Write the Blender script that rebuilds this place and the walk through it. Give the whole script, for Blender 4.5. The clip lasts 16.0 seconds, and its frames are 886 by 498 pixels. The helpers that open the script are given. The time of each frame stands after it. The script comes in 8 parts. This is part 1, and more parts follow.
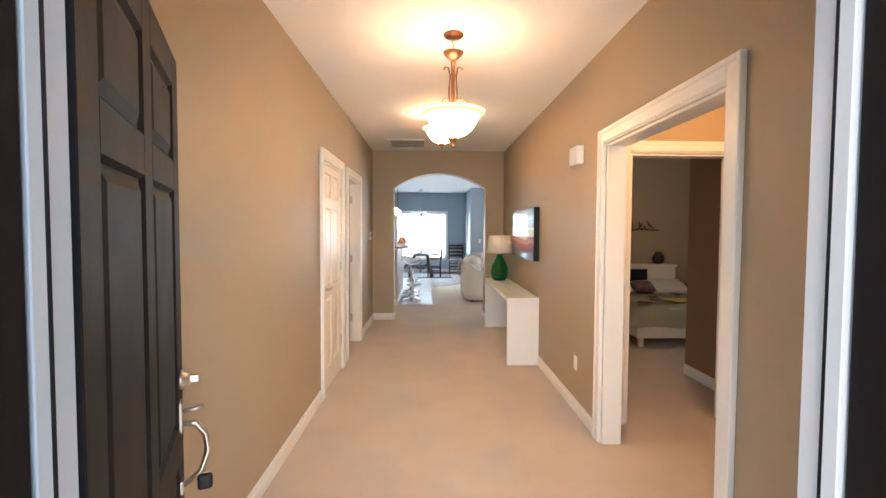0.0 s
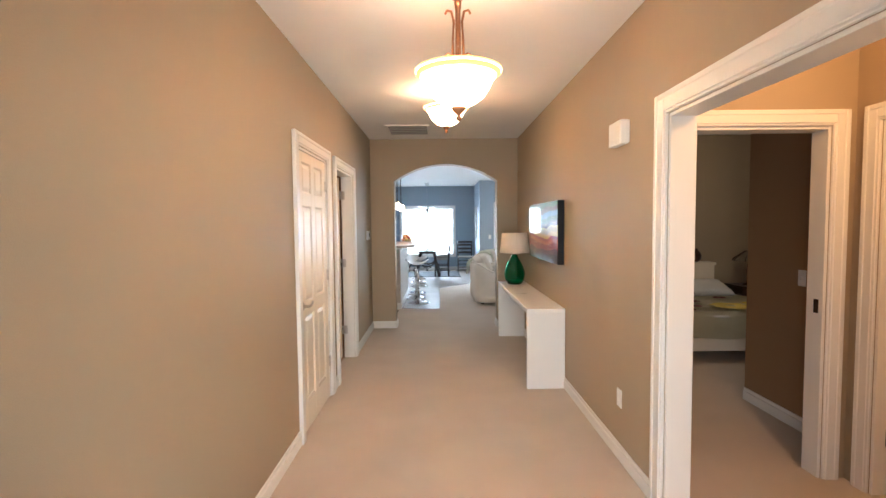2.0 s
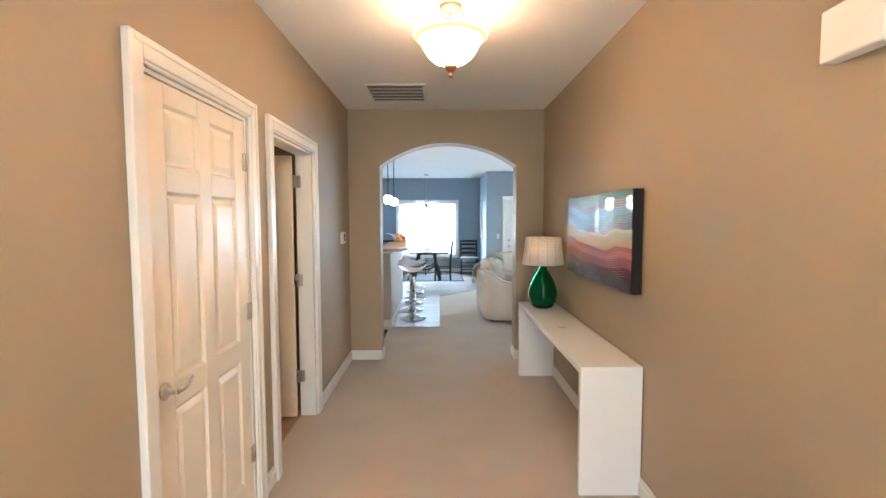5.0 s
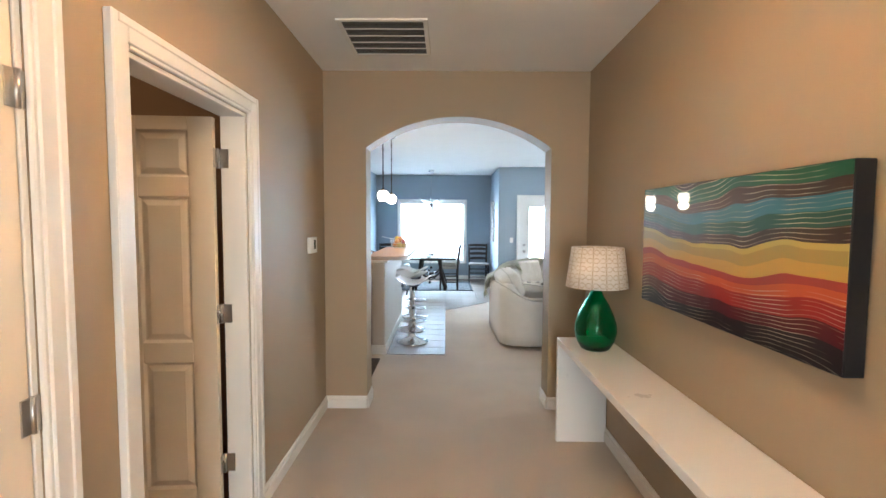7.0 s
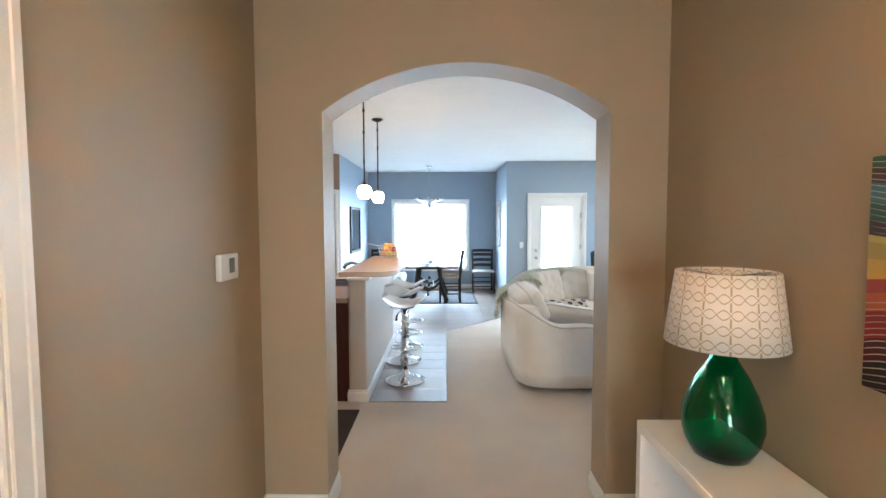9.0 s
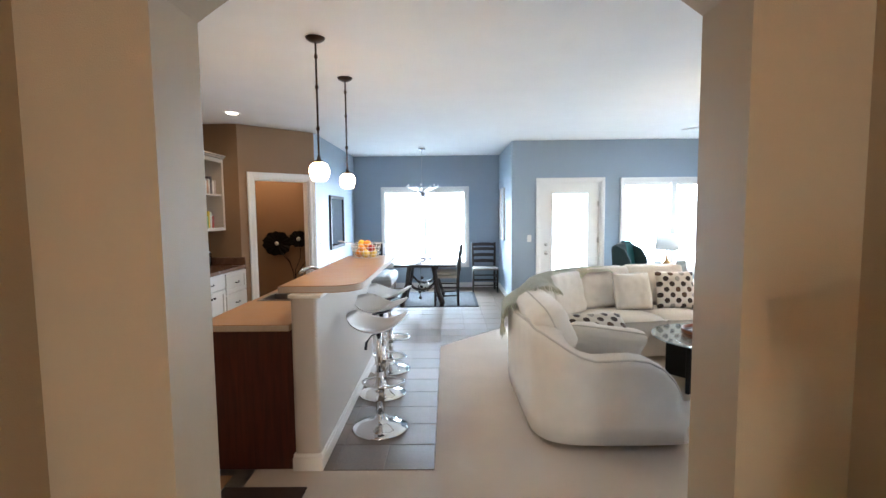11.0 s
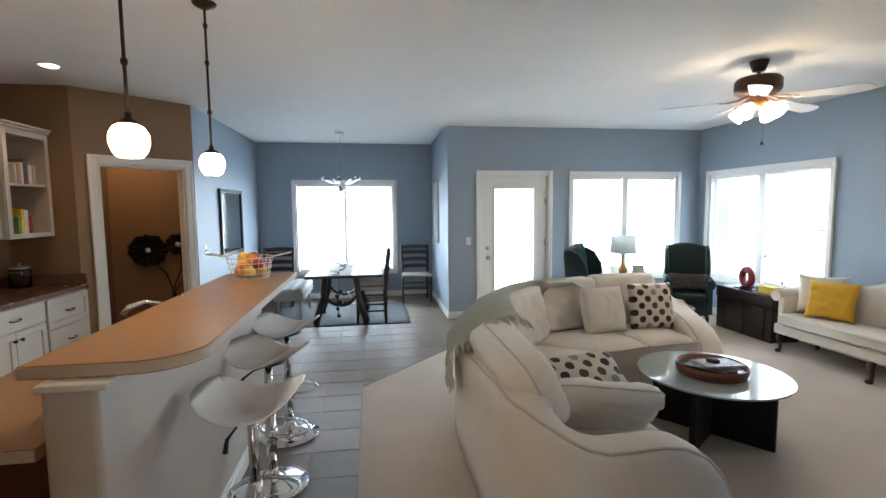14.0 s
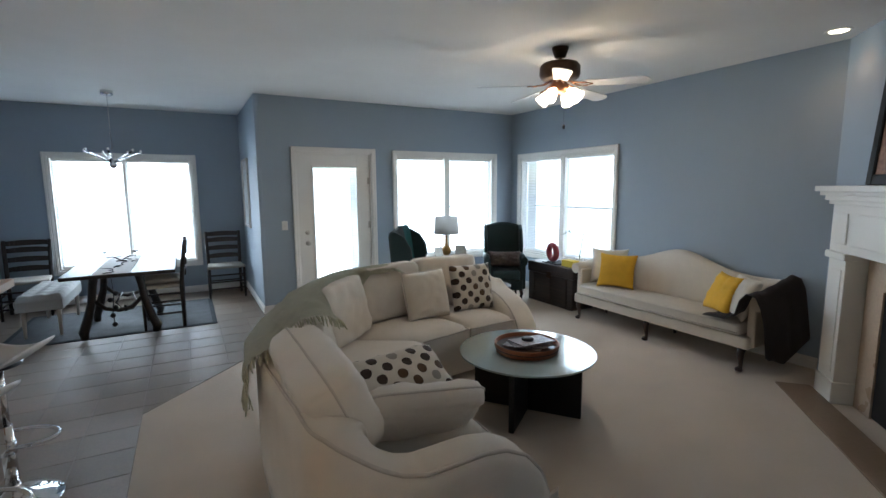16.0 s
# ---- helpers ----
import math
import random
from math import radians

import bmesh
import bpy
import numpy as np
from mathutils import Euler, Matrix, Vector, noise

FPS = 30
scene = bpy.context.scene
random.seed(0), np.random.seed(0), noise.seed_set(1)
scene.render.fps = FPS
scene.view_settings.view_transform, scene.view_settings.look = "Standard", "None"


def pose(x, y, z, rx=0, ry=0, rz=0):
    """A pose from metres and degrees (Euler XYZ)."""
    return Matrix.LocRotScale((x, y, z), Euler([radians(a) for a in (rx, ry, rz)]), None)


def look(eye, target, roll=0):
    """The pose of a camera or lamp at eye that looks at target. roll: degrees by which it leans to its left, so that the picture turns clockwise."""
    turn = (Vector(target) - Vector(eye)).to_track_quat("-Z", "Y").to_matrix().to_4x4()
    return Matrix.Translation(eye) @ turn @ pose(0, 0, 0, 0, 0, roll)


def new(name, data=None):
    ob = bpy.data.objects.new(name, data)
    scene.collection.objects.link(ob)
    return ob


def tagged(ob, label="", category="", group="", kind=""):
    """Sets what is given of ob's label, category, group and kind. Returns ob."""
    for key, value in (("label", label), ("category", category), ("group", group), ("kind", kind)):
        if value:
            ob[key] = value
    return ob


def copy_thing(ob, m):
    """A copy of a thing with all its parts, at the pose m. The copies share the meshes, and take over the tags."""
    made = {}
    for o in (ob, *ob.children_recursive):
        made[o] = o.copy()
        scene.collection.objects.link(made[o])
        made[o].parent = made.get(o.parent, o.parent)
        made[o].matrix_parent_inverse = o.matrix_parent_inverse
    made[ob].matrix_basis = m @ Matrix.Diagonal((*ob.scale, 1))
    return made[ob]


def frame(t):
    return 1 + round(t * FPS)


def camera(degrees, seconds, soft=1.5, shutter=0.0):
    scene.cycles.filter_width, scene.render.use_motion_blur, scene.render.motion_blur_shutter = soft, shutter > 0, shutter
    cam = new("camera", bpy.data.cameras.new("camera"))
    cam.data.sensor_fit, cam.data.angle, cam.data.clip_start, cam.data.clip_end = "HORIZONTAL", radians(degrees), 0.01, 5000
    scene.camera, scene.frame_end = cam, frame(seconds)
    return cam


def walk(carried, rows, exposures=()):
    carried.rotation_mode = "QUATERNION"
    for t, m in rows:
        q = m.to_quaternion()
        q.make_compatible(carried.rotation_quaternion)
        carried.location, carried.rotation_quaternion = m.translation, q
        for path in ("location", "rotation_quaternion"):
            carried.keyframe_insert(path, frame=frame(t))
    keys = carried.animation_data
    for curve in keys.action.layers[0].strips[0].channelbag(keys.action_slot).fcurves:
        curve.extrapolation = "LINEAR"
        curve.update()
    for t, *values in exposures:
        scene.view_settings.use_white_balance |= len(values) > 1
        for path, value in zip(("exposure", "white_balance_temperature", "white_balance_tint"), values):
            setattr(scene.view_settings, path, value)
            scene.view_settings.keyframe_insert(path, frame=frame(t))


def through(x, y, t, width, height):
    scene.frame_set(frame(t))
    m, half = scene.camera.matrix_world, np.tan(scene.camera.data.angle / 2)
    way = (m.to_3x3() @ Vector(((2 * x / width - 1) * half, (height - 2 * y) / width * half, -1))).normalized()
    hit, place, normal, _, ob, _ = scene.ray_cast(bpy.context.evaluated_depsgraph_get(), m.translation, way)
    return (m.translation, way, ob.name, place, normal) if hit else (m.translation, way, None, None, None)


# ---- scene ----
cam = camera(87.3, 16.0)
PATH = [
    (0, (0.097, -0.052, 1.469), (0.152, 1.945, 1.384), 0.3),
    (0.5, (0.099, 0.103, 1.464), (0.163, 2.1, 1.381), 0.3),
    (1, (0.103, 0.293, 1.481), (0.163, 2.29, 1.389), 0.1),
    (1.5, (0.119, 0.518, 1.493), (0.152, 2.515, 1.39), -0.3),
    (2, (0.139, 0.753, 1.515), (0.157, 2.75, 1.405), -0.6),
    (2.5, (0.149, 0.99, 1.535), (0.16, 2.987, 1.417), -0.8),
    (3, (0.141, 1.263, 1.542), (0.158, 3.26, 1.431), -0.6),
    (5.5, (0.166, 2.703, 1.561), (0.168, 4.698, 1.419), 0.1),
    (6, (0.17, 3.03, 1.571), (0.148, 5.025, 1.419), 0.3),
    (6.5, (0.15, 3.378, 1.557), (0.14, 5.372, 1.414), 0.4),
    (7, (0.148, 3.716, 1.546), (0.136, 5.712, 1.423), 0.3),
    (7.5, (0.155, 4.054, 1.553), (0.127, 6.051, 1.449), 0.3),
    (8, (0.157, 4.371, 1.544), (0.12, 6.368, 1.441), 0.4),
    (8.5, (0.132, 4.689, 1.562), (0.117, 6.686, 1.454), 0.1),
    (9, (0.140, 5.042, 1.553), (0.128, 7.038, 1.439), -0.2),
    (11.5, (0.243, 6.545, 1.559), (0.228, 8.537, 1.383), -0.7),
    (12, (0.22, 6.803, 1.558), (0.215, 8.794, 1.366), -0.6),
    (12.5, (0.233, 7.028, 1.553), (0.21, 9.018, 1.362), -0.7),
    (13, (0.243, 7.215, 1.567), (0.262, 9.208, 1.39), -0.8),
    (13.5, (0.256, 7.375, 1.574), (0.4, 9.363, 1.404), -0.6),
    (14, (0.267, 7.529, 1.583), (0.561, 9.5, 1.408), -0.5),
    (14.5, (0.318, 7.652, 1.576), (0.757, 9.595, 1.393), -0.6),
    (15, (0.394, 7.756, 1.581), (0.995, 9.652, 1.372), -0.7),
    (15.5, (0.465, 7.823, 1.585), (1.244, 9.65, 1.352), -0.6),
    (16, (0.517, 7.857, 1.581), (1.473, 9.594, 1.319), -0.4),
]
EXPOSURES = [(0.0, 1.28, 6050, 10), (1.5, 1.22, 5850, 9), (3.0, 1.25, 5600, 7), (5.5, 1.4, 5500, 5), (7.5, 1.55, 5500, 5), (9.0, 1.62, 5600, 6), (11.5, 1.32, 5950, 10),
             (12.5, 1.0, 6150, 11), (13.5, 0.76, 6150, 10), (14.5, 0.45, 6150, 9), (15.0, 0.26, 6100, 9), (16.0, -0.1, 6050, 9)]
walk(cam, [(t, look(eye, target, roll)) for t, eye, target, roll in PATH], EXPOSURES)

# ---- plan, in metres ----
CEIL = 2.72
HL, HR = -0.83, 1.28            # hall walls
FRONT, ARCH, ARCH_B = 0.65, 7.45, 7.68
EAST, PATIO, JOG, NOOK, NOOK_W = 5.18, 14.0, 1.31, 15.90, -1.67
KW, KN = -3.02, 12.30           # kitchen west and north walls

# ---- daylight ----
world = bpy.data.worlds.new("sky")
scene.world = world
world.use_nodes = True
_wn = world.node_tree.nodes
_sky = _wn.new("ShaderNodeTexSky")
_sky.sky_type, _sky.sun_disc = "NISHITA", False
_sky.sun_elevation, _sky.sun_rotation = radians(50), radians(200)
world.node_tree.links.new(_sky.outputs[0], _wn["Background"].inputs[0])
_wn["Background"].inputs[1].default_value = 0.15
sun_data = bpy.data.lights.new("sun", "SUN")
sun_data.energy, sun_data.angle, sun_data.color = 1.2, radians(12), (1.0, 0.95, 0.88)
sun = new("sun", sun_data)
sun.matrix_world = look((0, 0, 20), (4, 11, 0))


def window_light(name, m, w, h, power, colour=(0.80, 0.91, 1.0)):
    """The sky's light in one window opening, facing into the room."""
    d = bpy.data.lights.new(name, "AREA")
    d.shape, d.size, d.size_y, d.energy, d.color = "RECTANGLE", w, h, power, colour
    o = new(name, d)
    o.matrix_world = m
    return o


def bulb(name, x, y, z, power, colour, radius=0.05):
    d = bpy.data.lights.new(name, "POINT")
    d.energy, d.color, d.shadow_soft_size = power, colour, radius
    o = new(name, d)
    o.location = (x, y, z)
    return o


WARM = (1.0, 0.78, 0.52)
window_light("sky_front_door", pose(0.12, FRONT - 0.03, 1.05, 90, 0, 0), 1.05, 1.95, 9.5, (1.0, 0.94, 0.84)).data.spread = radians(95)
window_light("sky_nook", pose(-0.22, NOOK + 0.30, 1.25, -90, 0, 0), 1.75, 1.6, 115)
window_light("sky_patio", pose(4.0, PATIO + 0.30, 1.3, -90, 0, 0), 1.7, 1.5, 90)
window_light("sky_door", pose(2.25, PATIO + 0.30, 1.0, -90, 0, 0), 0.62, 1.7, 38)
window_light("sky_east", pose(EAST + 0.30, 12.8, 1.3, 90, 0, 90), 1.85, 1.5, 48)
bulb("hall_bulb", 0.24, 2.98, 2.17, 4, WARM, 0.08)
bulb("hall_bulb", 0.22, 5.03, 2.51, 8, WARM, 0.08)
bulb("fan_bulb", 3.31, 10.90, 2.20, 10, (1.0, 0.80, 0.55), 0.08)
bulb("pendant_bulb", -0.625, 9.44, 1.75, 3.2, WARM, 0.06)
bulb("pendant_bulb", -0.63, 10.36, 1.75, 3.2, WARM, 0.06)
for _x, _y in ((-2.17, 10.0), (-2.21, 11.68), (4.87, 9.62), (-2.1, 8.4)):
    d = bpy.data.lights.new("downlight_bulb", "SPOT")
    d.energy, d.color, d.spot_size, d.spot_blend, d.shadow_soft_size = (5 if _x > 0 else 6), (1.0, 0.60, 0.30), radians(125), 0.7, 0.05
    new("downlight_bulb", d).matrix_world = pose(_x, _y, CEIL - 0.03)
bulb("vestibule_bulb", 2.0, 2.4, 2.45, 15, (1.0, 0.52, 0.20), 0.08)
bulb("bath_bulb", -1.9, 5.5, 2.4, 1.8, (1.0, 0.62, 0.32), 0.08)
bulb("pantry_bulb", -2.75, 13.35, 2.5, 8, (1.0, 0.66, 0.38), 0.08)
bulb("bedroom_bulb", 3.2, 5.6, 2.5, 3.5, (1.0, 0.82, 0.6), 0.1)

# ---- materials ----
def mat(name, colour, rough=0.6, metal=0.0, vary=0.06, scale=6.0, fine=80.0, bump=0.02, spec=0.5, emit=None, strength=0.0, sheen=0.0, coat=0.0, dirt=0.0):
    """A painted, woven or solid surface: colour that varies broadly and finely, with fine relief. Sizes in 1/m."""
    m = bpy.data.materials.new(name)
    m.use_nodes = True
    nt = m.node_tree
    n, l = nt.nodes, nt.links
    b = n["Principled BSDF"]
    b.inputs["Roughness"].default_value, b.inputs["Metallic"].default_value = rough, metal
    b.inputs["Specular IOR Level"].default_value = spec
    b.inputs["Sheen Weight"].default_value, b.inputs["Coat Weight"].default_value = sheen, coat
    tc = n.new("ShaderNodeTexCoord")
    broad, grain = n.new("ShaderNodeTexNoise"), n.new("ShaderNodeTexNoise")
    broad.inputs["Scale"].default_value, broad.inputs["Detail"].default_value = scale, 4
    grain.inputs["Scale"].default_value, grain.inputs["Detail"].default_value = fine, 3
    l.new(tc.outputs["Object"], broad.inputs["Vector"])
    l.new(tc.outputs["Object"], grain.inputs["Vector"])
    add = n.new("ShaderNodeMath")
    add.operation = "ADD"
    l.new(broad.outputs[0], add.inputs[0])
    l.new(grain.outputs[0], add.inputs[1])
    ramp = n.new("ShaderNodeMapRange")
    ramp.inputs[1].default_value, ramp.inputs[2].default_value = 0.6, 1.4
    ramp.inputs[3].default_value, ramp.inputs[4].default_value = 1 - vary, 1 + vary
    l.new(add.outputs[0], ramp.inputs[0])
    mul = n.new("ShaderNodeVectorMath")
    mul.operation = "SCALE"
    mul.inputs[0].default_value = colour
    l.new(ramp.outputs[0], mul.inputs["Scale"])
    l.new(mul.outputs[0], b.inputs["Base Color"])
    rr = n.new("ShaderNodeMapRange")
    rr.inputs[3].default_value, rr.inputs[4].default_value = max(0.02, rough - 0.08), min(1, rough + 0.08)
    l.new(broad.outputs[0], rr.inputs[0])
    l.new(rr.outputs[0], b.inputs["Roughness"])
    if bump:
        bp = n.new("ShaderNodeBump")
        bp.inputs["Strength"].default_value, bp.inputs["Distance"].default_value = min(1, bump * 10), 0.004
        l.new(grain.outputs[0], bp.inputs["Height"])
        l.new(bp.outputs[0], b.inputs["Normal"])
    if emit:
        b.inputs["Emission Color"].default_value = (*emit, 1)
        b.inputs["Emission Strength"].default_value = strength
    return m


def wood(name, dark, light, rough=0.35, grain=(1.5, 22.0, 22.0), coat=0.2):
    """Stained timber: streaks drawn out along one axis."""
    m = bpy.data.materials.new(name)
    m.use_nodes = True
    n, l = m.node_tree.nodes, m.node_tree.links
    b = n["Principled BSDF"]
    b.inputs["Coat Weight"].default_value = coat
    tc, mp = n.new("ShaderNodeTexCoord"), n.new("ShaderNodeMapping")
    mp.inputs["Scale"].default_value = grain
    l.new(tc.outputs["Object"], mp.inputs["Vector"])
    ns = n.new("ShaderNodeTexNoise")
    ns.inputs["Scale"].default_value, ns.inputs["Detail"].default_value, ns.inputs["Distortion"].default_value = 2.0, 6, 0.6
    l.new(mp.outputs[0], ns.inputs["Vector"])
    cr = n.new("ShaderNodeValToRGB")
    cr.color_ramp.elements[0].position, cr.color_ramp.elements[1].position = 0.35, 0.68
    cr.color_ramp.elements[0].color, cr.color_ramp.elements[1].color = (*dark, 1), (*light, 1)
    l.new(ns.outputs[0], cr.inputs[0])
    l.new(cr.outputs[0], b.inputs["Base Color"])
    rr = n.new("ShaderNodeMapRange")
    rr.inputs[3].default_value, rr.inputs[4].default_value = rough - 0.08, rough + 0.12
    l.new(ns.outputs[0], rr.inputs[0])
    l.new(rr.outputs[0], b.inputs["Roughness"])
    bp = n.new("ShaderNodeBump")
    bp.inputs["Strength"].default_value, bp.inputs["Distance"].default_value = 0.15, 0.002
    l.new(ns.outputs[0], bp.inputs["Height"])
    l.new(bp.outputs[0], b.inputs["Normal"])
    return m


def glass(name, colour=(1, 1, 1), rough=0.0, ior=1.45):
    m = bpy.data.materials.new(name)
    m.use_nodes = True
    b = m.node_tree.nodes["Principled BSDF"]
    b.inputs["Base Color"].default_value = (*colour, 1)
    b.inputs["Transmission Weight"].default_value = 1.0
    b.inputs["Roughness"].default_value, b.inputs["IOR"].default_value = rough, ior
    return m


def translucent(name, colour, through=0.5, emit=None, strength=0.0):
    """Thin cloth, blind slats and opal glass: part of the light goes through."""
    m = bpy.data.materials.new(name)
    m.use_nodes = True
    n, l = m.node_tree.nodes, m.node_tree.links
    b = n["Principled BSDF"]
    b.inputs["Base Color"].default_value, b.inputs["Roughness"].default_value = (*colour, 1), 0.6
    if emit:
        b.inputs["Emission Color"].default_value, b.inputs["Emission Strength"].default_value = (*emit, 1), strength
    tr, mx = n.new("ShaderNodeBsdfTranslucent"), n.new("ShaderNodeMixShader")
    tr.inputs[0].default_value = (*colour, 1)
    mx.inputs[0].default_value = through
    l.new(b.outputs[0], mx.inputs[1])
    l.new(tr.outputs[0], mx.inputs[2])
    l.new(mx.outputs[0], n["Material Output"].inputs[0])
    return m


TAN = mat("tan_paint", (0.385, 0.298, 0.198), 0.55, vary=0.025, scale=1.2, fine=260, bump=0.025)
BLUE = mat("blue_grey_paint", (0.31, 0.375, 0.45), 0.55, vary=0.025, scale=1.2, fine=260, bump=0.025)
BROWN = mat("brown_paint", (0.27, 0.165, 0.088), 0.55, vary=0.03, scale=1.2, fine=260, bump=0.025)
CEILING = mat("ceiling_paint", (0.85, 0.84, 0.82), 0.8, vary=0.03, scale=3, fine=140, bump=0.06)
WHITE = mat("white_gloss_paint", (0.78, 0.76, 0.72), 0.32, vary=0.02, scale=4, fine=120, bump=0.008)
CREAM = mat("cream_door_paint", (0.80, 0.72, 0.60), 0.36, vary=0.02, scale=4, fine=120, bump=0.008)
CARPET = mat("beige_carpet", (0.57, 0.475, 0.385), 0.95, vary=0.12, scale=2.2, fine=420, bump=0.10, spec=0.1, sheen=0.25)
GROUT = mat("grey_grout", (0.22, 0.18, 0.15), 0.9, vary=0.1)
DARK_DOOR = mat("dark_brown_door_paint", (0.012, 0.009, 0.008), 0.6, vary=0.12, scale=5, fine=90, bump=0.01, spec=0.2)
NICKEL = mat("brushed_nickel", (0.55, 0.52, 0.48), 0.30, 1.0, vary=0.05, fine=300)
CHROME = mat("chrome", (0.75, 0.75, 0.76), 0.10, 1.0, vary=0.02, bump=0)
BRONZE = mat("oil_rubbed_bronze", (0.06, 0.035, 0.022), 0.38, 0.8, vary=0.15, scale=20)
BLACK = mat("black_lacquer", (0.010, 0.010, 0.011), 0.46, vary=0.1, bump=0.005, spec=0.3)
GLASS = glass("window_glass", (0.97, 0.99, 0.99))
VINYL = mat("warm_vinyl_floor", (0.40, 0.23, 0.12), 0.4, vary=0.12, scale=3, fine=60)
CONCRETE = mat("porch_concrete", (0.32, 0.31, 0.29), 0.9, vary=0.15, scale=2, fine=60, bump=0.08)
SLAT = translucent("white_blind_slats", (0.85, 0.87, 0.88), 0.55)


# ---- builders ----
def box(bm, x0, y0, z0, x1, y1, z1, bevel=0.0, m=None, seg=1):
    """A block between two corners, its edges rounded by bevel."""
    r = bmesh.ops.create_cube(bm, size=1)
    vs = r["verts"]
    bmesh.ops.scale(bm, vec=(abs(x1 - x0), abs(y1 - y0), abs(z1 - z0)), verts=vs)
    bmesh.ops.translate(bm, vec=((x0 + x1) / 2, (y0 + y1) / 2, (z0 + z1) / 2), verts=vs)
    if bevel:
        es = list({e for v in vs for e in v.link_edges})
        r = bmesh.ops.bevel(bm, geom=es, offset=bevel, segments=seg, profile=0.5, affect="EDGES")
        vs = list({v for f in r["faces"] for v in f.verts} | {v for v in vs if v.is_valid})
    if m is not None:
        bmesh.ops.transform(bm, matrix=m, verts=vs)
    return vs


def lathe(bm, profile, steps=24, m=None):
    """A turned body from (radius, height) pairs."""
    rings = []
    for r, z in profile:
        rings.append([bm.verts.new((r * math.cos(2 * math.pi * i / steps), r * math.sin(2 * math.pi * i / steps), z)) for i in range(steps)])
    for a, b in zip(rings, rings[1:]):
        for i in range(steps):
            j = (i + 1) % steps
            f = bm.faces.new((a[i], a[j], b[j], b[i]))
            f.smooth = True
    for ring, flip in ((rings[0], True), (rings[-1], False)):
        if (ring[0].co - ring[steps // 2].co).length > 0.002:
            bm.faces.new(ring[::-1] if flip else ring)
    vs = [v for r in rings for v in r]
    if m is not None:
        bmesh.ops.transform(bm, matrix=m, verts=vs)
    return vs


def tube(bm, pts, r, steps=8, radii=None, closed=False):
    """A rod that follows points."""
    pts = [Vector(p) for p in pts]
    rings, n = [], len(pts)
    for i, p in enumerate(pts):
        a, b = (pts[i - 1], pts[(i + 1) % n]) if closed else (pts[max(i - 1, 0)], pts[min(i + 1, n - 1)])
        q = (b - a).to_track_quat("Z", "Y")
        rad = radii[i] if radii else r
        rings.append([bm.verts.new(p + q @ Vector((rad * math.cos(2 * math.pi * k / steps), rad * math.sin(2 * math.pi * k / steps), 0))) for k in range(steps)])
    pairs = list(zip(rings, rings[1:])) + ([(rings[-1], rings[0])] if closed else [])
    for a, b in pairs:
        off = min(range(steps), key=lambda o: (a[0].co - b[o].co).length)
        for k in range(steps):
            f = bm.faces.new((a[k], a[(k + 1) % steps], b[(k + 1 + off) % steps], b[(k + off) % steps]))
            f.smooth = True
    if not closed:
        bm.faces.new(rings[0][::-1])
        bm.faces.new(rings[-1])
    return [v for r in rings for v in r]


def slab(bm, outline, z0, z1, bevel=0.0, seg=2):
    """A flat plate with the given outline (x, y)."""
    lo = [bm.verts.new((x, y, z0)) for x, y in outline]
    hi = [bm.verts.new((x, y, z1)) for x, y in outline]
    n = len(outline)
    top = bm.faces.new(hi)
    bot = bm.faces.new(lo[::-1])
    for i in range(n):
        j = (i + 1) % n
        bm.faces.new((lo[i], lo[j], hi[j], hi[i]))
    if bevel:
        es = list(set(top.edges) | set(bot.edges))
        bmesh.ops.bevel(bm, geom=es, offset=bevel, segments=seg, profile=0.5, affect="EDGES")


def cushion(bm, w, d, h, puff=0.35, nx=10, ny=10, pinch=0.10, m=None, seed=0, wrinkle=0.006, corner=0.0):
    """A stuffed pillow lying flat: full in the middle, thin at the seam, corners drawn out."""
    vs, top, low = [], [], []
    for s, grid in ((1, top), (-1, low)):
        for j in range(ny + 1):
            row = []
            for i in range(nx + 1):
                u, v = 2 * i / nx - 1, 2 * j / ny - 1
                edge = i in (0, nx) or j in (0, ny)
                if corner:
                    q = max(1.0, (abs(u) ** corner + abs(v) ** corner) ** (1 / corner))
                    u, v = u / q, v / q
                if s == -1 and edge:
                    row.append(top[j][i])
                    continue
                k = 0.0 if edge else (1 - abs(u) ** 2.6) * (1 - abs(v) ** 2.6)
                if corner and not edge:
                    k = max(0.0, 1 - (abs(u) ** corner + abs(v) ** corner)) ** 0.8
                x = u * w / 2 * (1 - pinch * (1 - v * v) * abs(u) ** 3)
                y = v * d / 2 * (1 - pinch * (1 - u * u) * abs(v) ** 3)
                z = s * h / 2 * max(k, 0) ** puff
                z += wrinkle * noise.noise(Vector((u * 4 + seed, v * 4, s * 2.0 + seed))) * (0 if edge else 1)
                row.append(bm.verts.new((x, y, z)))
                vs.append(row[-1])
            grid.append(row)
    for grid, s in ((top, 1), (low, -1)):
        for j in range(ny):
            for i in range(nx):
                q = (grid[j][i], grid[j][i + 1], grid[j + 1][i + 1], grid[j + 1][i])
                f = bm.faces.new(q if s == 1 else q[::-1])
                f.smooth = True
    if m is not None:
        bmesh.ops.transform(bm, matrix=m, verts=vs)
    rim = [top[0][i] for i in range(nx)] + [top[j][nx] for j in range(ny)] + [top[ny][i] for i in range(nx, 0, -1)] + [top[j][0] for j in range(ny, 0, -1)]
    return [v.co.copy() for v in rim]


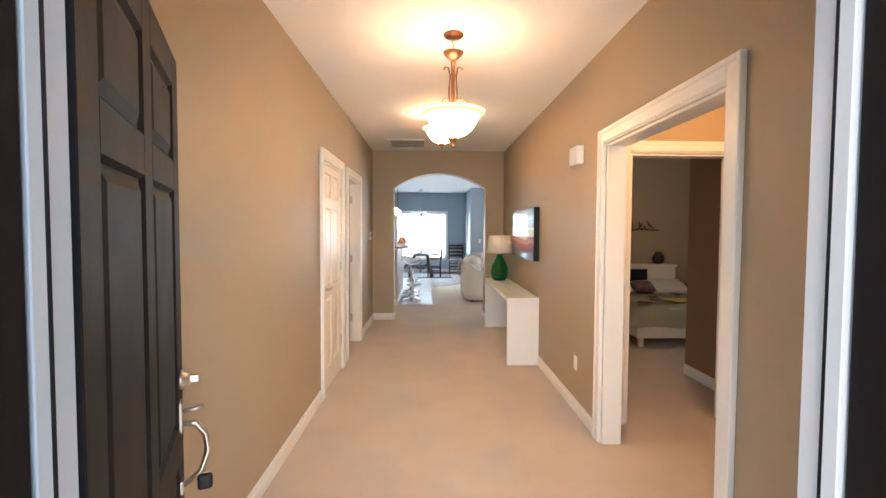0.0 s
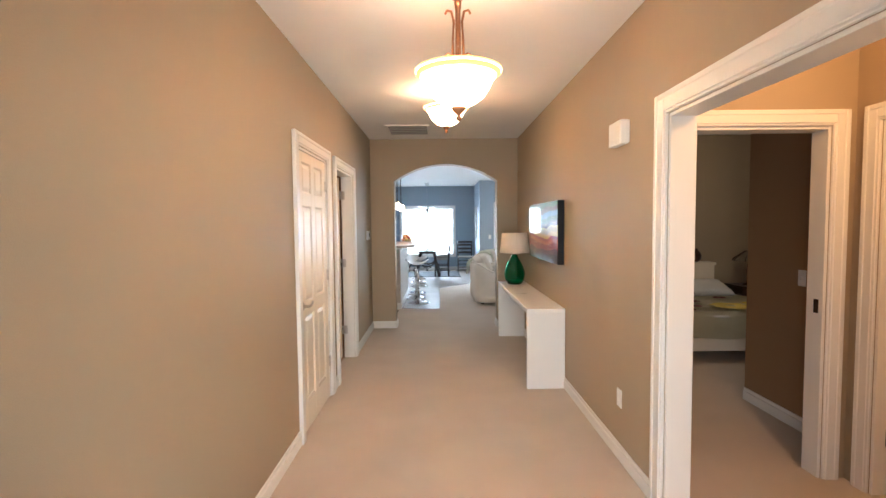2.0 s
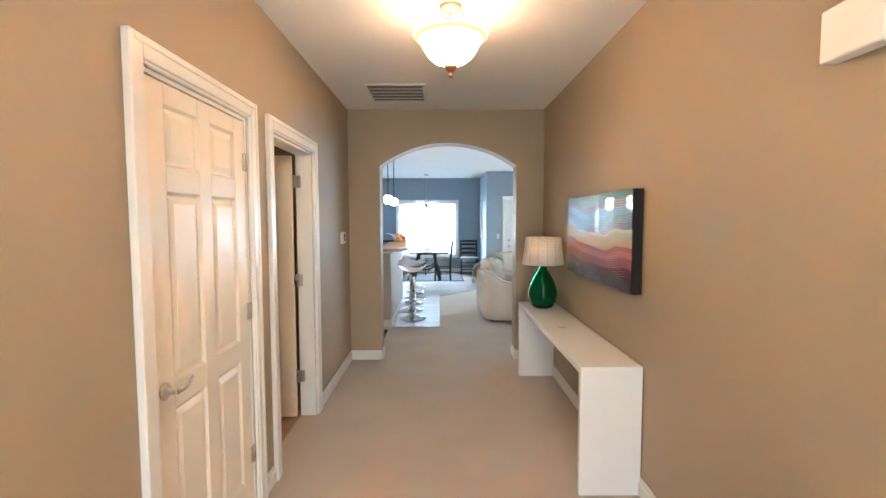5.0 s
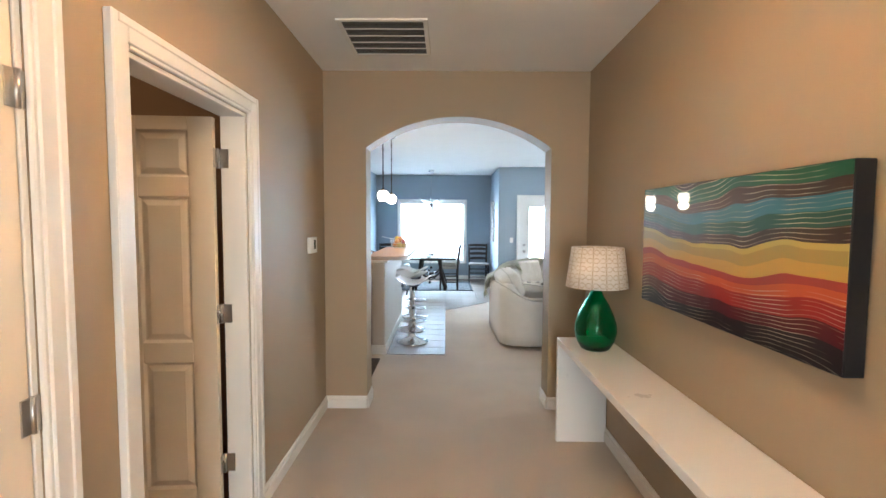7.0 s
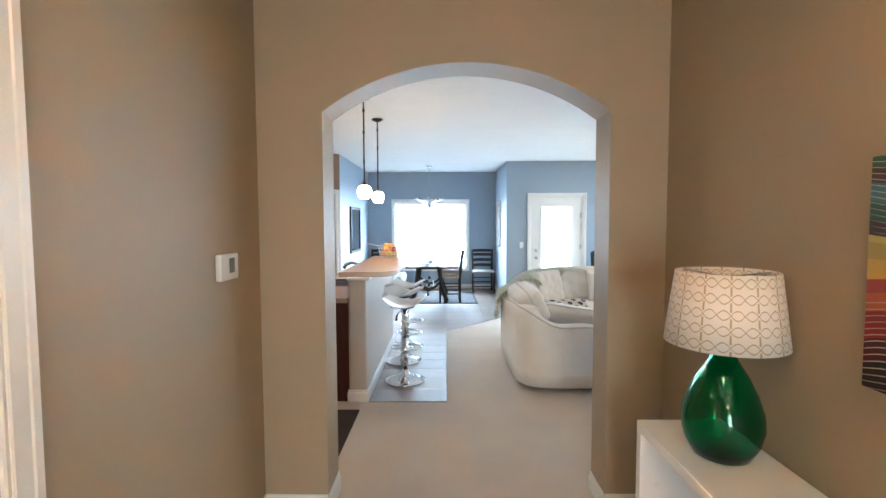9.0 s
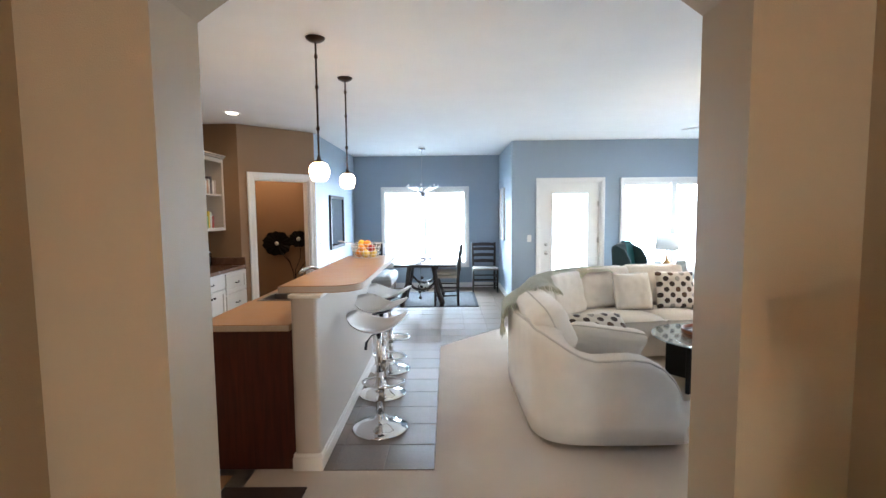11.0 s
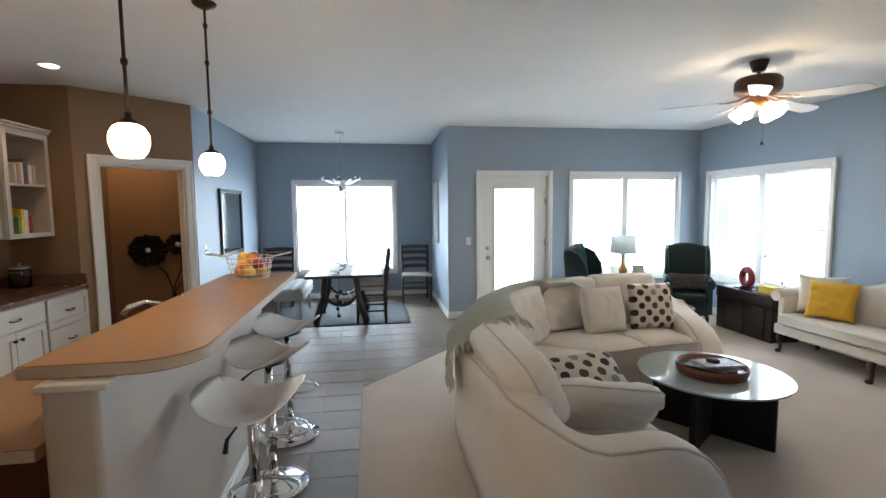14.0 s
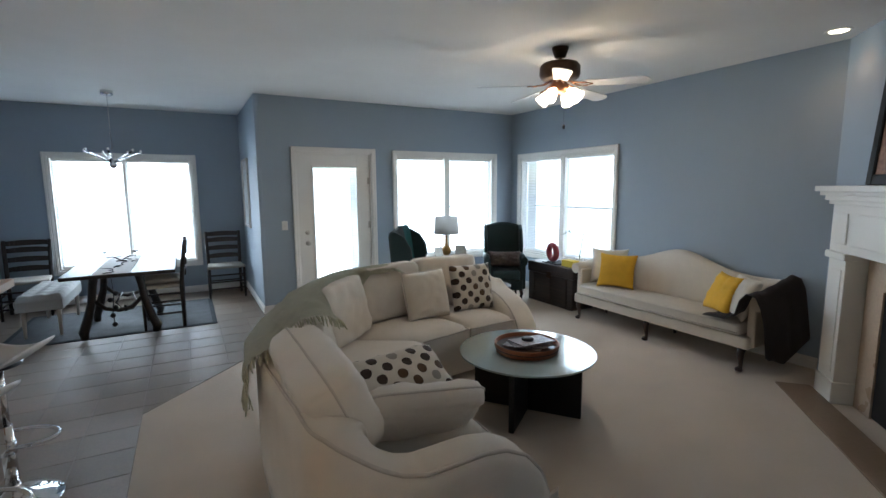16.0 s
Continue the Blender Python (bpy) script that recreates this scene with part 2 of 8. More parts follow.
def mesh_of(name, bm, *materials):
    bmesh.ops.recalc_face_normals(bm, faces=bm.faces)
    me = bpy.data.meshes.new(name)
    bm.to_mesh(me)
    bm.free()
    for m in materials:
        me.materials.append(m)
    return me


def part(name, bm, material, parent=None, label="", m=None):
    """One mesh object under a thing or a part."""
    o = new(name, mesh_of(name, bm, *(material if isinstance(material, (list, tuple)) else (material,))))
    if parent is not None:
        o.parent = parent
    if m is not None:
        o.matrix_basis = m
    if label:
        o["label"] = label
    return o


def thing(name, label, category, m=None, group="", kind=""):
    o = new(name)
    o.empty_display_size = 0.1
    if m is not None:
        o.matrix_basis = m
    return tagged(o, label, category, group, kind)


def structure(name, bm, material, label, category):
    return tagged(part(name, bm, material), label, category, "", "structure")


def bm_box(*a, **k):
    bm = bmesh.new()
    box(bm, *a, **k)
    return bm


def arc(cx, cy, r, a0, a1, n):
    return [(cx + r * math.cos(radians(a0 + (a1 - a0) * i / n)), cy + r * math.sin(radians(a0 + (a1 - a0) * i / n))) for i in range(n + 1)]

# ---- setting ----
def wall_run(axis, p0, p1, a0, a1, holes=(), z1=CEIL):
    """A wall p0..p1 thick that runs a0..a1 along the other axis, with openings (a, a, z, z)."""
    bm = bmesh.new()

    def put(s0, s1, z0, zz):
        if s1 - s0 > 1e-4 and zz - z0 > 1e-4:
            if axis == "y":
                box(bm, p0, s0, z0, p1, s1, zz)
            else:
                box(bm, s0, p0, z0, s1, p1, zz)
    at = a0
    for h0, h1, hz0, hz1 in sorted(holes):
        put(at, h0, 0, z1)
        put(h0, h1, 0, hz0)
        put(h0, h1, hz1, z1)
        at = h1
    put(at, a1, 0, z1)
    bmesh.ops.remove_doubles(bm, verts=bm.verts, dist=1e-5)
    return bm


CLOSET = (3.965, 4.805, 0, 2.065)
BATH = (5.15, 6.01, 0, 2.06)
VEST = (1.78, 3.06, 0, 2.045)
structure("wall_hall_west", wall_run("y", HL - 0.12, HL, FRONT, ARCH, (CLOSET, BATH)), TAN, "tan painted hall wall with two white-cased doorways", "wall")
structure("wall_hall_east", wall_run("y", HR, HR + 0.13, FRONT, ARCH, (VEST,)), TAN, "tan painted hall wall with a wide cased opening", "wall")
structure("wall_front", wall_run("x", FRONT - 0.16, FRONT, -3.2, 5.3, ((-0.455, 0.70, 0, 2.08),)), TAN, "tan painted front wall around the entrance door", "wall")

# arch between hall and living room
AX0, AX1, SPRING, TOP = -0.492, 0.984, 2.12, 2.365
bm = bmesh.new()
_c, _h = (AX0 + AX1) / 2, (AX1 - AX0) / 2
_r = (_h * _h + (TOP - SPRING) ** 2) / (2 * (TOP - SPRING))
_a = math.degrees(math.asin(_h / _r))
_curve = arc(_c, TOP - _r, _r, 90 + _a, 90 - _a, 28)
_outline = [(HL, 0), (AX0, 0)] + _curve + [(AX1, 0), (HR, 0), (HR, CEIL), (HL, CEIL)]
_f, _b = [bm.verts.new((x, ARCH, z)) for x, z in _outline], [bm.verts.new((x, ARCH_B, z)) for x, z in _outline]
for _i in range(len(_outline)):
    _j = (_i + 1) % len(_outline)
    bm.faces.new((_f[_i], _f[_j], _b[_j], _b[_i]))
_n = len(_outline)
for _vs in (_f, _b):
    bm.faces.new((_vs[0], _vs[1], _vs[2], _vs[_n - 1]))
    bm.faces.new((_vs[_n - 5], _vs[_n - 4], _vs[_n - 3], _vs[_n - 2]))
    _mid = [v for v in _vs[2:_n - 4]]
    bm.faces.new(_mid + [_vs[_n - 2], _vs[_n - 1]])
structure("wall_arch", bm, TAN, "tan painted wall with a wide segmental archway", "wall")
structure("wall_kitchen_south", bm_box(KW, ARCH, 0, HL - 0.12, ARCH_B, CEIL), BROWN, "brown painted kitchen wall", "wall")
structure("wall_living_south", bm_box(HR + 0.13, ARCH, 0, EAST, ARCH_B, CEIL), BLUE, "blue-grey painted living room wall", "wall")
PDOOR = (1.775, 2.775, 0, 2.045)
WPAT = (3.155, 4.81, 0.55, 2.04)
WEAST = (11.92, 13.76, 0.56, 2.03)
WNOOK = (-1.06, 0.63, 0.48, 2.03)
structure("wall_patio", wall_run("x", PATIO, PATIO + 0.14, JOG, EAST + 0.14, (PDOOR, WPAT)), BLUE, "blue-grey painted wall with glazed door and window", "wall")
structure("wall_east", wall_run("y", EAST, EAST + 0.14, 7.57, PATIO, (WEAST,)), BLUE, "blue-grey painted wall with a wide window", "wall")
structure("wall_jog", bm_box(JOG, PATIO + 0.14, 0, JOG + 0.12, NOOK, CEIL), BLUE, "blue-grey painted side wall of the dining nook", "wall")
structure("wall_jog_corner", bm_box(JOG - 0.003, PATIO - 0.003, 0, JOG + 0.05, PATIO + 0.141, CEIL, bevel=0.012, seg=3), BLUE, "rounded blue-grey wall corner", "wall")
structure("wall_nook", wall_run("x", NOOK, NOOK + 0.14, NOOK_W - 0.12, JOG + 0.12, (WNOOK,)), BLUE, "blue-grey painted dining nook wall with a wide window", "wall")
structure("wall_nook_west", bm_box(NOOK_W - 0.12, 13.03, 0, NOOK_W, NOOK, CEIL), BLUE, "pale blue side wall of the dining nook", "wall")
structure("wall_kitchen_west", bm_box(KW - 0.14, ARCH, 0, KW, 14.0, CEIL), BROWN, "brown painted kitchen wall", "wall")
structure("wall_kitchen_north", bm_box(KW, KN, 0, -2.45, KN + 0.12, CEIL), BROWN, "brown painted kitchen wall", "wall")

# slanted pantry wall with its doorway
P0, P1 = Vector((-2.45, KN, 0)), Vector((NOOK_W, 13.03, 0))
PL = (P1 - P0).length
PANTRY = Matrix.Translation(P0) @ Matrix.Rotation(math.atan2(P1.y - P0.y, P1.x - P0.x), 4, "Z")
POPEN = (0.19, 0.96, 0, 2.03)
bm = wall_run("x", 0, 0.12, 0, PL, (POPEN,))
bmesh.ops.transform(bm, matrix=PANTRY, verts=bm.verts)
structure("wall_pantry", bm, BROWN, "brown painted slanted wall with a pantry doorway", "wall")
bm = bmesh.new()
box(bm, -3.02, 13.95, 0, NOOK_W - 0.12, 14.05, CEIL)
structure("wall_pantry_back", bm, BROWN, "brown painted back wall of the pantry", "wall")

# slanted chimney wall in the living room corner
C0, C1 = Vector((EAST, 9.66, 0)), Vector((3.11, ARCH_B, 0))
CL = (C1 - C0).length
CHIM = Matrix.Translation(C0) @ Matrix.Rotation(math.atan2(C1.y - C0.y, C1.x - C0.x), 4, "Z")
bm = bm_box(0, 0.0, 0, CL, 0.12, CEIL)
bmesh.ops.transform(bm, matrix=CHIM, verts=bm.verts)
structure("wall_chimney", bm, BLUE, "blue-grey slanted chimney wall", "wall")

# rooms beside the hall
structure("wall_vestibule_north", wall_run("x", 3.38, 3.50, HR + 0.13, 2.72, ((1.58, 2.36, 0, 2.04),)), TAN, "tan painted vestibule wall with a bedroom doorway", "wall")
structure("wall_vestibule_east", wall_run("y", 2.50, 2.62, FRONT, 3.38, ((2.42, 3.22, 0, 2.04),)), TAN, "tan painted vestibule wall with a door", "wall")
structure("wall_vestibule_south", bm_box(HR + 0.13, 1.35, 0, 2.5, 1.47, CEIL), TAN, "tan painted vestibule wall", "wall")
structure("wall_bedroom_closet", bm_box(2.72, 3.50, 0, 3.9, 4.60, CEIL), BROWN, "brown painted bedroom wall", "wall")
structure("wall_bedroom_south", bm_box(2.72, 3.38, 0, 5.15, 3.50, CEIL), BROWN, "brown painted bedroom wall", "wall")
structure("wall_bedroom_north", bm_box(HR + 0.13, 7.33, 0, 5.15, 7.45, CEIL), TAN, "beige painted bedroom wall behind the bed", "wall")
structure("wall_bedroom_east", bm_box(5.15, FRONT, 0, 5.29, 7.57, CEIL), TAN, "beige painted bedroom wall", "wall")
structure("wall_bath_west", bm_box(-3.2, FRONT, 0, -3.08, 7.45, CEIL), TAN, "tan painted bathroom wall", "wall")
structure("wall_bath_south", bm_box(-3.08, 4.85, 0, HL - 0.12, 4.97, CEIL), TAN, "tan painted bathroom wall", "wall")
structure("wall_bath_north", bm_box(-3.08, 6.45, 0, HL - 0.12, 6.57, CEIL), BROWN, "orange-brown painted bathroom wall", "wall")

# floors and ceiling
structure("ceiling", bm_box(-3.3, FRONT - 0.16, CEIL, 5.4, 16.0, CEIL + 0.12), CEILING, "flat white painted ceiling", "ceiling")
structure("floor_carpet", bm_box(HL - 0.12, FRONT - 0.02, -0.10, 5.3, PATIO + 0.1, 0.0), CARPET, "short beige wall-to-wall carpet", "floor")
structure("floor_bath", bm_box(-3.2, 3.2, -0.10, HL - 0.122, 7.44, -0.004), VINYL, "warm brown vinyl bathroom floor", "floor")
structure("ground", bm_box(-60, -60, -0.30, 60, 80, -0.12), CONCRETE, "pale concrete ground around the house", "ground")
structure("porch", bm_box(-2.0, -3.0, -0.12, 2.2, FRONT - 0.021, -0.03), CONCRETE, "concrete entrance porch", "porch")


# ---- trim ----
def casing(name, a0, a1, z1, w=0.085, t=0.018, z0=0.0, sill=False):
    """Moulded door or window casing in the xz plane, standing proud towards -y."""
    bm = bmesh.new()
    for inner, ww, tt in ((0.0, w, t), (0.012, w - 0.034, t + 0.007), (w - 0.026, 0.0285, t + 0.011)):
        lo = z0 - (w if sill else 0)
        box(bm, a0 - inner - ww, -tt, lo, a0 - inner, 0, z1 + inner + ww, 0.004)
        box(bm, a1 + inner, -tt, lo, a1 + inner + ww, 0, z1 + inner + ww, 0.004)
        box(bm, a0 - inner, -tt, z1 + inner, a1 + inner, 0, z1 + inner + ww, 0.004)
        if sill:
            box(bm, a0 - inner, -tt, z0 - inner - ww, a1 + inner, 0, z0 - inner, 0.004)
    return bm


def lining(a0, a1, z1, depth, t=0.018, z0=0.0, sill=False):
    """The boards that line an opening, from the face y=0 to depth."""
    bm = bmesh.new()
    box(bm, a0, 0, z0, a0 + t, depth, z1, 0.002)
    box(bm, a1 - t, 0, z0, a1, depth, z1, 0.002)
    box(bm, a0 + t, 0, z1 - t, a1 - t, depth, z1, 0.002)
    if sill:
        box(bm, a0 + t, 0, z0, a1 - t, depth, z0 + t, 0.002)
    return bm


WEST_FACE = Matrix.Translation((HL, 0, 0)) @ Matrix.Rotation(radians(90), 4, "Z")      # x along +y, front towards +x
EAST_FACE = Matrix.Translation((HR, 0, 0)) @ Matrix.Rotation(radians(-90), 4, "Z")     # x along -y, front towards -x
NORTH = Matrix.Identity(4)


def six_panel(name, w, h, parent, material, t=0.035, rows=((0.20, 0.835), (0.935, 1.64), (1.735, 1.955)), label=""):
    """A moulded six-panel leaf from x=0 to w, y=0 to t, and its raised panels as parts."""
    bm = bmesh.new()
    side, mid = 0.115, 0.10
    pw = (w - 2 * side - mid) / 2
    cols = ((side, side + pw), (side + pw + mid, w - side))
    box(bm, 0.002, 0.013, 0, w - 0.002, t - 0.013, h)
    xs = (0, *cols[0], *cols[1], w)
    for i in (0, 2, 4):
        box(bm, xs[i], 0, 0, xs[i + 1], t, h, 0.002)
    zs = [0] + [z for r in rows for z in r] + [h]
    for c0, c1 in cols:
        for i in range(0, len(zs), 2):
            box(bm, c0, 0, zs[i], c1, t, zs[i + 1], 0.002)
    leaf = part(name, bm, material, parent, label)
    for c0, c1 in cols:
        for z0, z1 in rows:
            bm = bmesh.new()
            for y0, y1, y2 in ((0.0005, 0.0125, 0.002), (t - 0.0005, t - 0.0125, t - 0.002)):
                rings = []
                for q, y in ((0.0, y0), (0.010, y1), (0.016, y1), (0.042, y2)):
                    rings.append([bm.verts.new(p) for p in ((c0 + q, y, z0 + q), (c1 - q, y, z0 + q), (c1 - q, y, z1 - q), (c0 + q, y, z1 - q))])
                for a, b in zip(rings, rings[1:]):
                    for k in range(4):
                        f = (a[k], a[(k + 1) % 4], b[(k + 1) % 4], b[k])
                        bm.faces.new(f if y0 < t / 2 else f[::-1])
                bm.faces.new(rings[-1] if y0 < t / 2 else rings[-1][::-1])
            part("panel", bm, material, leaf)
    return leaf


def hinge(parent, x, y, z, m=NICKEL):
    bm = bmesh.new()
    tube(bm, [(x, y, z - 0.045), (x, y, z + 0.045)], 0.007)
    box(bm, x - 0.002, y + 0.001, z - 0.044, x + 0.030, y + 0.006, z + 0.044, 0.001)
    box(bm, x - 0.030, y + 0.001, z - 0.044, x + 0.002, y + 0.006, z + 0.044, 0.001)
    return part("hinge", bm, m, parent)


def lever(parent, x, y, z, way=1):
    """A lever handle on a face towards -y; the lever points to way."""
    bm = bmesh.new()
    lathe(bm, [(0.031, 0.0), (0.032, 0.006), (0.024, 0.012), (0.011, 0.016), (0.010, 0.045)], 20, Matrix.Translation((x, y, z)) @ Matrix.Rotation(radians(90), 4, "X"))
    tube(bm, [(x, y - 0.045, z), (x + way * 0.03, y - 0.052, z + 0.002), (x + way * 0.07, y - 0.050, z + 0.006), (x + way * 0.115, y - 0.042, z + 0.016)], 0.009, radii=[0.011, 0.011, 0.009, 0.007])
    return part("door_handle", bm, NICKEL, parent)


# closet door, closed
d = thing("door_1", "closed cream six-panel closet door in white casing", "door", WEST_FACE, kind="structure")
part("casing", casing("casing", CLOSET[0], CLOSET[1], 2.065), WHITE, d)
part("lining", lining(CLOSET[0], CLOSET[1], 2.065, 0.12), WHITE, d)
leaf = six_panel("leaf", 0.798, 2.03, d, CREAM)
leaf.matrix_basis = Matrix.Translation((CLOSET[0] + 0.021, 0.004, 0.012))
for _z in (0.32, 1.08, 1.84):
    hinge(d, CLOSET[1] - 0.020, -0.003, _z)
lever(d, CLOSET[0] + 0.070, 0.004, 0.935, 1)

# bathroom door, swung open into the bathroom
d = thing("door_2", "open cream six-panel bathroom door in white casing", "door", WEST_FACE, kind="structure")
part("casing", casing("casing", BATH[0], BATH[1], 2.06), WHITE, d)
part("lining", lining(BATH[0], BATH[1], 2.06, 0.12), WHITE, d)
leaf = six_panel("leaf", 0.80, 2.02, d, CREAM)
leaf.matrix_basis = Matrix.Translation((BATH[1] - 0.030, 0.138, 0.012)) @ Matrix.Rotation(radians(94), 4, "Z")
for _z in (0.32, 1.08, 1.84):
    bm = bmesh.new()
    tube(bm, [(BATH[1] - 0.030, 0.128, _z - 0.048), (BATH[1] - 0.030, 0.128, _z + 0.048)], 0.008, 10)
    box(bm, BATH[1] - 0.022, 0.080, _z - 0.046, BATH[1] - 0.0185, 0.126, _z + 0.046, 0.001)
    box(bm, BATH[1] - 0.062, 0.132, _z - 0.046, BATH[1] - 0.031, 0.1365, _z + 0.046, 0.001)
    part("hinge", bm, NICKEL, d)

# wide opening to the vestibule
d = thing("door_3", "wide white-cased opening without a door", "doorway", EAST_FACE, kind="structure")
part("casing", casing("casing", -VEST[1], -VEST[0], 2.045, w=0.10), WHITE, d)
part("lining", lining(-VEST[1], -VEST[0], 2.045, 0.13), WHITE, d)

# bedroom doorway and the vestibule's other door
d = thing("door_4", "white-cased bedroom doorway standing open", "doorway", Matrix.Translation((0, 3.38, 0)), kind="structure")
part("casing", casing("casing", 1.58, 2.36, 2.04), WHITE, d)
part("lining", lining(1.58, 2.36, 2.04, 0.12), WHITE, d)
bm = bm_box(2.336, 0.03, 0.97, 2.343, 0.06, 1.05, 0.001)
part("strike_plate", bm, BRONZE, d)
d = thing("door_5", "cream panelled door in white casing, slightly ajar", "door", Matrix.Translation((2.50, 0, 0)) @ Matrix.Rotation(radians(-90), 4, "Z"), kind="structure")
part("casing", casing("casing", -3.22, -2.42, 2.04), WHITE, d)
part("lining", lining(-3.22, -2.42, 2.04, 0.12), WHITE, d)
leaf = six_panel("leaf", 0.75, 2.02, d, CREAM)
leaf.matrix_basis = Matrix.Translation((-3.19, 0.075, 0.01)) @ Matrix.Rotation(radians(3), 4, "Z")
for _z in (0.32, 1.08, 1.84):
    hinge(d, -3.197, 0.068, _z, BRONZE)

# entrance door, swung in towards the west wall
d = thing("door_6", "dark brown six-panel entrance door standing open", "door", Matrix.Translation((0, FRONT, 0)), kind="structure")
bm = bmesh.new()
for _x0, _x1 in ((-0.455, -0.430), (0.675, 0.70)):
    box(bm, _x0, -0.088, 0, _x1, -0.002, 2.08, 0.003)
box(bm, -0.430, -0.088, 2.055, 0.675, -0.002, 2.08, 0.003)
part("jamb", bm, WHITE, d, "white painted door jamb")
bm = bmesh.new()
for _x0, _x1 in ((-0.455, -0.424), (0.669, 0.70)):
    box(bm, _x0, -0.158, 0, _x1, -0.090, 2.08, 0.003)
part("outer_jamb", bm, DARK_DOOR, d, "dark brown outer door frame")
bm = bmesh.new()
box(bm, -0.54, -0.20, 0, -0.44, -0.161, 2.17, 0.006)
box(bm, 0.685, -0.20, 0, 0.785, -0.161, 2.17, 0.006)
box(bm, -0.44, -0.20, 2.07, 0.685, -0.161, 2.17, 0.006)
part("brick_mould", bm, CREAM, d, "cream outer trim")
bm = bmesh.new()
box(bm, -0.430, -0.087, 0, -0.421, -0.06, 2.055, 0.002)
box(bm, 0.662, -0.087, 0, 0.675, -0.06, 2.055, 0.002)
part("door_stop", bm, WHITE, d)
bm = bmesh.new()
box(bm, -0.4295, -0.059, 0, -0.422, -0.050, 2.055, 0.002)
box(bm, 0.665, -0.059, 0, 0.6745, -0.050, 2.055, 0.002)
part("weather_strip", bm, BLACK, d, "dark rubber weather strip")
part("threshold", bm_box(-0.423, -0.155, -0.03, 0.668, -0.005, 0.012, 0.004), NICKEL, d, "metal threshold strip")
leaf = six_panel("leaf", 1.06, 2.04, d, DARK_DOOR, t=0.034, rows=((0.20, 0.64), (0.76, 1.58), (1.68, 1.93)))
leaf.matrix_basis = Matrix.Translation((-0.424, 0.004, 0.014)) @ Matrix.Rotation(radians(111.0), 4, "Z")
bm = bmesh.new()
_hx = 0.985
_m = Matrix.Translation((_hx, 0.0, 0.925)) @ Matrix.Rotation(radians(90), 4, "X")
lathe(bm, [(0.034, 0.0), (0.034, 0.010), (0.022, 0.018), (0.020, 0.034)], 20, _m)
box(bm, _hx - 0.004, -0.062, 0.911, _hx + 0.004, -0.032, 0.939, 0.003)
part("deadbolt", bm, NICKEL, leaf, "brushed nickel deadbolt")
bm = bmesh.new()
box(bm, _hx - 0.03, -0.010, 0.74, _hx + 0.03, 0.0, 0.85, 0.008, seg=2)
box(bm, _hx - 0.025, -0.008, 0.52, _hx + 0.025, 0.0, 0.57, 0.008, seg=2)
tube(bm, [(_hx, -0.008, 0.77), (_hx, -0.05, 0.765), (_hx, -0.080, 0.72), (_hx, -0.084, 0.66), (_hx, -0.065, 0.59), (_hx, -0.008, 0.545)], 0.009, radii=[0.009, 0.011, 0.011, 0.010, 0.009, 0.008])
tube(bm, [(_hx, -0.008, 0.815), (_hx, -0.04, 0.815), (_hx, -0.075, 0.825)], 0.008)
part("grip_handle", bm, NICKEL, leaf, "brushed nickel grip handle")
bm = bmesh.new()
box(bm, _hx - 0.012, -0.10, 0.52, _hx + 0.012, -0.05, 0.575, 0.01, seg=2)
part("key_fob", bm, BLACK, leaf, "small black hanging key fob")

# pantry doorway
d = thing("door_7", "white-cased pantry doorway without a door", "doorway", PANTRY, kind="structure")
part("casing", casing("casing", POPEN[0], POPEN[1], 2.03), WHITE, d)
part("lining", lining(POPEN[0], POPEN[1], 2.03, 0.12), WHITE, d)


def baseboard(x0, y0, x1, y1, h=0.105, t=0.016):
    """Board along a wall face from one plan point to the other; the room lies to its left."""
    a, b = Vector((x0, y0, 0)), Vector((x1, y1, 0))
    bm = bmesh.new()
    n = (b - a).length
    box(bm, 0, 0.0005, 0.001, n, t * 0.55, h, 0.003)
    box(bm, 0, 0.0, 0.001, n, t, h - 0.028, 0.004)
    bmesh.ops.transform(bm, matrix=Matrix.Translation(a) @ Matrix.Rotation(math.atan2(b.y - a.y, b.x - a.x), 4, "Z"), verts=bm.verts)
    return structure("baseboard", bm, WHITE, "white painted moulded baseboard along the wall", "baseboard")


for _p in ((HL, 3.88, HL, FRONT), (HL, 5.06, HL, 4.895), (HL, ARCH, HL, 6.10), (AX0, ARCH, HL, ARCH), (HR, ARCH, AX1, ARCH),
           (AX0, ARCH_B, AX0, ARCH), (AX1, ARCH, AX1, ARCH_B), (HR, 3.16, HR, ARCH), (HR, FRONT, HR, 1.68),
           (2.72, 3.50, 2.72, 4.60), (EAST, 9.66, EAST, PATIO), (1.71, PATIO, JOG, PATIO), (EAST, PATIO, 2.84, PATIO),
           (JOG, PATIO, JOG, NOOK), (JOG, NOOK, NOOK_W, NOOK), (NOOK_W, NOOK, NOOK_W, 13.03), (5.15, 7.33, HR + 0.13, 7.33)):
    baseboard(*_p)


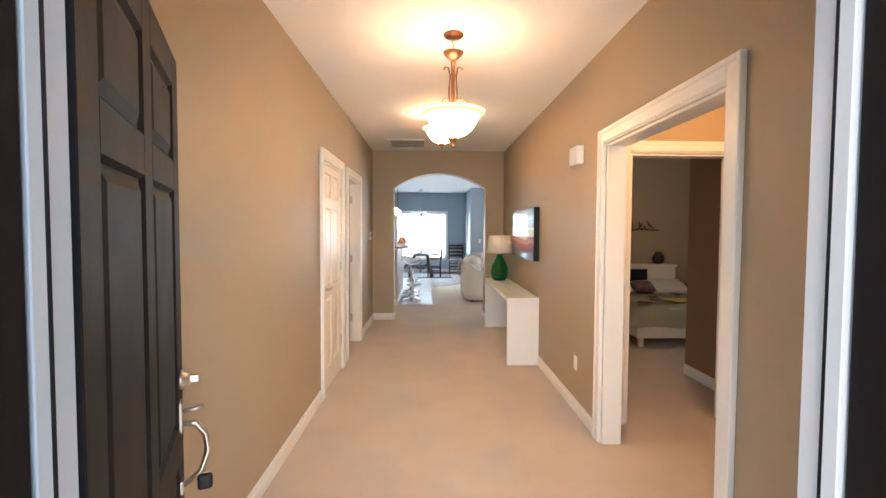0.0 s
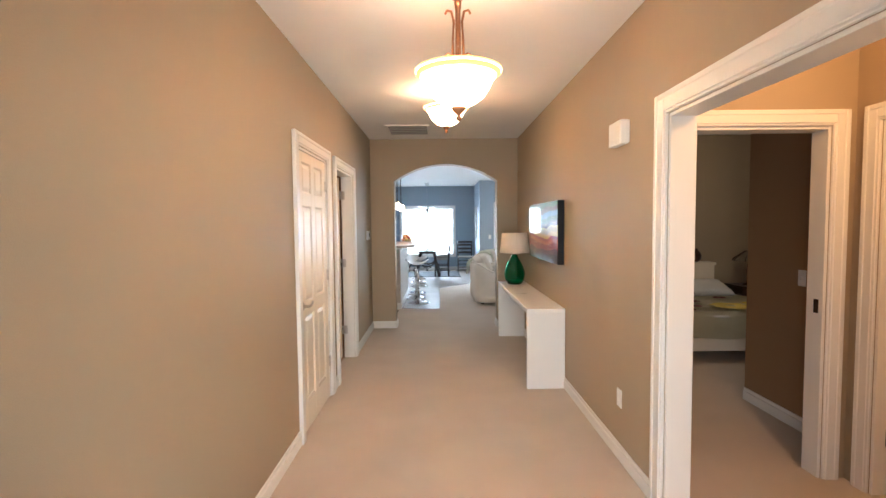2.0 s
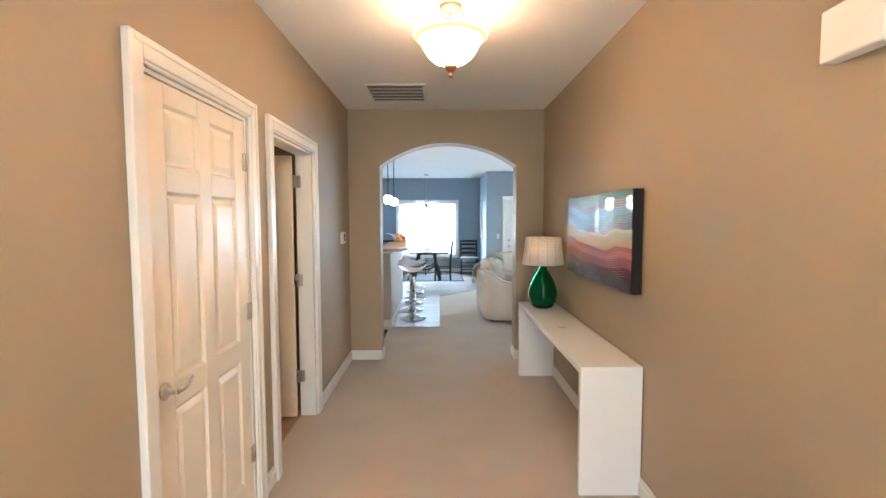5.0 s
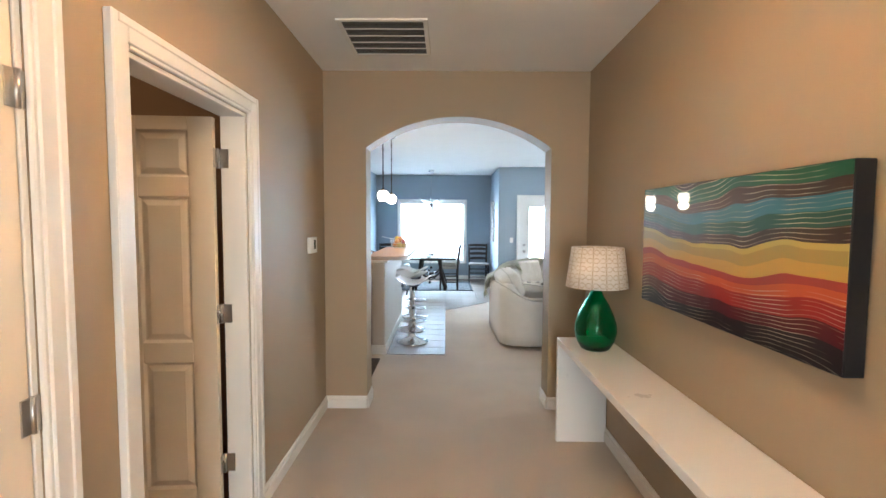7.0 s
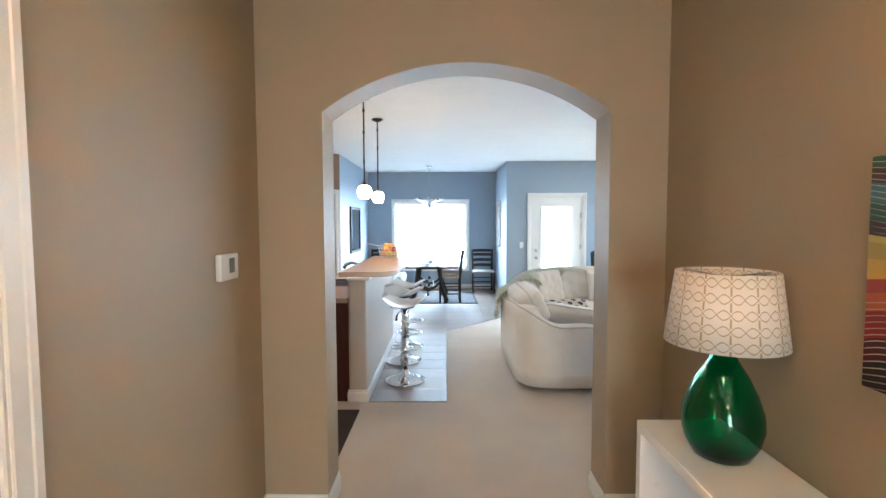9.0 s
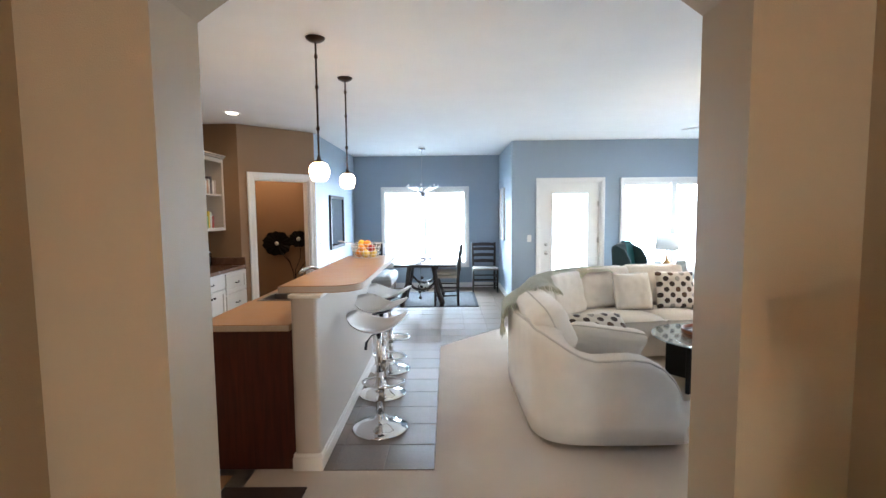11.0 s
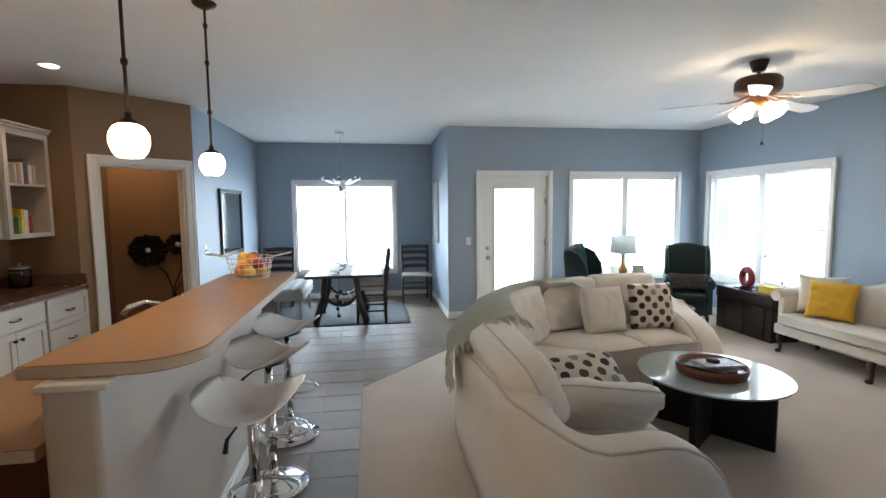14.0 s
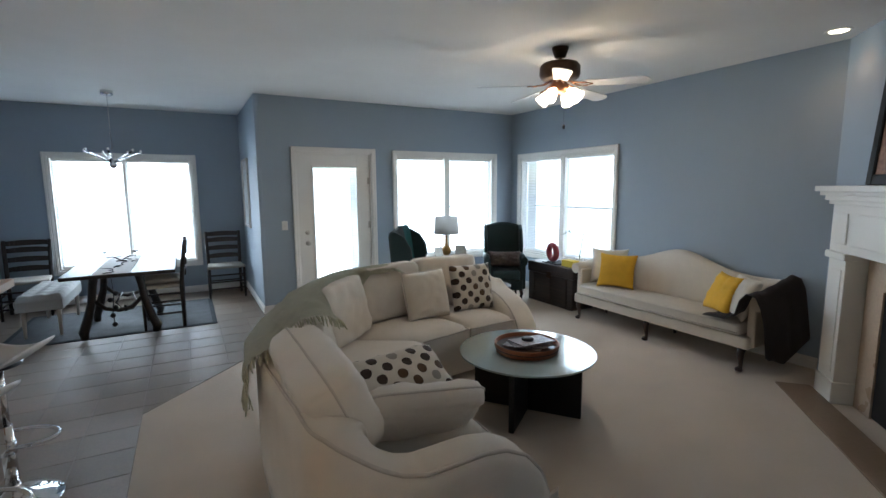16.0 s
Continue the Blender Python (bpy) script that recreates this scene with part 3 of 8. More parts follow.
# ---- windows ----
def window(name, label, m, a0, a1, z0, z1, lights=2, mull=0.09):
    """A cased window in the face y=0 (room towards -y): frame, sashes, panes, blinds of thin slats."""
    d = thing(name, label, "window", m, kind="structure")
    part("window_casing", casing("c", a0, a1, z1, w=0.058, z0=z0, sill=True), WHITE, d)
    part("window_frame", lining(a0, a1, z1, 0.14, 0.02, z0, True), WHITE, d)
    w = (a1 - a0 - 0.04) / lights
    mid = (a0 + a1) / 2
    part("mullion", bm_box(mid - mull / 2, 0.004, z0 + 0.021, mid + mull / 2, 0.074, z1 - 0.021, 0.004), WHITE, d)
    for i in range(lights):
        s0, s1 = a0 + 0.02 + i * w, a0 + 0.02 + (i + 1) * w
        bm = bmesh.new()
        for b in ((s0, s0 + 0.035, z0 + 0.02, z1 - 0.02), (s1 - 0.035, s1, z0 + 0.02, z1 - 0.02), (s0 + 0.035, s1 - 0.035, z0 + 0.02, z0 + 0.06), (s0 + 0.035, s1 - 0.035, z1 - 0.06, z1 - 0.02), (s0 + 0.035, s1 - 0.035, (z0 + z1) / 2 - 0.011, (z0 + z1) / 2 + 0.011)):
            box(bm, b[0], 0.075, b[2], b[1], 0.115, b[3], 0.004)
        sash = part("sash", bm, WHITE, d)
        p = part("pane", bm_box(s0 + 0.03, 0.092, z0 + 0.055, s1 - 0.03, 0.098, z1 - 0.055), GLASS, sash)
        p.visible_shadow = False
        s0, s1 = (s0, s1 - mull / 2) if i == 0 else (s0 + mull / 2, s1)
        blind = part("blind_headrail", bm_box(s0 + 0.012, 0.012, z1 - 0.055, s1 - 0.012, 0.05, z1 - 0.022, 0.004), WHITE, d, "white blind headrail")
        bm = bmesh.new()
        n = int((z1 - z0 - 0.10) / 0.024)
        for k in range(n):
            box(bm, s0 + 0.015, -0.0125, -0.0005, s1 - 0.015, 0.0125, 0.0005, m=Matrix.Translation((0, 0.030, z1 - 0.07 - k * 0.024)) @ Matrix.Rotation(radians(28), 4, "X"))
        part("blind_slats", bm, SLAT, blind, "thin white blind slats")["kind"] = "stuff"
        part("blind_bottom_rail", bm_box(s0 + 0.014, 0.018, z0 + 0.024, s1 - 0.014, 0.042, z0 + 0.04, 0.003), WHITE, blind)
    return d


window("window_1", "wide white-cased dining nook window with bright closed blinds", Matrix.Translation((0, NOOK, 0)), *WNOOK, mull=0.025)
window("window_2", "white-cased double window with bright blinds behind green chairs", Matrix.Translation((0, PATIO, 0)), *WPAT)
window("window_3", "white-cased double window with bright blinds behind the trunk", Matrix.Translation((EAST, 0, 0)) @ Matrix.Rotation(radians(-90), 4, "Z"), -WEAST[1], -WEAST[0], WEAST[2], WEAST[3])

# glazed patio door
d = thing("door_8", "white patio door with one tall blind-covered glass light", "door", Matrix.Translation((0, PATIO, 0)), kind="structure")
part("casing", casing("casing", PDOOR[0], PDOOR[1], 2.045, w=0.062), WHITE, d)
part("lining", lining(PDOOR[0], PDOOR[1], 2.045, 0.14), WHITE, d)
bm = bmesh.new()
_l0, _l1, _g0, _g1 = PDOOR[0] + 0.021, PDOOR[1] - 0.021, 1.98, 2.58
for _b in ((_l0, _g0, 0.012, 2.025), (_g1, _l1, 0.012, 2.025), (_g0, _g1, 0.012, 0.22), (_g0, _g1, 1.87, 2.025)):
    box(bm, _b[0], 0.02, _b[2], _b[1], 0.065, _b[3], 0.002)
leaf = part("leaf", bm, WHITE, d)
bm = bmesh.new()
for _b in ((_g0 - 0.02, _g0 + 0.012, 0.20, 1.89), (_g1 - 0.012, _g1 + 0.02, 0.20, 1.89), (_g0 + 0.012, _g1 - 0.012, 0.20, 0.232), (_g0 + 0.012, _g1 - 0.012, 1.858, 1.89)):
    box(bm, _b[0], 0.008, _b[2], _b[1], 0.024, _b[3], 0.005)
part("glazing_bead", bm, WHITE, leaf)
p = part("pane", bm_box(_g0, 0.046, 0.22, _g1, 0.052, 1.87), GLASS, leaf)
p.visible_shadow = False
bm = bmesh.new()
for _k in range(68):
    box(bm, _g0 + 0.015, -0.0125, -0.0005, _g1 - 0.015, 0.0125, 0.0005, m=Matrix.Translation((0, 0.032, 1.84 - _k * 0.0235)) @ Matrix.Rotation(radians(28), 4, "X"))
part("blind_slats", bm, SLAT, leaf, "thin white blind slats")["kind"] = "stuff"
for _z in (0.32, 1.08, 1.68):
    hinge(d, PDOOR[1] - 0.022, 0.012, _z)
for _z, _nm in ((1.01, "deadbolt"), (0.87, "door_knob")):
    bm = bmesh.new()
    _pr = [(0.03, 0), (0.03, 0.008), (0.014, 0.014), (0.013, 0.03)] + ([(0.026, 0.036), (0.03, 0.05), (0.024, 0.062), (0.0, 0.066)] if _nm == "door_knob" else [(0.0, 0.032)])
    lathe(bm, _pr, 18, Matrix.Translation((1.885, 0.02, _z)) @ Matrix.Rotation(radians(90), 4, "X"))
    part(_nm, bm, NICKEL, leaf)

# ---- hall things ----
CONSOLE = mat("white_laminate", (0.82, 0.81, 0.80), 0.30, vary=0.02, scale=3, fine=150, bump=0.004)
GREEN_GLASS = glass("green_glass", (0.04, 0.62, 0.36), 0.02, 1.45)
OPAL = translucent("warm_alabaster_glass", (0.95, 0.80, 0.55), 0.5, (1.0, 0.82, 0.57), 12.0)
AMBER = translucent("amber_glass_rim", (0.9, 0.55, 0.18), 0.4, (1.0, 0.55, 0.14), 1.0)
PLASTIC = mat("white_plastic", (0.78, 0.77, 0.74), 0.4, vary=0.02)
COPPER = mat("antique_copper_finish", (0.33, 0.16, 0.085), 0.38, 0.75, vary=0.2, scale=25)


def lattice_cloth(name, base, line, sx, sz):
    """Printed shade cloth: interlaced curved lines."""
    m = bpy.data.materials.new(name)
    m.use_nodes = True
    n, l = m.node_tree.nodes, m.node_tree.links
    b = n["Principled BSDF"]
    b.inputs["Roughness"].default_value = 0.85
    tc, sep = n.new("ShaderNodeTexCoord"), n.new("ShaderNodeSeparateXYZ")
    l.new(tc.outputs["UV"], sep.inputs[0])

    def op(kind, a, c):
        o = n.new("ShaderNodeMath")
        o.operation = kind
        for i, v in enumerate((a, c)):
            if isinstance(v, (int, float)):
                o.inputs[i].default_value = v
            else:
                l.new(v, o.inputs[i])
        return o.outputs[0]
    u = op("MULTIPLY", sep.outputs[0], sx * 2 * math.pi)
    v = op("MULTIPLY", sep.outputs[1], sz)
    wave = op("MULTIPLY", op("SINE", u, 0), 0.30)
    best = None
    for sign in (1, -1):
        d = op("ABSOLUTE", op("SUBTRACT", op("FRACT", op("ADD", v, op("MULTIPLY", wave, sign)), 0), 0.5), 0)
        best = d if best is None else op("MINIMUM", best, d)
    d2 = op("ABSOLUTE", op("SUBTRACT", op("FRACT", op("MULTIPLY", sep.outputs[0], sx), 0), 0.5), 0)
    best = op("MINIMUM", best, op("ADD", d2, op("MULTIPLY", op("LESS_THAN", op("ABSOLUTE", op("SUBTRACT", op("FRACT", v, 0), 0.5), 0), 0.2), 1.0)))
    mask = op("LESS_THAN", best, 0.04)
    mx = n.new("ShaderNodeMix")
    mx.data_type = "RGBA"
    mx.inputs[6].default_value, mx.inputs[7].default_value = (*base, 1), (*line, 1)
    l.new(mask, mx.inputs[0])
    l.new(mx.outputs[2], b.inputs["Base Color"])
    return m


def shade_uv(me, z0, z1):
    uv = me.uv_layers.new(name="UVMap")
    for p in me.polygons:
        us = []
        for li in p.loop_indices:
            c = me.vertices[me.loops[li].vertex_index].co
            us.append([math.atan2(c.y, c.x) / (2 * math.pi) + 0.5, (c.z - z0) / (z1 - z0)])
        if max(u[0] for u in us) - min(u[0] for u in us) > 0.5:
            for u in us:
                if u[0] < 0.5:
                    u[0] += 1
        for li, u in zip(p.loop_indices, us):
            uv.data[li].uv = u


# console table
d = thing("console_table", "long low white laminate waterfall console table beside the wall", "console table", Matrix.Translation((0.93, 4.90, 0)))
part("tabletop", bm_box(0, 0, 0.692, 0.345, 2.03, 0.734, 0.002), CONSOLE, d)
for _y in (0.0, 1.99):
    part("end_panel", bm_box(0, _y + 0.001, 0, 0.345, _y + 0.039, 0.691, 0.002), CONSOLE, d)

# green glass lamp
d = thing("table_lamp", "green glass jug lamp with patterned white shade on the console", "table lamp", Matrix.Translation((1.10, 6.63, 0.734)))
bm = bmesh.new()
lathe(bm, [(0.0, 0.0), (0.075, 0.0), (0.10, 0.012), (0.128, 0.06), (0.142, 0.115), (0.138, 0.165), (0.116, 0.225), (0.085, 0.285), (0.050, 0.335), (0.034, 0.37), (0.034, 0.385), (0.028, 0.385),
           (0.028, 0.37), (0.044, 0.335), (0.079, 0.285), (0.110, 0.225), (0.132, 0.165), (0.136, 0.115), (0.122, 0.064), (0.094, 0.018), (0.0, 0.010)], 36, Matrix.Diagonal((0.92, 0.92, 1.02, 1)))
part("glass_body", bm, GREEN_GLASS, d, "clear green glass jug")
bm = bmesh.new()
lathe(bm, [(0.0, 0.386), (0.036, 0.386), (0.036, 0.402), (0.014, 0.41), (0.012, 0.50), (0.0, 0.50)], 16)
part("socket", bm, NICKEL, d)
bm = bmesh.new()
lathe(bm, [(0.190, 0.402), (0.158, 0.650), (0.155, 0.650), (0.187, 0.402)], 40)
_sh = part("shade", bm, lattice_cloth("lattice_shade_cloth", (0.80, 0.75, 0.69), (0.50, 0.40, 0.25), 14, 5.0), d, "white drum shade with a grey-gold lattice print")
shade_uv(_sh.data, 0.402, 0.650)
bm = bmesh.new()
tube(bm, [(0, 0, 0.50), (0, 0, 0.64)], 0.004)
for _a in range(3):
    tube(bm, [(0, 0, 0.63), (0.158 * math.cos(_a * 2.094), 0.158 * math.sin(_a * 2.094), 0.645)], 0.0025)
part("shade_frame", bm, NICKEL, d)


def wavy_painting():
    """Poured resin bands: dark, green, blue, brown, yellow, orange, red, black, with pale combed lines."""
    m = bpy.data.materials.new("poured_resin_landscape")
    m.use_nodes = True
    n, l = m.node_tree.nodes, m.node_tree.links
    b = n["Principled BSDF"]
    b.inputs["Roughness"].default_value, b.inputs["Coat Weight"].default_value, b.inputs["Coat Roughness"].default_value = 0.35, 0.55, 0.02
    b.inputs["Specular IOR Level"].default_value = 0.25
    tc, mp, ns, sep = n.new("ShaderNodeTexCoord"), n.new("ShaderNodeMapping"), n.new("ShaderNodeTexNoise"), n.new("ShaderNodeSeparateXYZ")
    mp.inputs["Scale"].default_value = (1, 1.15, 1.0)
    l.new(tc.outputs["Object"], mp.inputs[0])
    l.new(tc.outputs["Object"], sep.inputs[0])
    l.new(mp.outputs[0], ns.inputs["Vector"])
    ns.inputs["Scale"].default_value, ns.inputs["Detail"].default_value, ns.inputs["Roughness"].default_value = 1.6, 2.0, 0.4
    warp = n.new("ShaderNodeMath")
    warp.operation = "MULTIPLY_ADD"
    l.new(ns.outputs[0], warp.inputs[0])
    warp.inputs[1].default_value = 0.22
    l.new(sep.outputs[2], warp.inputs[2])
    rng = n.new("ShaderNodeMapRange")
    rng.inputs[1].default_value, rng.inputs[2].default_value = 0.11, 0.72
    l.new(warp.outputs[0], rng.inputs[0])
    cr = n.new("ShaderNodeValToRGB")
    cr.color_ramp.interpolation = "CONSTANT"
    e = cr.color_ramp.elements
    stops = ((0.0, (0.0102, 0.00544, 0.00816)), (0.10, (0.068, 0.00272, 0.00816)), (0.19, (0.238, 0.0136, 0.0136)), (0.30, (0.422, 0.0884, 0.0272)), (0.37, (0.286, 0.0408, 0.034)), (0.42, (0.476, 0.306, 0.0612)), (0.50, (0.34, 0.258, 0.068)),
             (0.57, (0.449, 0.354, 0.0884)), (0.60, (0.034, 0.017, 0.0136)), (0.67, (0.0136, 0.068, 0.0476)), (0.75, (0.0408, 0.136, 0.177)), (0.83, (0.0476, 0.0204, 0.0136)), (0.90, (0.0136, 0.0884, 0.0408)), (1.0, (0.034, 0.0204, 0.0136)))
    e[0].position, e[0].color = stops[0][0], (*stops[0][1], 1)
    e[1].position, e[1].color = stops[-1][0], (*stops[-1][1], 1)
    for p, c in stops[1:-1]:
        q = e.new(p)
        q.color = (*c, 1)
    l.new(rng.outputs[0], cr.inputs[0])
    comb = n.new("ShaderNodeMath")
    comb.operation = "MULTIPLY"
    comb.inputs[1].default_value = 64.0
    l.new(warp.outputs[0], comb.inputs[0])
    fr, lt = n.new("ShaderNodeMath"), n.new("ShaderNodeMath")
    fr.operation, lt.operation = "FRACT", "LESS_THAN"
    l.new(comb.outputs[0], fr.inputs[0])
    l.new(fr.outputs[0], lt.inputs[0])
    lt.inputs[1].default_value = 0.16
    br = n.new("ShaderNodeTexNoise")
    br.inputs["Scale"].default_value = 5.0
    l.new(tc.outputs["Object"], br.inputs["Vector"])
    lt2 = n.new("ShaderNodeMath")
    lt2.operation = "MULTIPLY"
    l.new(lt.outputs[0], lt2.inputs[0])
    fade = n.new("ShaderNodeMapRange")
    fade.inputs[1].default_value, fade.inputs[2].default_value, fade.inputs[4].default_value = 0.42, 0.72, 0.9
    l.new(br.outputs[0], fade.inputs[0])
    l.new(fade.outputs[0], lt2.inputs[1])
    plain, inv = n.new("ShaderNodeMath"), n.new("ShaderNodeMath")
    plain.operation, inv.operation = "COMPARE", "SUBTRACT"
    plain.inputs[1].default_value, plain.inputs[2].default_value, inv.inputs[0].default_value = 0.475, 0.125, 1.0
    l.new(rng.outputs[0], plain.inputs[0])
    l.new(plain.outputs[0], inv.inputs[1])
    lt3 = n.new("ShaderNodeMath")
    lt3.operation = "MULTIPLY"
    l.new(lt2.outputs[0], lt3.inputs[0])
    l.new(inv.outputs[0], lt3.inputs[1])
    mx = n.new("ShaderNodeMix")
    mx.data_type = "RGBA"
    l.new(lt3.outputs[0], mx.inputs[0])
    l.new(cr.outputs[0], mx.inputs[6])
    mx.inputs[7].default_value = (0.62, 0.52, 0.38, 1)
    l.new(mx.outputs[2], b.inputs["Base Color"])
    return m


d = thing("painting", "glossy abstract landscape in coloured wavy bands above the console", "painting", Matrix.Translation((HR, 4.945, 1.125)))
part("canvas", bm_box(-0.062, 0.002, 0.002, -0.004, 1.285, 0.59, 0.003), BLACK, d, "black edged panel")
part("painted_face", bm_box(-0.066, 0.004, 0.004, -0.0625, 1.283, 0.588, 0.001), wavy_painting(), d, "glossy wavy colour bands")


def ceiling_bowl(name, label, x, y, rim, stem):
    """A bowl lamp under scrolled arms. rim: height of the bowl's rim; stem: whether it hangs on a chain."""
    d = thing(name, label, "ceiling lamp", Matrix.Translation((x, y, 0)))
    bm = bmesh.new()
    outer = [(0.205, 0.0), (0.200, -0.006), (0.178, -0.022), (0.160, -0.045), (0.145, -0.080), (0.120, -0.115), (0.085, -0.142), (0.045, -0.158), (0.012, -0.162)]
    lathe(bm, [(r, rim + z) for r, z in outer] + [(max(r - 0.005, 0.008), rim + z + 0.005) for r, z in outer[::-1]], 40)
    part("glass_bowl", bm, OPAL, d, "glowing amber-rimmed alabaster glass bowl")
    bm = bmesh.new()
    lathe(bm, [(0.2055, rim - 0.003), (0.2065, rim + 0.004), (0.203, rim + 0.006), (0.199, rim + 0.002)], 40)
    lathe(bm, [(0.2005, rim - 0.0075), (0.1795, rim - 0.0235), (0.1785, rim - 0.0235), (0.1995, rim - 0.0065)], 40)
    part("bowl_rim", bm, AMBER, d, "amber glass rim")
    bm = bmesh.new()
    lathe(bm, [(0.0, rim - 0.228), (0.010, rim - 0.224), (0.016, rim - 0.212), (0.008, rim - 0.202), (0.014, rim - 0.195), (0.030, rim - 0.178), (0.036, rim - 0.164), (0.0, rim - 0.158)], 18)
    part("finial", bm, COPPER, d)
    top = rim + (0.38 if stem else 0.14)
    if stem:
        bm = bmesh.new()
        lathe(bm, [(0.0, top - 0.055), (0.02, top - 0.05), (0.045, top - 0.03), (0.062, top - 0.012), (0.066, top), (0.0, top + 0.004)], 24)
        lathe(bm, [(0.010, rim - 0.02), (0.013, rim + 0.02), (0.024, rim + 0.04), (0.013, rim + 0.06), (0.012, top - 0.1), (0.018, top - 0.06), (0.010, top - 0.05)], 14)
        part("stem", bm, COPPER, d)
        bm = bmesh.new()
        for k in range(6):
            c = top + 0.012 + k * 0.018
            pts = [(0.006 * math.cos(a) if k % 2 else 0, 0 if k % 2 else 0.006 * math.cos(a), c + 0.012 * math.sin(a)) for a in [i * math.pi / 4 for i in range(8)]]
            tube(bm, pts, 0.002, 6, closed=True)
        part("chain", bm, COPPER, d)
    bm = bmesh.new()
    for k in range(3):
        a = k * 2.0944 + 0.5
        c, s = math.cos(a), math.sin(a)
        prof = ((0.075, 0.0), (0.085, 0.05), (0.078, 0.085), (0.055, 0.10), (0.030, 0.085), (0.022, 0.06), (0.03, 0.10), (0.028, 0.16), (0.022, 0.24), (0.035, 0.29), (0.058, 0.30), (0.07, 0.285)) if stem else ((0.10, 0.0), (0.11, 0.04), (0.09, 0.075), (0.05, 0.09), (0.02, 0.11))
        tube(bm, [(r * c, r * s, rim - 0.004 + z) for r, z in prof], 0.006, 6)
    part("scroll_arms", bm, COPPER, d, "scrolled antique copper arms")
    bm = bmesh.new()
    lathe(bm, [(0.0, CEIL - 0.034), (0.02, CEIL - 0.034), (0.05, CEIL - 0.026), (0.064, CEIL - 0.010), (0.064, CEIL - 0.001)], 28)
    part("canopy", bm, COPPER, d)
    return d


ceiling_bowl("pendant_lamp", "lit amber glass bowl pendant on antique copper scrolls", 0.24, 2.98, 2.225, True)
ceiling_bowl("ceiling_lamp", "lit amber glass bowl lamp close under the ceiling", 0.22, 5.03, 2.56, False)

# return air grille
d = thing("ceiling_vent", "white return air grille with dark slots in the ceiling", "vent", Matrix.Translation((-0.505, 6.49, CEIL)))
part("backing", bm_box(0.02, 0.02, -0.006, 0.52, 0.57, -0.001), BLACK, d)
bm = bmesh.new()
for _b in ((0, 0, 0.54, 0.028), (0, 0.562, 0.54, 0.59), (0, 0.028, 0.028, 0.562), (0.512, 0.028, 0.54, 0.562)):
    box(bm, _b[0], _b[1], -0.014, _b[2], _b[3], -0.001, 0.002)
part("frame", bm, WHITE, d)
for _k in range(5):
    _y = 0.028 + 0.534 * (_k + 0.5) / 5
    if _k < 4:
        part("bar", bm_box(0.028, _y + 0.048, -0.012, 0.512, _y + 0.060, -0.004), WHITE, d)
    bm = bmesh.new()
    for _j in range(5):
        box(bm, 0.03, -0.007, -0.0006, 0.51, 0.007, 0.0006, m=Matrix.Translation((0, _y - 0.040 + _j * 0.020, -0.008)) @ Matrix.Rotation(radians(35), 4, "X"))
    part("slat_bank", bm, mat("grille_grey", (0.30, 0.28, 0.25), 0.5), d) if _k == 0 else part("slat_bank", bm, bpy.data.materials["grille_grey"], d)

# small fixtures on the hall walls
d = thing("door_chime", "small white plastic door chime box on the wall", "door chime", Matrix.Translation((HR, 3.54, 1.98)))
part("cover", bm_box(-0.055, 0, 0, -0.001, 0.19, 0.145, 0.008, seg=2), PLASTIC, d)
part("back_plate", bm_box(-0.012, -0.006, 0.006, 0, 0.196, 0.139, 0.002), PLASTIC, d)
d = thing("thermostat", "white thermostat with a grey display on the wall", "thermostat", Matrix.Translation((HL, 6.98, 1.305)))
part("cover", bm_box(0, 0, 0, 0.026, 0.165, 0.115, 0.006, seg=2), PLASTIC, d)
part("display", bm_box(0.0255, 0.075, 0.030, 0.0275, 0.125, 0.095, 0.001), mat("lcd_grey", (0.16, 0.18, 0.15), 0.25), d)


def wall_plate(name, label, m, kind="outlet"):
    d = thing(name, label, "outlet" if kind == "outlet" else "light switch", m)
    part("plate", bm_box(-0.036, -0.007, -0.058, 0.036, 0, 0.058, 0.003), PLASTIC, d)
    if kind == "outlet":
        for z in (-0.024, 0.024):
            part("socket", bm_box(-0.016, -0.0095, z - 0.016, 0.016, -0.006, z + 0.016, 0.003), PLASTIC, d)
    else:
        part("toggle", bm_box(-0.006, -0.020, -0.012, 0.006, -0.006, 0.012, 0.002), PLASTIC, d)
    return d


_face_e = Matrix.Rotation(radians(-90), 4, "Z")
wall_plate("wall_outlet", "white wall outlet above the hall baseboard", Matrix.Translation((HR, 3.64, 0.395)) @ _face_e)
wall_plate("light_switch", "white light switch plate on the brown wall", Matrix.Translation((2.72, 4.01, 1.10)) @ _face_e, "switch")
wall_plate("light_switch", "white light switch beside the patio door", Matrix.Translation((1.60, PATIO, 1.115)), "switch")
wall_plate("light_switch", "white light switch on the nook wall", Matrix.Translation((NOOK_W, 13.25, 1.12)) @ Matrix.Rotation(radians(90), 4, "Z"), "switch")
for _y in (11.28, 12.0):
    wall_plate("wall_outlet", "white outlet above the kitchen counter", Matrix.Translation((KW, _y, 1.115)) @ Matrix.Rotation(radians(90), 4, "Z"))

# bathroom mat
d = thing("bath_mat", "cream oval bath mat on the vinyl floor", "bath mat", Matrix.Translation((-1.32, 5.42, -0.004)))
bm = bmesh.new()
slab(bm, [(0.30 * math.cos(a), 0.24 * math.sin(a)) for a in [i * math.pi / 16 for i in range(32)]], 0.0, 0.016, 0.006)
part("pile", bm, mat("cream_bath_pile", (0.62, 0.52, 0.38), 0.95, vary=0.1, fine=300, bump=0.1), d)

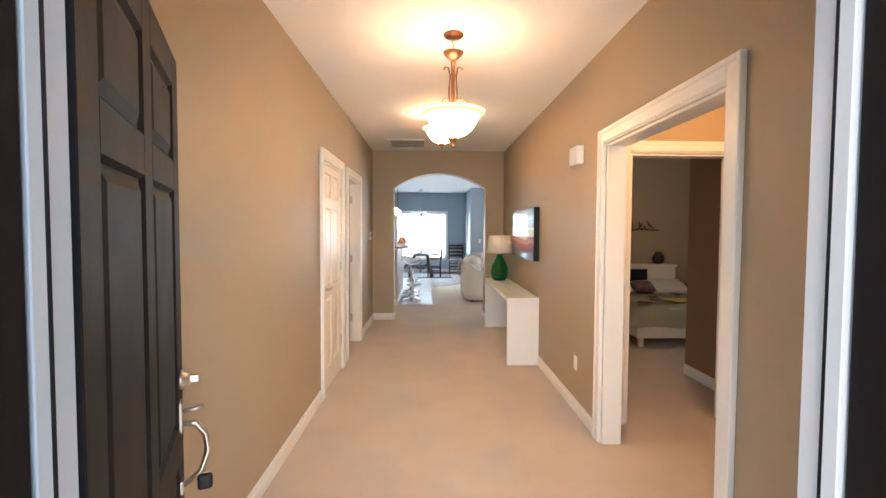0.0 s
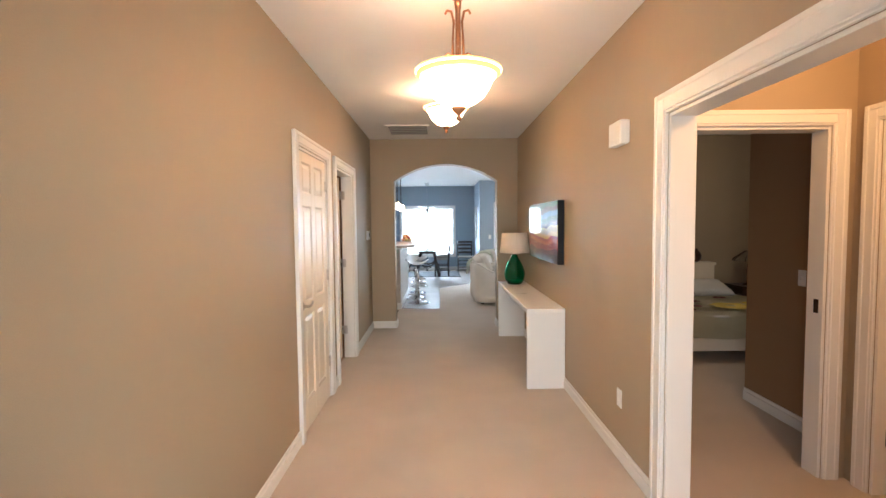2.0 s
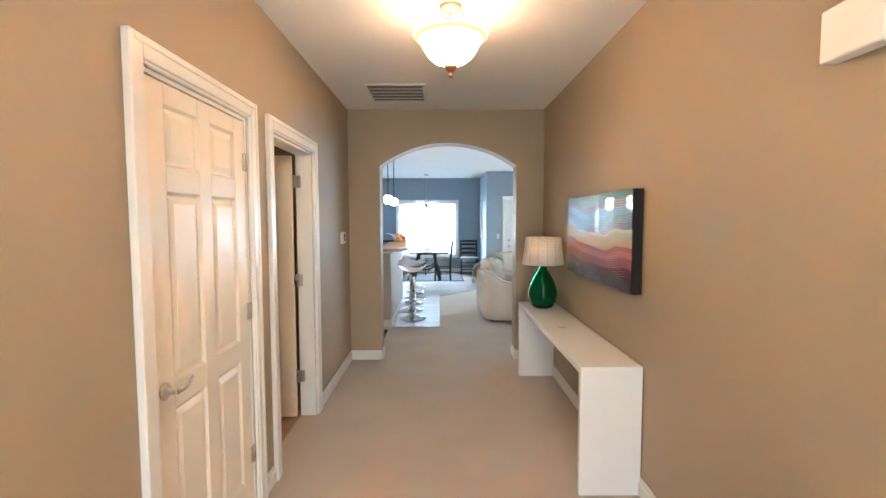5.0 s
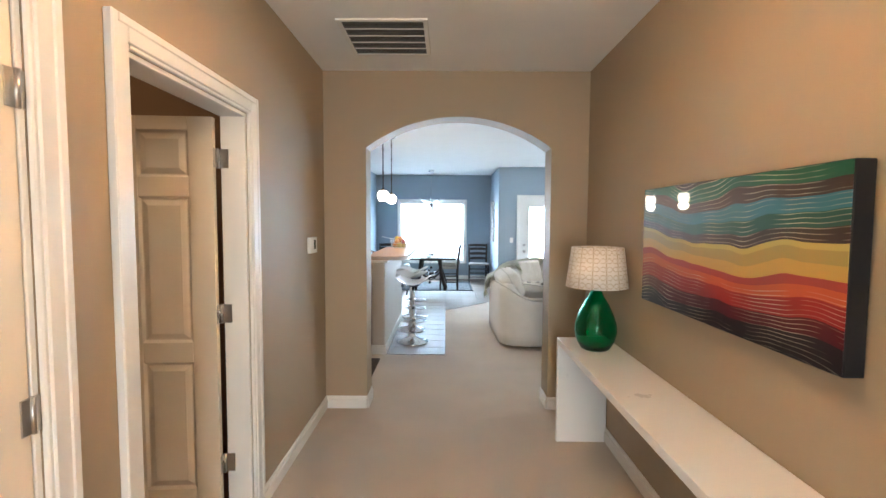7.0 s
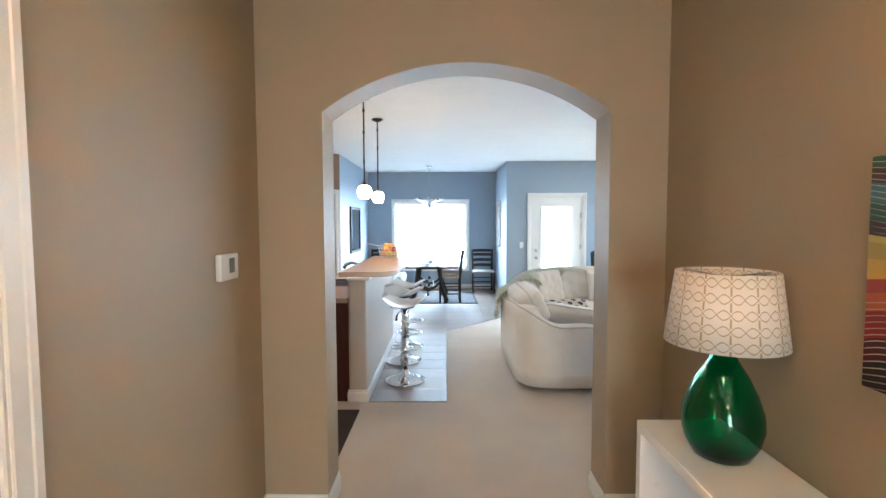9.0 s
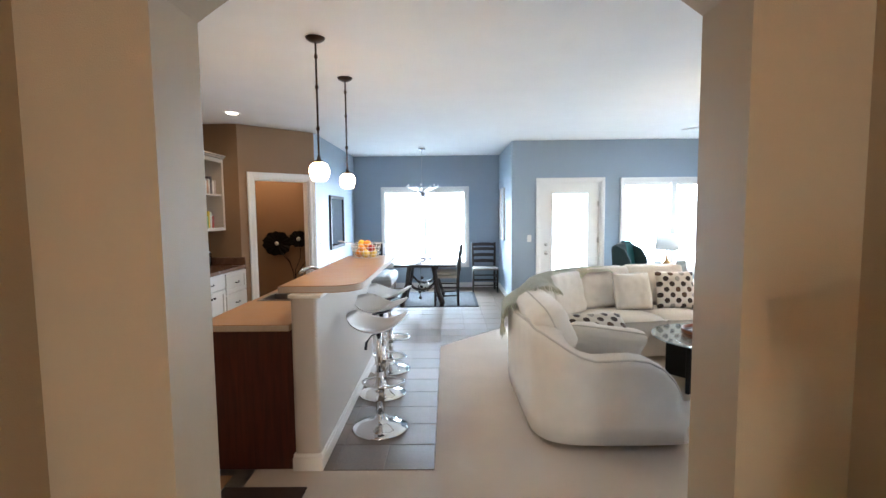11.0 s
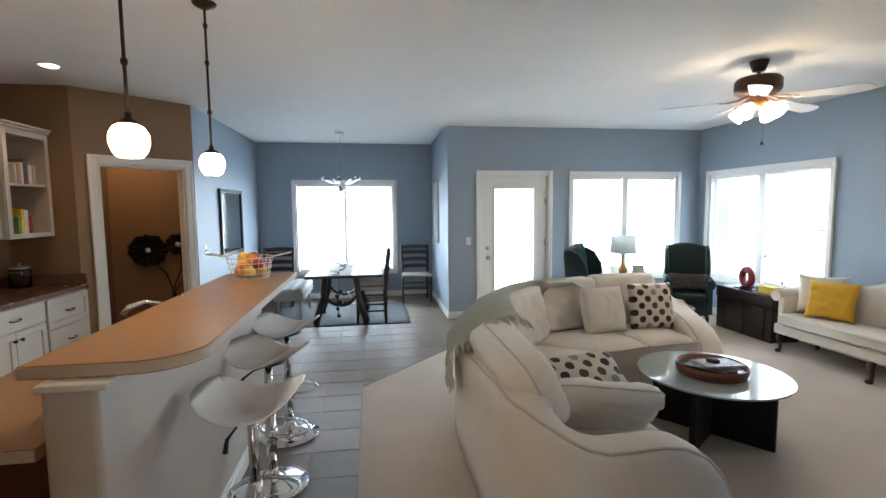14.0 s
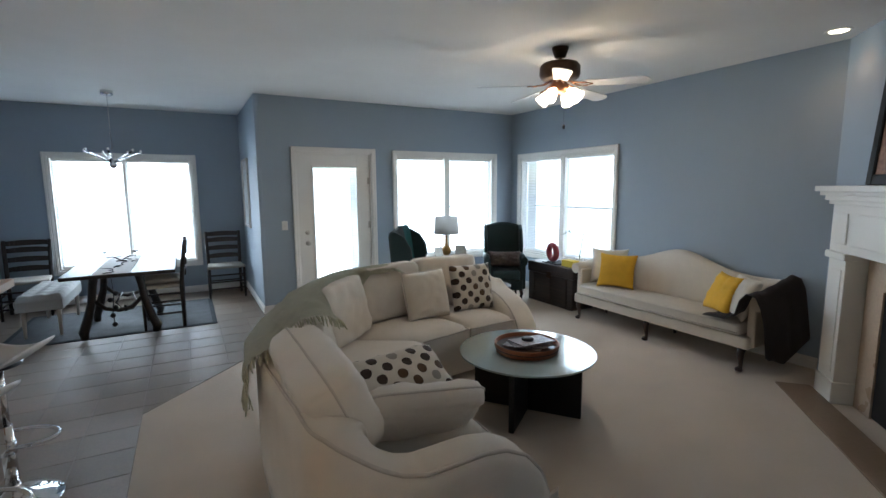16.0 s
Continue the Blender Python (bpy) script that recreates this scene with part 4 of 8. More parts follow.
# ---- kitchen ----
CAB = mat("cream_cabinet_paint", (0.60, 0.535, 0.46), 0.38, vary=0.025, scale=5, fine=100, bump=0.008)
LAMINATE = mat("tan_laminate", (0.37, 0.20, 0.095), 0.32, vary=0.10, scale=9, fine=200, bump=0.004)
BROWN_TOP = mat("brown_stone_laminate", (0.16, 0.085, 0.055), 0.25, vary=0.35, scale=14, fine=120, bump=0.004)
CHERRY = wood("dark_cherry_veneer", (0.052, 0.010, 0.006), (0.090, 0.019, 0.011), 0.42, (18, 18, 1.2), 0.1)
STEEL = mat("stainless_steel", (0.27, 0.27, 0.27), 0.34, 1.0, vary=0.05, scale=3, fine=200)
HALFWALL = mat("off_white_wall_paint", (0.52, 0.47, 0.42), 0.55, vary=0.03, scale=1.5, fine=260, bump=0.025)
SEAT = mat("white_glossy_plastic", (0.76, 0.74, 0.72), 0.22, vary=0.02, scale=4, bump=0)
TILE = mat("beige_ceramic_tile", (0.185, 0.138, 0.102), 0.5, vary=0.14, scale=5, fine=70, bump=0.012, spec=0.35)


_n, _l = TILE.node_tree.nodes, TILE.node_tree.links
_info, _rng, _mul = _n.new("ShaderNodeObjectInfo"), _n.new("ShaderNodeMapRange"), _n.new("ShaderNodeVectorMath")
_rng.inputs[3].default_value, _rng.inputs[4].default_value = 0.86, 1.12
_mul.operation = "SCALE"
_src = _n["Principled BSDF"].inputs["Base Color"].links[0].from_socket
_l.new(_info.outputs["Random"], _rng.inputs[0])
_l.new(_src, _mul.inputs[0])
_l.new(_rng.outputs[0], _mul.inputs["Scale"])
_l.new(_mul.outputs[0], _n["Principled BSDF"].inputs["Base Color"])


def shaker(parent, x, y0, y1, z0, z1, name="door", knob=None, pull=False, face=1):
    """A framed cabinet front in the plane x, towards +x, with its knob or pull."""
    bm = bmesh.new()
    f = 0.052 if z1 - z0 > 0.25 else 0.0
    if f:
        loops = []
        for inset, dx in ((0.0, -0.004), (0.0, 0.0175), (0.0025, 0.020), (f - 0.0025, 0.020), (f, 0.0175), (f + 0.002, 0.010)):
            loops.append([bm.verts.new((x + dx, yy, zz)) for yy, zz in ((y0 + inset, z0 + inset), (y1 - inset, z0 + inset), (y1 - inset, z1 - inset), (y0 + inset, z1 - inset))])
        for a, b in zip(loops, loops[1:]):
            for k in range(4):
                bm.faces.new((a[k], a[(k + 1) % 4], b[(k + 1) % 4], b[k]))
        bm.faces.new(loops[0][::-1])
        bm.faces.new(loops[-1])
    else:
        box(bm, x, y0, z0, x + 0.020, y1, z1, 0.004)
    o = part(name, bm, CAB, parent)
    if knob:
        bm = bmesh.new()
        lathe(bm, [(0.006, 0), (0.006, 0.012), (0.013, 0.018), (0.015, 0.026), (0.010, 0.032), (0.0, 0.033)], 14, Matrix.Translation((x + 0.019, knob[0], knob[1])) @ Matrix.Rotation(radians(90), 4, "Y"))
        part("knob", bm, BRONZE, o)
    if pull:
        c, zc = (y0 + y1) / 2, (z0 + z1) / 2
        bm = bmesh.new()
        tube(bm, [(x + 0.018, c - 0.05, zc), (x + 0.038, c - 0.042, zc - 0.004), (x + 0.044, c, zc - 0.008), (x + 0.038, c + 0.042, zc - 0.004), (x + 0.018, c + 0.05, zc)], 0.0055)
        part("pull", bm, BRONZE, o)
    return o


BF, UF = -2.42, -2.70   # fronts of base and upper units


def base_unit(y0, y1, label, doors=2, drawers=0):
    d = thing("base_cabinet", label, "cabinet", group="kitchen base units")
    part("body", bm_box(KW + 0.002, y0 + 0.001, 0.10, BF - 0.002, y1 - 0.001, 0.868), CAB, d)
    part("toe_kick", bm_box(KW + 0.01, y0 + 0.002, 0.0, BF - 0.07, y1 - 0.002, 0.099), CAB, d)
    if drawers:
        zs = (0.12, 0.36, 0.60, 0.86)
        for a, b in zip(zs, zs[1:]):
            shaker(d, BF, y0 + 0.008, y1 - 0.008, a, b - 0.008, "drawer", pull=True)
    else:
        shaker(d, BF, y0 + 0.008, y1 - 0.008, 0.69, 0.86, "drawer", pull=True)
        w = (y1 - y0 - 0.016) / doors
        for i in range(doors):
            a = y0 + 0.008 + i * w
            shaker(d, BF, a + 0.002, a + w - 0.002, 0.12, 0.68, knob=(a + (w - 0.035 if i == 0 else 0.035), 0.62))
    return d


def upper_unit(y0, y1, z0, z1, label, doors=2):
    d = thing("wall_cabinet", label, "cabinet", group="kitchen wall units")
    part("body", bm_box(KW + 0.002, y0 + 0.001, z0, UF - 0.002, y1 - 0.001, z1), CAB, d)
    w = (y1 - y0 - 0.008) / doors
    for i in range(doors):
        a = y0 + 0.004 + i * w
        shaker(d, UF, a + 0.002, a + w - 0.002, z0 + 0.006, z1 - 0.012, knob=(a + (w - 0.032 if i == 0 else 0.032), z0 + 0.06))
    bm = bmesh.new()
    box(bm, KW + 0.002, y0, z1 + 0.001, UF + 0.022, y1, z1 + 0.018, 0.004)
    box(bm, KW + 0.002, y0, z1 + 0.018, UF + 0.040, y1, z1 + 0.040, 0.006)
    part("crown", bm, CAB, d)
    return d


base_unit(8.50, 9.35, "cream base cabinet with bronze pulls")
base_unit(9.36, 10.25, "cream base cabinet with drawer and two doors beside the stove")
base_unit(11.035, 11.72, "cream base cabinet with drawer and two doors under brown worktop")
base_unit(11.73, KN - 0.005, "cream base cabinet with a stack of drawers", drawers=3)
upper_unit(8.60, 9.40, 1.365, 2.115, "cream wall cabinet with two shaker doors")
upper_unit(9.41, 10.235, 1.365, 2.115, "cream wall cabinet with two shaker doors")
upper_unit(10.245, 11.055, 1.762, 2.115, "short cream wall cabinet above the microwave")
upper_unit(11.065, 11.75, 1.365, 2.115, "cream wall cabinet with two shaker doors")

d = thing("open_shelf_cabinet", "tall cream open shelf cabinet with cookbooks", "cabinet")
_y0, _y1, _xf = 11.76, KN - 0.004, -2.66
# the back panel's colour is darkened to hold the shade inside the cabinet
part("back_panel", bm_box(KW + 0.002, _y0 + 0.001, 1.361, KW + 0.0195, _y1 - 0.001, 2.269), mat("shaded_back_panel", (0.13, 0.09, 0.065), 0.6), d)
for _b in ((_y0, _y0 + 0.022), (_y1 - 0.022, _y1)):
    part("side_panel", bm_box(KW + 0.02, _b[0], 1.36, _xf, _b[1], 2.27, 0.002), CAB, d)
for _z in (1.36, 1.80, 2.248):
    part("shelf", bm_box(KW + 0.021, _y0 + 0.023, _z, _xf - 0.004, _y1 - 0.023, _z + 0.022, 0.002), CAB, d)
bm = bmesh.new()
for _b in ((_y0, _y0 + 0.045, 1.36, 2.27), (_y1 - 0.045, _y1, 1.36, 2.27), (_y0 + 0.045, _y1 - 0.045, 1.36, 1.40), (_y0 + 0.045, _y1 - 0.045, 2.22, 2.27)):
    box(bm, _xf, _b[0], _b[2], _xf + 0.018, _b[1], _b[3], 0.002)
part("face_frame", bm, CAB, d)
bm = bmesh.new()
box(bm, KW + 0.002, _y0 - 0.02, 2.271, _xf + 0.04, _y1, 2.292, 0.004)
box(bm, KW + 0.002, _y0 - 0.035, 2.292, _xf + 0.06, _y1, 2.315, 0.006)
part("crown", bm, CAB, d)
random.seed(4)
for _z, _cols in ((1.823, ((0.62, 0.58, 0.5), (0.5, 0.28, 0.2), (0.7, 0.68, 0.62), (0.12, 0.1, 0.1), (0.66, 0.6, 0.55), (0.45, 0.35, 0.3))), (1.383, ((0.18, 0.35, 0.12), (0.7, 0.5, 0.05), (0.6, 0.58, 0.5), (0.45, 0.06, 0.04)))):
    _y = _y0 + 0.19
    for _c in _cols:
        _w, _h = random.uniform(0.025, 0.05), random.uniform(0.15, 0.23)
        b = thing("book" if _z > 1.6 else "food_box", "cookbook standing on the open shelf" if _z > 1.6 else "small coloured food package on the open shelf", "book" if _z > 1.6 else "package", Matrix.Translation((_xf - 0.20, _y, _z)))
        part("cover", bm_box(0, 0, 0, 0.16, _w, _h, 0.003), mat("book_cover", _c, 0.6, vary=0.15, scale=30), b)
        part("page_block", bm_box(0.004, 0.004, 0.004, 0.157, _w - 0.004, _h + 0.001), CAB, b)
        _y += _w + 0.006

# worktops
for _a, _b in ((8.50, 10.255), (11.03, KN - 0.004)):
    d = thing("worktop", "mottled brown laminate worktop with backsplash", "worktop")
    part("slab", bm_box(KW + 0.003, _a, 0.869, BF + 0.03, _b, 0.910, 0.006, seg=2), BROWN_TOP, d)
    part("backsplash", bm_box(KW + 0.003, _a, 0.911, KW + 0.024, _b, 1.005, 0.003), BROWN_TOP, d)
    if _a > 11:
        part("side_splash", bm_box(KW + 0.025, _b - 0.02, 0.911, BF + 0.02, _b, 1.005, 0.003), BROWN_TOP, d)

# stove
d = thing("stove", "stainless electric range with black glass cooktop", "stove", Matrix.Translation((0, 10.27, 0)))
_w = 0.755
part("body", bm_box(KW + 0.01, 0, 0.03, BF + 0.015, _w, 0.895, 0.004), BLACK, d)
part("cooktop", bm_box(KW + 0.05, -0.004, 0.896, BF + 0.05, _w + 0.004, 0.918, 0.006, seg=2), mat("black_ceramic_glass", (0.008, 0.008, 0.009), 0.22, vary=0.05, bump=0, spec=0.12), d, "glossy black glass cooktop")
door = part("oven_door", bm_box(BF + 0.016, 0.008, 0.26, BF + 0.050, _w - 0.008, 0.86, 0.010, seg=2), STEEL, d)
part("oven_window", bm_box(BF + 0.049, 0.14, 0.42, BF + 0.054, _w - 0.14, 0.70, 0.012, seg=2), BLACK, door)
bm = bmesh.new()
tube(bm, [(BF + 0.045, 0.05, 0.80), (BF + 0.085, 0.06, 0.805), (BF + 0.095, 0.2, 0.81), (BF + 0.097, _w / 2, 0.81), (BF + 0.095, _w - 0.2, 0.81), (BF + 0.085, _w - 0.06, 0.805), (BF + 0.045, _w - 0.05, 0.80)], 0.012)
part("oven_handle", bm, STEEL, door)
part("storage_drawer", bm_box(BF + 0.016, 0.008, 0.06, BF + 0.045, _w - 0.008, 0.25, 0.008, seg=2), STEEL, d)
bm = bmesh.new()
_pr = [(KW + 0.012, 0.90), (KW + 0.12, 0.92), (KW + 0.085, 1.09), (KW + 0.055, 1.115), (KW + 0.012, 1.115)]
_l, _r = [bm.verts.new((x, 0.0, z)) for x, z in _pr], [bm.verts.new((x, _w, z)) for x, z in _pr]
bm.faces.new(_l), bm.faces.new(_r[::-1])
for _i in range(5):
    bm.faces.new((_l[_i], _r[_i], _r[(_i + 1) % 5], _l[(_i + 1) % 5]))
bg = part("backguard", bm, STEEL, d)
_tilt = Matrix.Translation((KW + 0.108, 0, 0.985)) @ Matrix.Rotation(radians(-12), 4, "Y")
part("clock_panel", bm_box(-0.004, 0.26, -0.04, 0.006, 0.50, 0.06, 0.004, m=_tilt), BLACK, bg)
for _y in (0.07, 0.16, 0.60, 0.69):
    bm = bmesh.new()
    lathe(bm, [(0.026, 0.0), (0.026, 0.006), (0.020, 0.010), (0.018, 0.030), (0.0, 0.031)], 18, _tilt @ Matrix.Translation((0, _y, 0.02)) @ Matrix.Rotation(radians(90), 4, "Y"))
    part("knob", bm, BLACK, bg)
for _x, _y, _rr in ((-2.85, 0.2, 0.075), (-2.85, 0.55, 0.095), (-2.6, 0.2, 0.10), (-2.6, 0.55, 0.08)):
    bm = bmesh.new()
    lathe(bm, [(_rr, 0.9181), (_rr, 0.9188), (_rr - 0.004, 0.9188), (_rr - 0.004, 0.9181)], 28, Matrix.Translation((_x, _y, 0)))
    part("burner_ring", bm, mat("burner_grey", (0.10, 0.10, 0.10), 0.3) if "burner_grey" not in bpy.data.materials else bpy.data.materials["burner_grey"], d)

# microwave
d = thing("microwave", "stainless over-the-range microwave with black door handle", "microwave", Matrix.Translation((UF, 10.25, 1.345)))
_w = 0.80
part("body", bm_box(-0.315, 0, 0, 0.055, _w, 0.414, 0.004), BLACK, d)
part("front", bm_box(0.056, 0.002, 0.002, 0.085, _w - 0.002, 0.340, 0.006, seg=2), STEEL, d)
part("window", bm_box(0.084, 0.05, 0.065, 0.089, 0.54, 0.285, 0.008, seg=2), mat("dark_glass", (0.018, 0.02, 0.024), 0.12, vary=0.05, bump=0), d)
part("control_panel", bm_box(0.084, 0.64, 0.04, 0.089, _w - 0.02, 0.31, 0.004), BLACK, d)
bm = bmesh.new()
tube(bm, [(0.085, 0.60, 0.03), (0.125, 0.605, 0.06), (0.135, 0.605, 0.17), (0.125, 0.605, 0.28), (0.085, 0.60, 0.32)], 0.016, radii=[0.014, 0.02, 0.022, 0.02, 0.014])
part("handle", bm, BLACK, d)
for _k in range(5):
    part("vent_louvre", bm_box(0.056, 0.01, 0.348 + _k * 0.013, 0.080, _w - 0.01, 0.356 + _k * 0.013, 0.002), BLACK, d)
part("vent_frame", bm_box(0.050, 0.0, 0.404, 0.084, _w, 0.414, 0.002), STEEL, d)

# tree wall art: a frame, trunk, limbs and leaves cut from metal sheet
SILVER = mat("silver_painted_metal", (0.74, 0.72, 0.68), 0.45, 0.0, vary=0.1)
d = thing("tree_wall_art", "silver metal tree silhouette in a long frame above the cabinets", "wall art", Matrix.Translation((KW + 0.006, 10.18, 2.315)))
bm = bmesh.new()
_L, _H = 0.95, 0.30
for _b in ((0, 0, _L, 0.014), (0, _H - 0.014, _L, _H), (0, 0.014, 0.014, _H - 0.014), (_L - 0.014, 0.014, _L, _H - 0.014)):
    box(bm, 0, _b[0], _b[1], 0.012, _b[2], _b[3], 0.002)
part("frame", bm, SILVER, d)
random.seed(11)
bm = bmesh.new()
tube(bm, [(0.006, 0.49, 0.012), (0.006, 0.475, 0.07), (0.006, 0.48, 0.14)], 0.01, 6, [0.030, 0.016, 0.014])
_tips = []
for _k in range(16):
    _a = radians(-5 + 190 * _k / 15)
    _p = Vector((0.006, 0.48, 0.12))
    _pts, _dir = [tuple(_p)], Vector((0, math.cos(_a), math.sin(_a) * 0.55))
    _reach = (0.45 if abs(math.cos(_a)) > 0.6 else 0.26) * random.uniform(0.75, 1.0)
    for _j in range(6):
        _p = _p + _dir * _reach / 6 + Vector((0, random.uniform(-0.01, 0.01), random.uniform(-0.008, 0.012)))
        _p.z = min(max(_p.z, 0.02), _H - 0.02)
        _p.y = min(max(_p.y, 0.02), _L - 0.02)
        _pts.append(tuple(_p))
        _tips.append(tuple(_p))
    tube(bm, _pts, 0.004, 5, [0.009, 0.007, 0.006, 0.005, 0.004, 0.003, 0.002])
part("branches", bm, SILVER, d)
bm = bmesh.new()
for _k in range(900):
    _t = random.choice(_tips)
    _y, _z = _t[1] + random.gauss(0, 0.035), _t[2] + random.gauss(0, 0.028)
    if not (0.02 < _y < _L - 0.02 and 0.02 < _z < _H - 0.02):
        continue
    _a = random.uniform(0, 6.28)
    _v = [bm.verts.new((0.008, _y + math.cos(_a + q) * s, _z + math.sin(_a + q) * s)) for q, s in ((0, 0.012), (1.57, 0.006), (3.14, 0.012), (4.71, 0.006))]
    bm.faces.new(_v)
o = part("leaves", bm, SILVER, d)
o["kind"] = "stuff"

# books stacked on the wall cabinets
for _k, (_c, _s) in enumerate((((0.20, 0.12, 0.08), 0.30), ((0.62, 0.36, 0.05), 0.27), ((0.35, 0.33, 0.32), 0.29), ((0.5, 0.08, 0.05), 0.25))):
    b = thing("book", "large cookbook lying in a stack on the cabinets", "book", Matrix.Translation((-2.93 + _k * 0.006, 11.42 + (_k % 2) * 0.02, 2.156 + _k * 0.046)))
    part("cover", bm_box(0, 0, 0, 0.22, _s, 0.044, 0.003), mat("stacked_book_cover", _c, 0.55, vary=0.15, scale=20), b)
    part("page_block", bm_box(0.003, 0.003, 0.006, 0.222, _s + 0.001, 0.038), CAB, b)

# canister on the worktop
d = thing("glass_canister", "lidded glass canister with dark contents on the worktop", "canister", Matrix.Translation((-2.86, 12.15, 0.911)))
bm = bmesh.new()
lathe(bm, [(0.0, 0.0), (0.075, 0.0), (0.08, 0.01), (0.08, 0.15), (0.07, 0.165), (0.066, 0.165), (0.075, 0.148), (0.075, 0.012), (0.0, 0.008)], 24)
part("jar", bm, GLASS, d)
bm = bmesh.new()
lathe(bm, [(0.0, 0.012), (0.072, 0.014), (0.072, 0.10), (0.0, 0.11)], 20)
part("contents", bm, mat("coffee_beans", (0.06, 0.035, 0.02), 0.7, vary=0.4, scale=60, bump=0.1), d)
bm = bmesh.new()
lathe(bm, [(0.07, 0.166), (0.074, 0.175), (0.06, 0.19), (0.012, 0.197), (0.016, 0.215), (0.0, 0.222)], 20)
part("lid", bm, NICKEL, d)

# ---- peninsula ----
WX0, WX1, WY0, WY1 = -0.70, -0.545, 8.985, 11.0
d = thing("bar_half_wall", "off-white painted half wall carrying the breakfast bar", "half wall", kind="structure")
part("core", bm_box(WX0, WY0, 0, WX1, WY1, 1.080, 0.018, seg=3), HALFWALL, d)
bm = bmesh.new()
box(bm, WX0 - 0.014, WY0 - 0.014, 0.001, WX1 + 0.014, WY1 + 0.014, 0.085, 0.004)
box(bm, WX0 - 0.008, WY0 - 0.008, 0.085, WX1 + 0.008, WY1 + 0.008, 0.108, 0.003)
part("baseboard", bm, WHITE, d)
part("cap_trim", bm_box(WX0 - 0.012, WY0 - 0.006, 1.060, WX1 + 0.03, WY1, 1.0825, 0.004), WHITE, d)
d = thing("breakfast_counter", "tan laminate breakfast bar top with rounded corner", "bar top")
bm = bmesh.new()
_o = [(-0.785, 9.035)] + arc(-0.48, 9.215, 0.18, -90, 0, 12) + [(-0.30, 11.03), (-0.785, 11.03)]
slab(bm, _o, 1.084, 1.127, 0.004)
part("slab", bm, LAMINATE, d)
bm = bmesh.new()
_o = [(-0.787, 9.033)] + arc(-0.48, 9.215, 0.182, -90, 0, 12) + [(-0.298, 11.032), (-0.787, 11.032)]
slab(bm, _o, 1.088, 1.123)
EDGE_BAND = mat("pale_laminate_edge", (0.55, 0.45, 0.36), 0.4)
part("edge_band", bm, EDGE_BAND, d, "paler laminate edge band")
d = thing("peninsula_cabinet", "dark cherry end panel and cabinet under a tan worktop", "cabinet")
part("end_panel", bm_box(-1.225, 9.00, 0.0, WX0 - 0.002, 9.02, 0.868, 0.002), CHERRY, d)
part("body", bm_box(-1.20, 9.021, 0.09, WX0 - 0.002, WY1, 0.868), CHERRY, d)
part("toe_kick", bm_box(-1.14, 9.022, 0.0, WX0 - 0.002, WY1 - 0.01, 0.089), BLACK, d)
d = thing("worktop", "tan laminate lower worktop with sink cut-out", "worktop")
bm = bmesh.new()
for _b in ((-1.255, 8.955, WX0 - 0.001, 9.72), (-1.245, 10.32, WX0 - 0.001, 11.02), (-1.245, 9.72, -1.19, 10.32), (-0.80, 9.72, WX0 - 0.001, 10.32)):
    box(bm, _b[0], _b[1], 0.870, _b[2], _b[3], 0.910)
bmesh.ops.remove_doubles(bm, verts=bm.verts, dist=1e-4)
part("slab", bm, LAMINATE, d)
part("edge_band", bm_box(-1.257, 8.951, 0.873, WX0 - 0.001, 8.9545, 0.907, 0.001), EDGE_BAND, d, "paler laminate edge band")
part("edge_band", bm_box(-1.2585, 8.955, 0.873, -1.2555, 9.72, 0.907, 0.001), EDGE_BAND, d, "paler laminate edge band")
d = thing("sink", "stainless double kitchen sink set into the worktop", "sink")
bm = bmesh.new()
for _b in ((-1.20, 9.71, -1.175, 10.33), (-0.815, 9.71, -0.79, 10.33), (-1.175, 9.71, -0.815, 9.735), (-1.175, 10.305, -0.815, 10.33), (-1.175, 10.01, -0.815, 10.035)):
    box(bm, _b[0], _b[1], 0.909, _b[2], _b[3], 0.916, 0.002)
part("rim", bm, STEEL, d)
for _a, _b in ((9.735, 10.01), (10.035, 10.305)):
    bm = bmesh.new()
    box(bm, -1.175, _a, 0.74, -0.815, _b, 0.745)
    box(bm, -1.178, _a, 0.74, -1.174, _b, 0.910)
    box(bm, -0.816, _a, 0.74, -0.812, _b, 0.910)
    box(bm, -1.174, _a - 0.002, 0.74, -0.816, _a + 0.002, 0.910)
    box(bm, -1.174, _b - 0.002, 0.74, -0.816, _b + 0.002, 0.910)
    part("basin", bm, STEEL, d)
d = thing("faucet", "chrome kitchen faucet with a side lever", "faucet", Matrix.Translation((-0.765, 10.10, 0.911)))
bm = bmesh.new()
lathe(bm, [(0.032, 0.0), (0.032, 0.01), (0.024, 0.02), (0.022, 0.11), (0.026, 0.14), (0.022, 0.165), (0.0, 0.175)], 20)
part("body", bm, CHROME, d)
bm = bmesh.new()
tube(bm, [(0, 0, 0.12), (-0.05, -0.03, 0.19), (-0.11, -0.08, 0.215), (-0.16, -0.12, 0.20), (-0.18, -0.14, 0.165)], 0.014, 10, [0.016, 0.015, 0.014, 0.018, 0.022])
part("spout", bm, CHROME, d)
bm = bmesh.new()
tube(bm, [(0, 0, 0.16), (0.0, 0.05, 0.195), (-0.01, 0.11, 0.215)], 0.008, 8, [0.011, 0.008, 0.010])
part("lever", bm, CHROME, d)

# fruit basket
d = thing("fruit_basket", "white wire basket of fruit on the breakfast bar", "basket", Matrix.Translation((-0.56, 10.80, 1.1275)))
bm = bmesh.new()


def ring(r, z, n=28):
    return [(r * math.cos(2 * math.pi * i / n), r * math.sin(2 * math.pi * i / n), z) for i in range(n)]


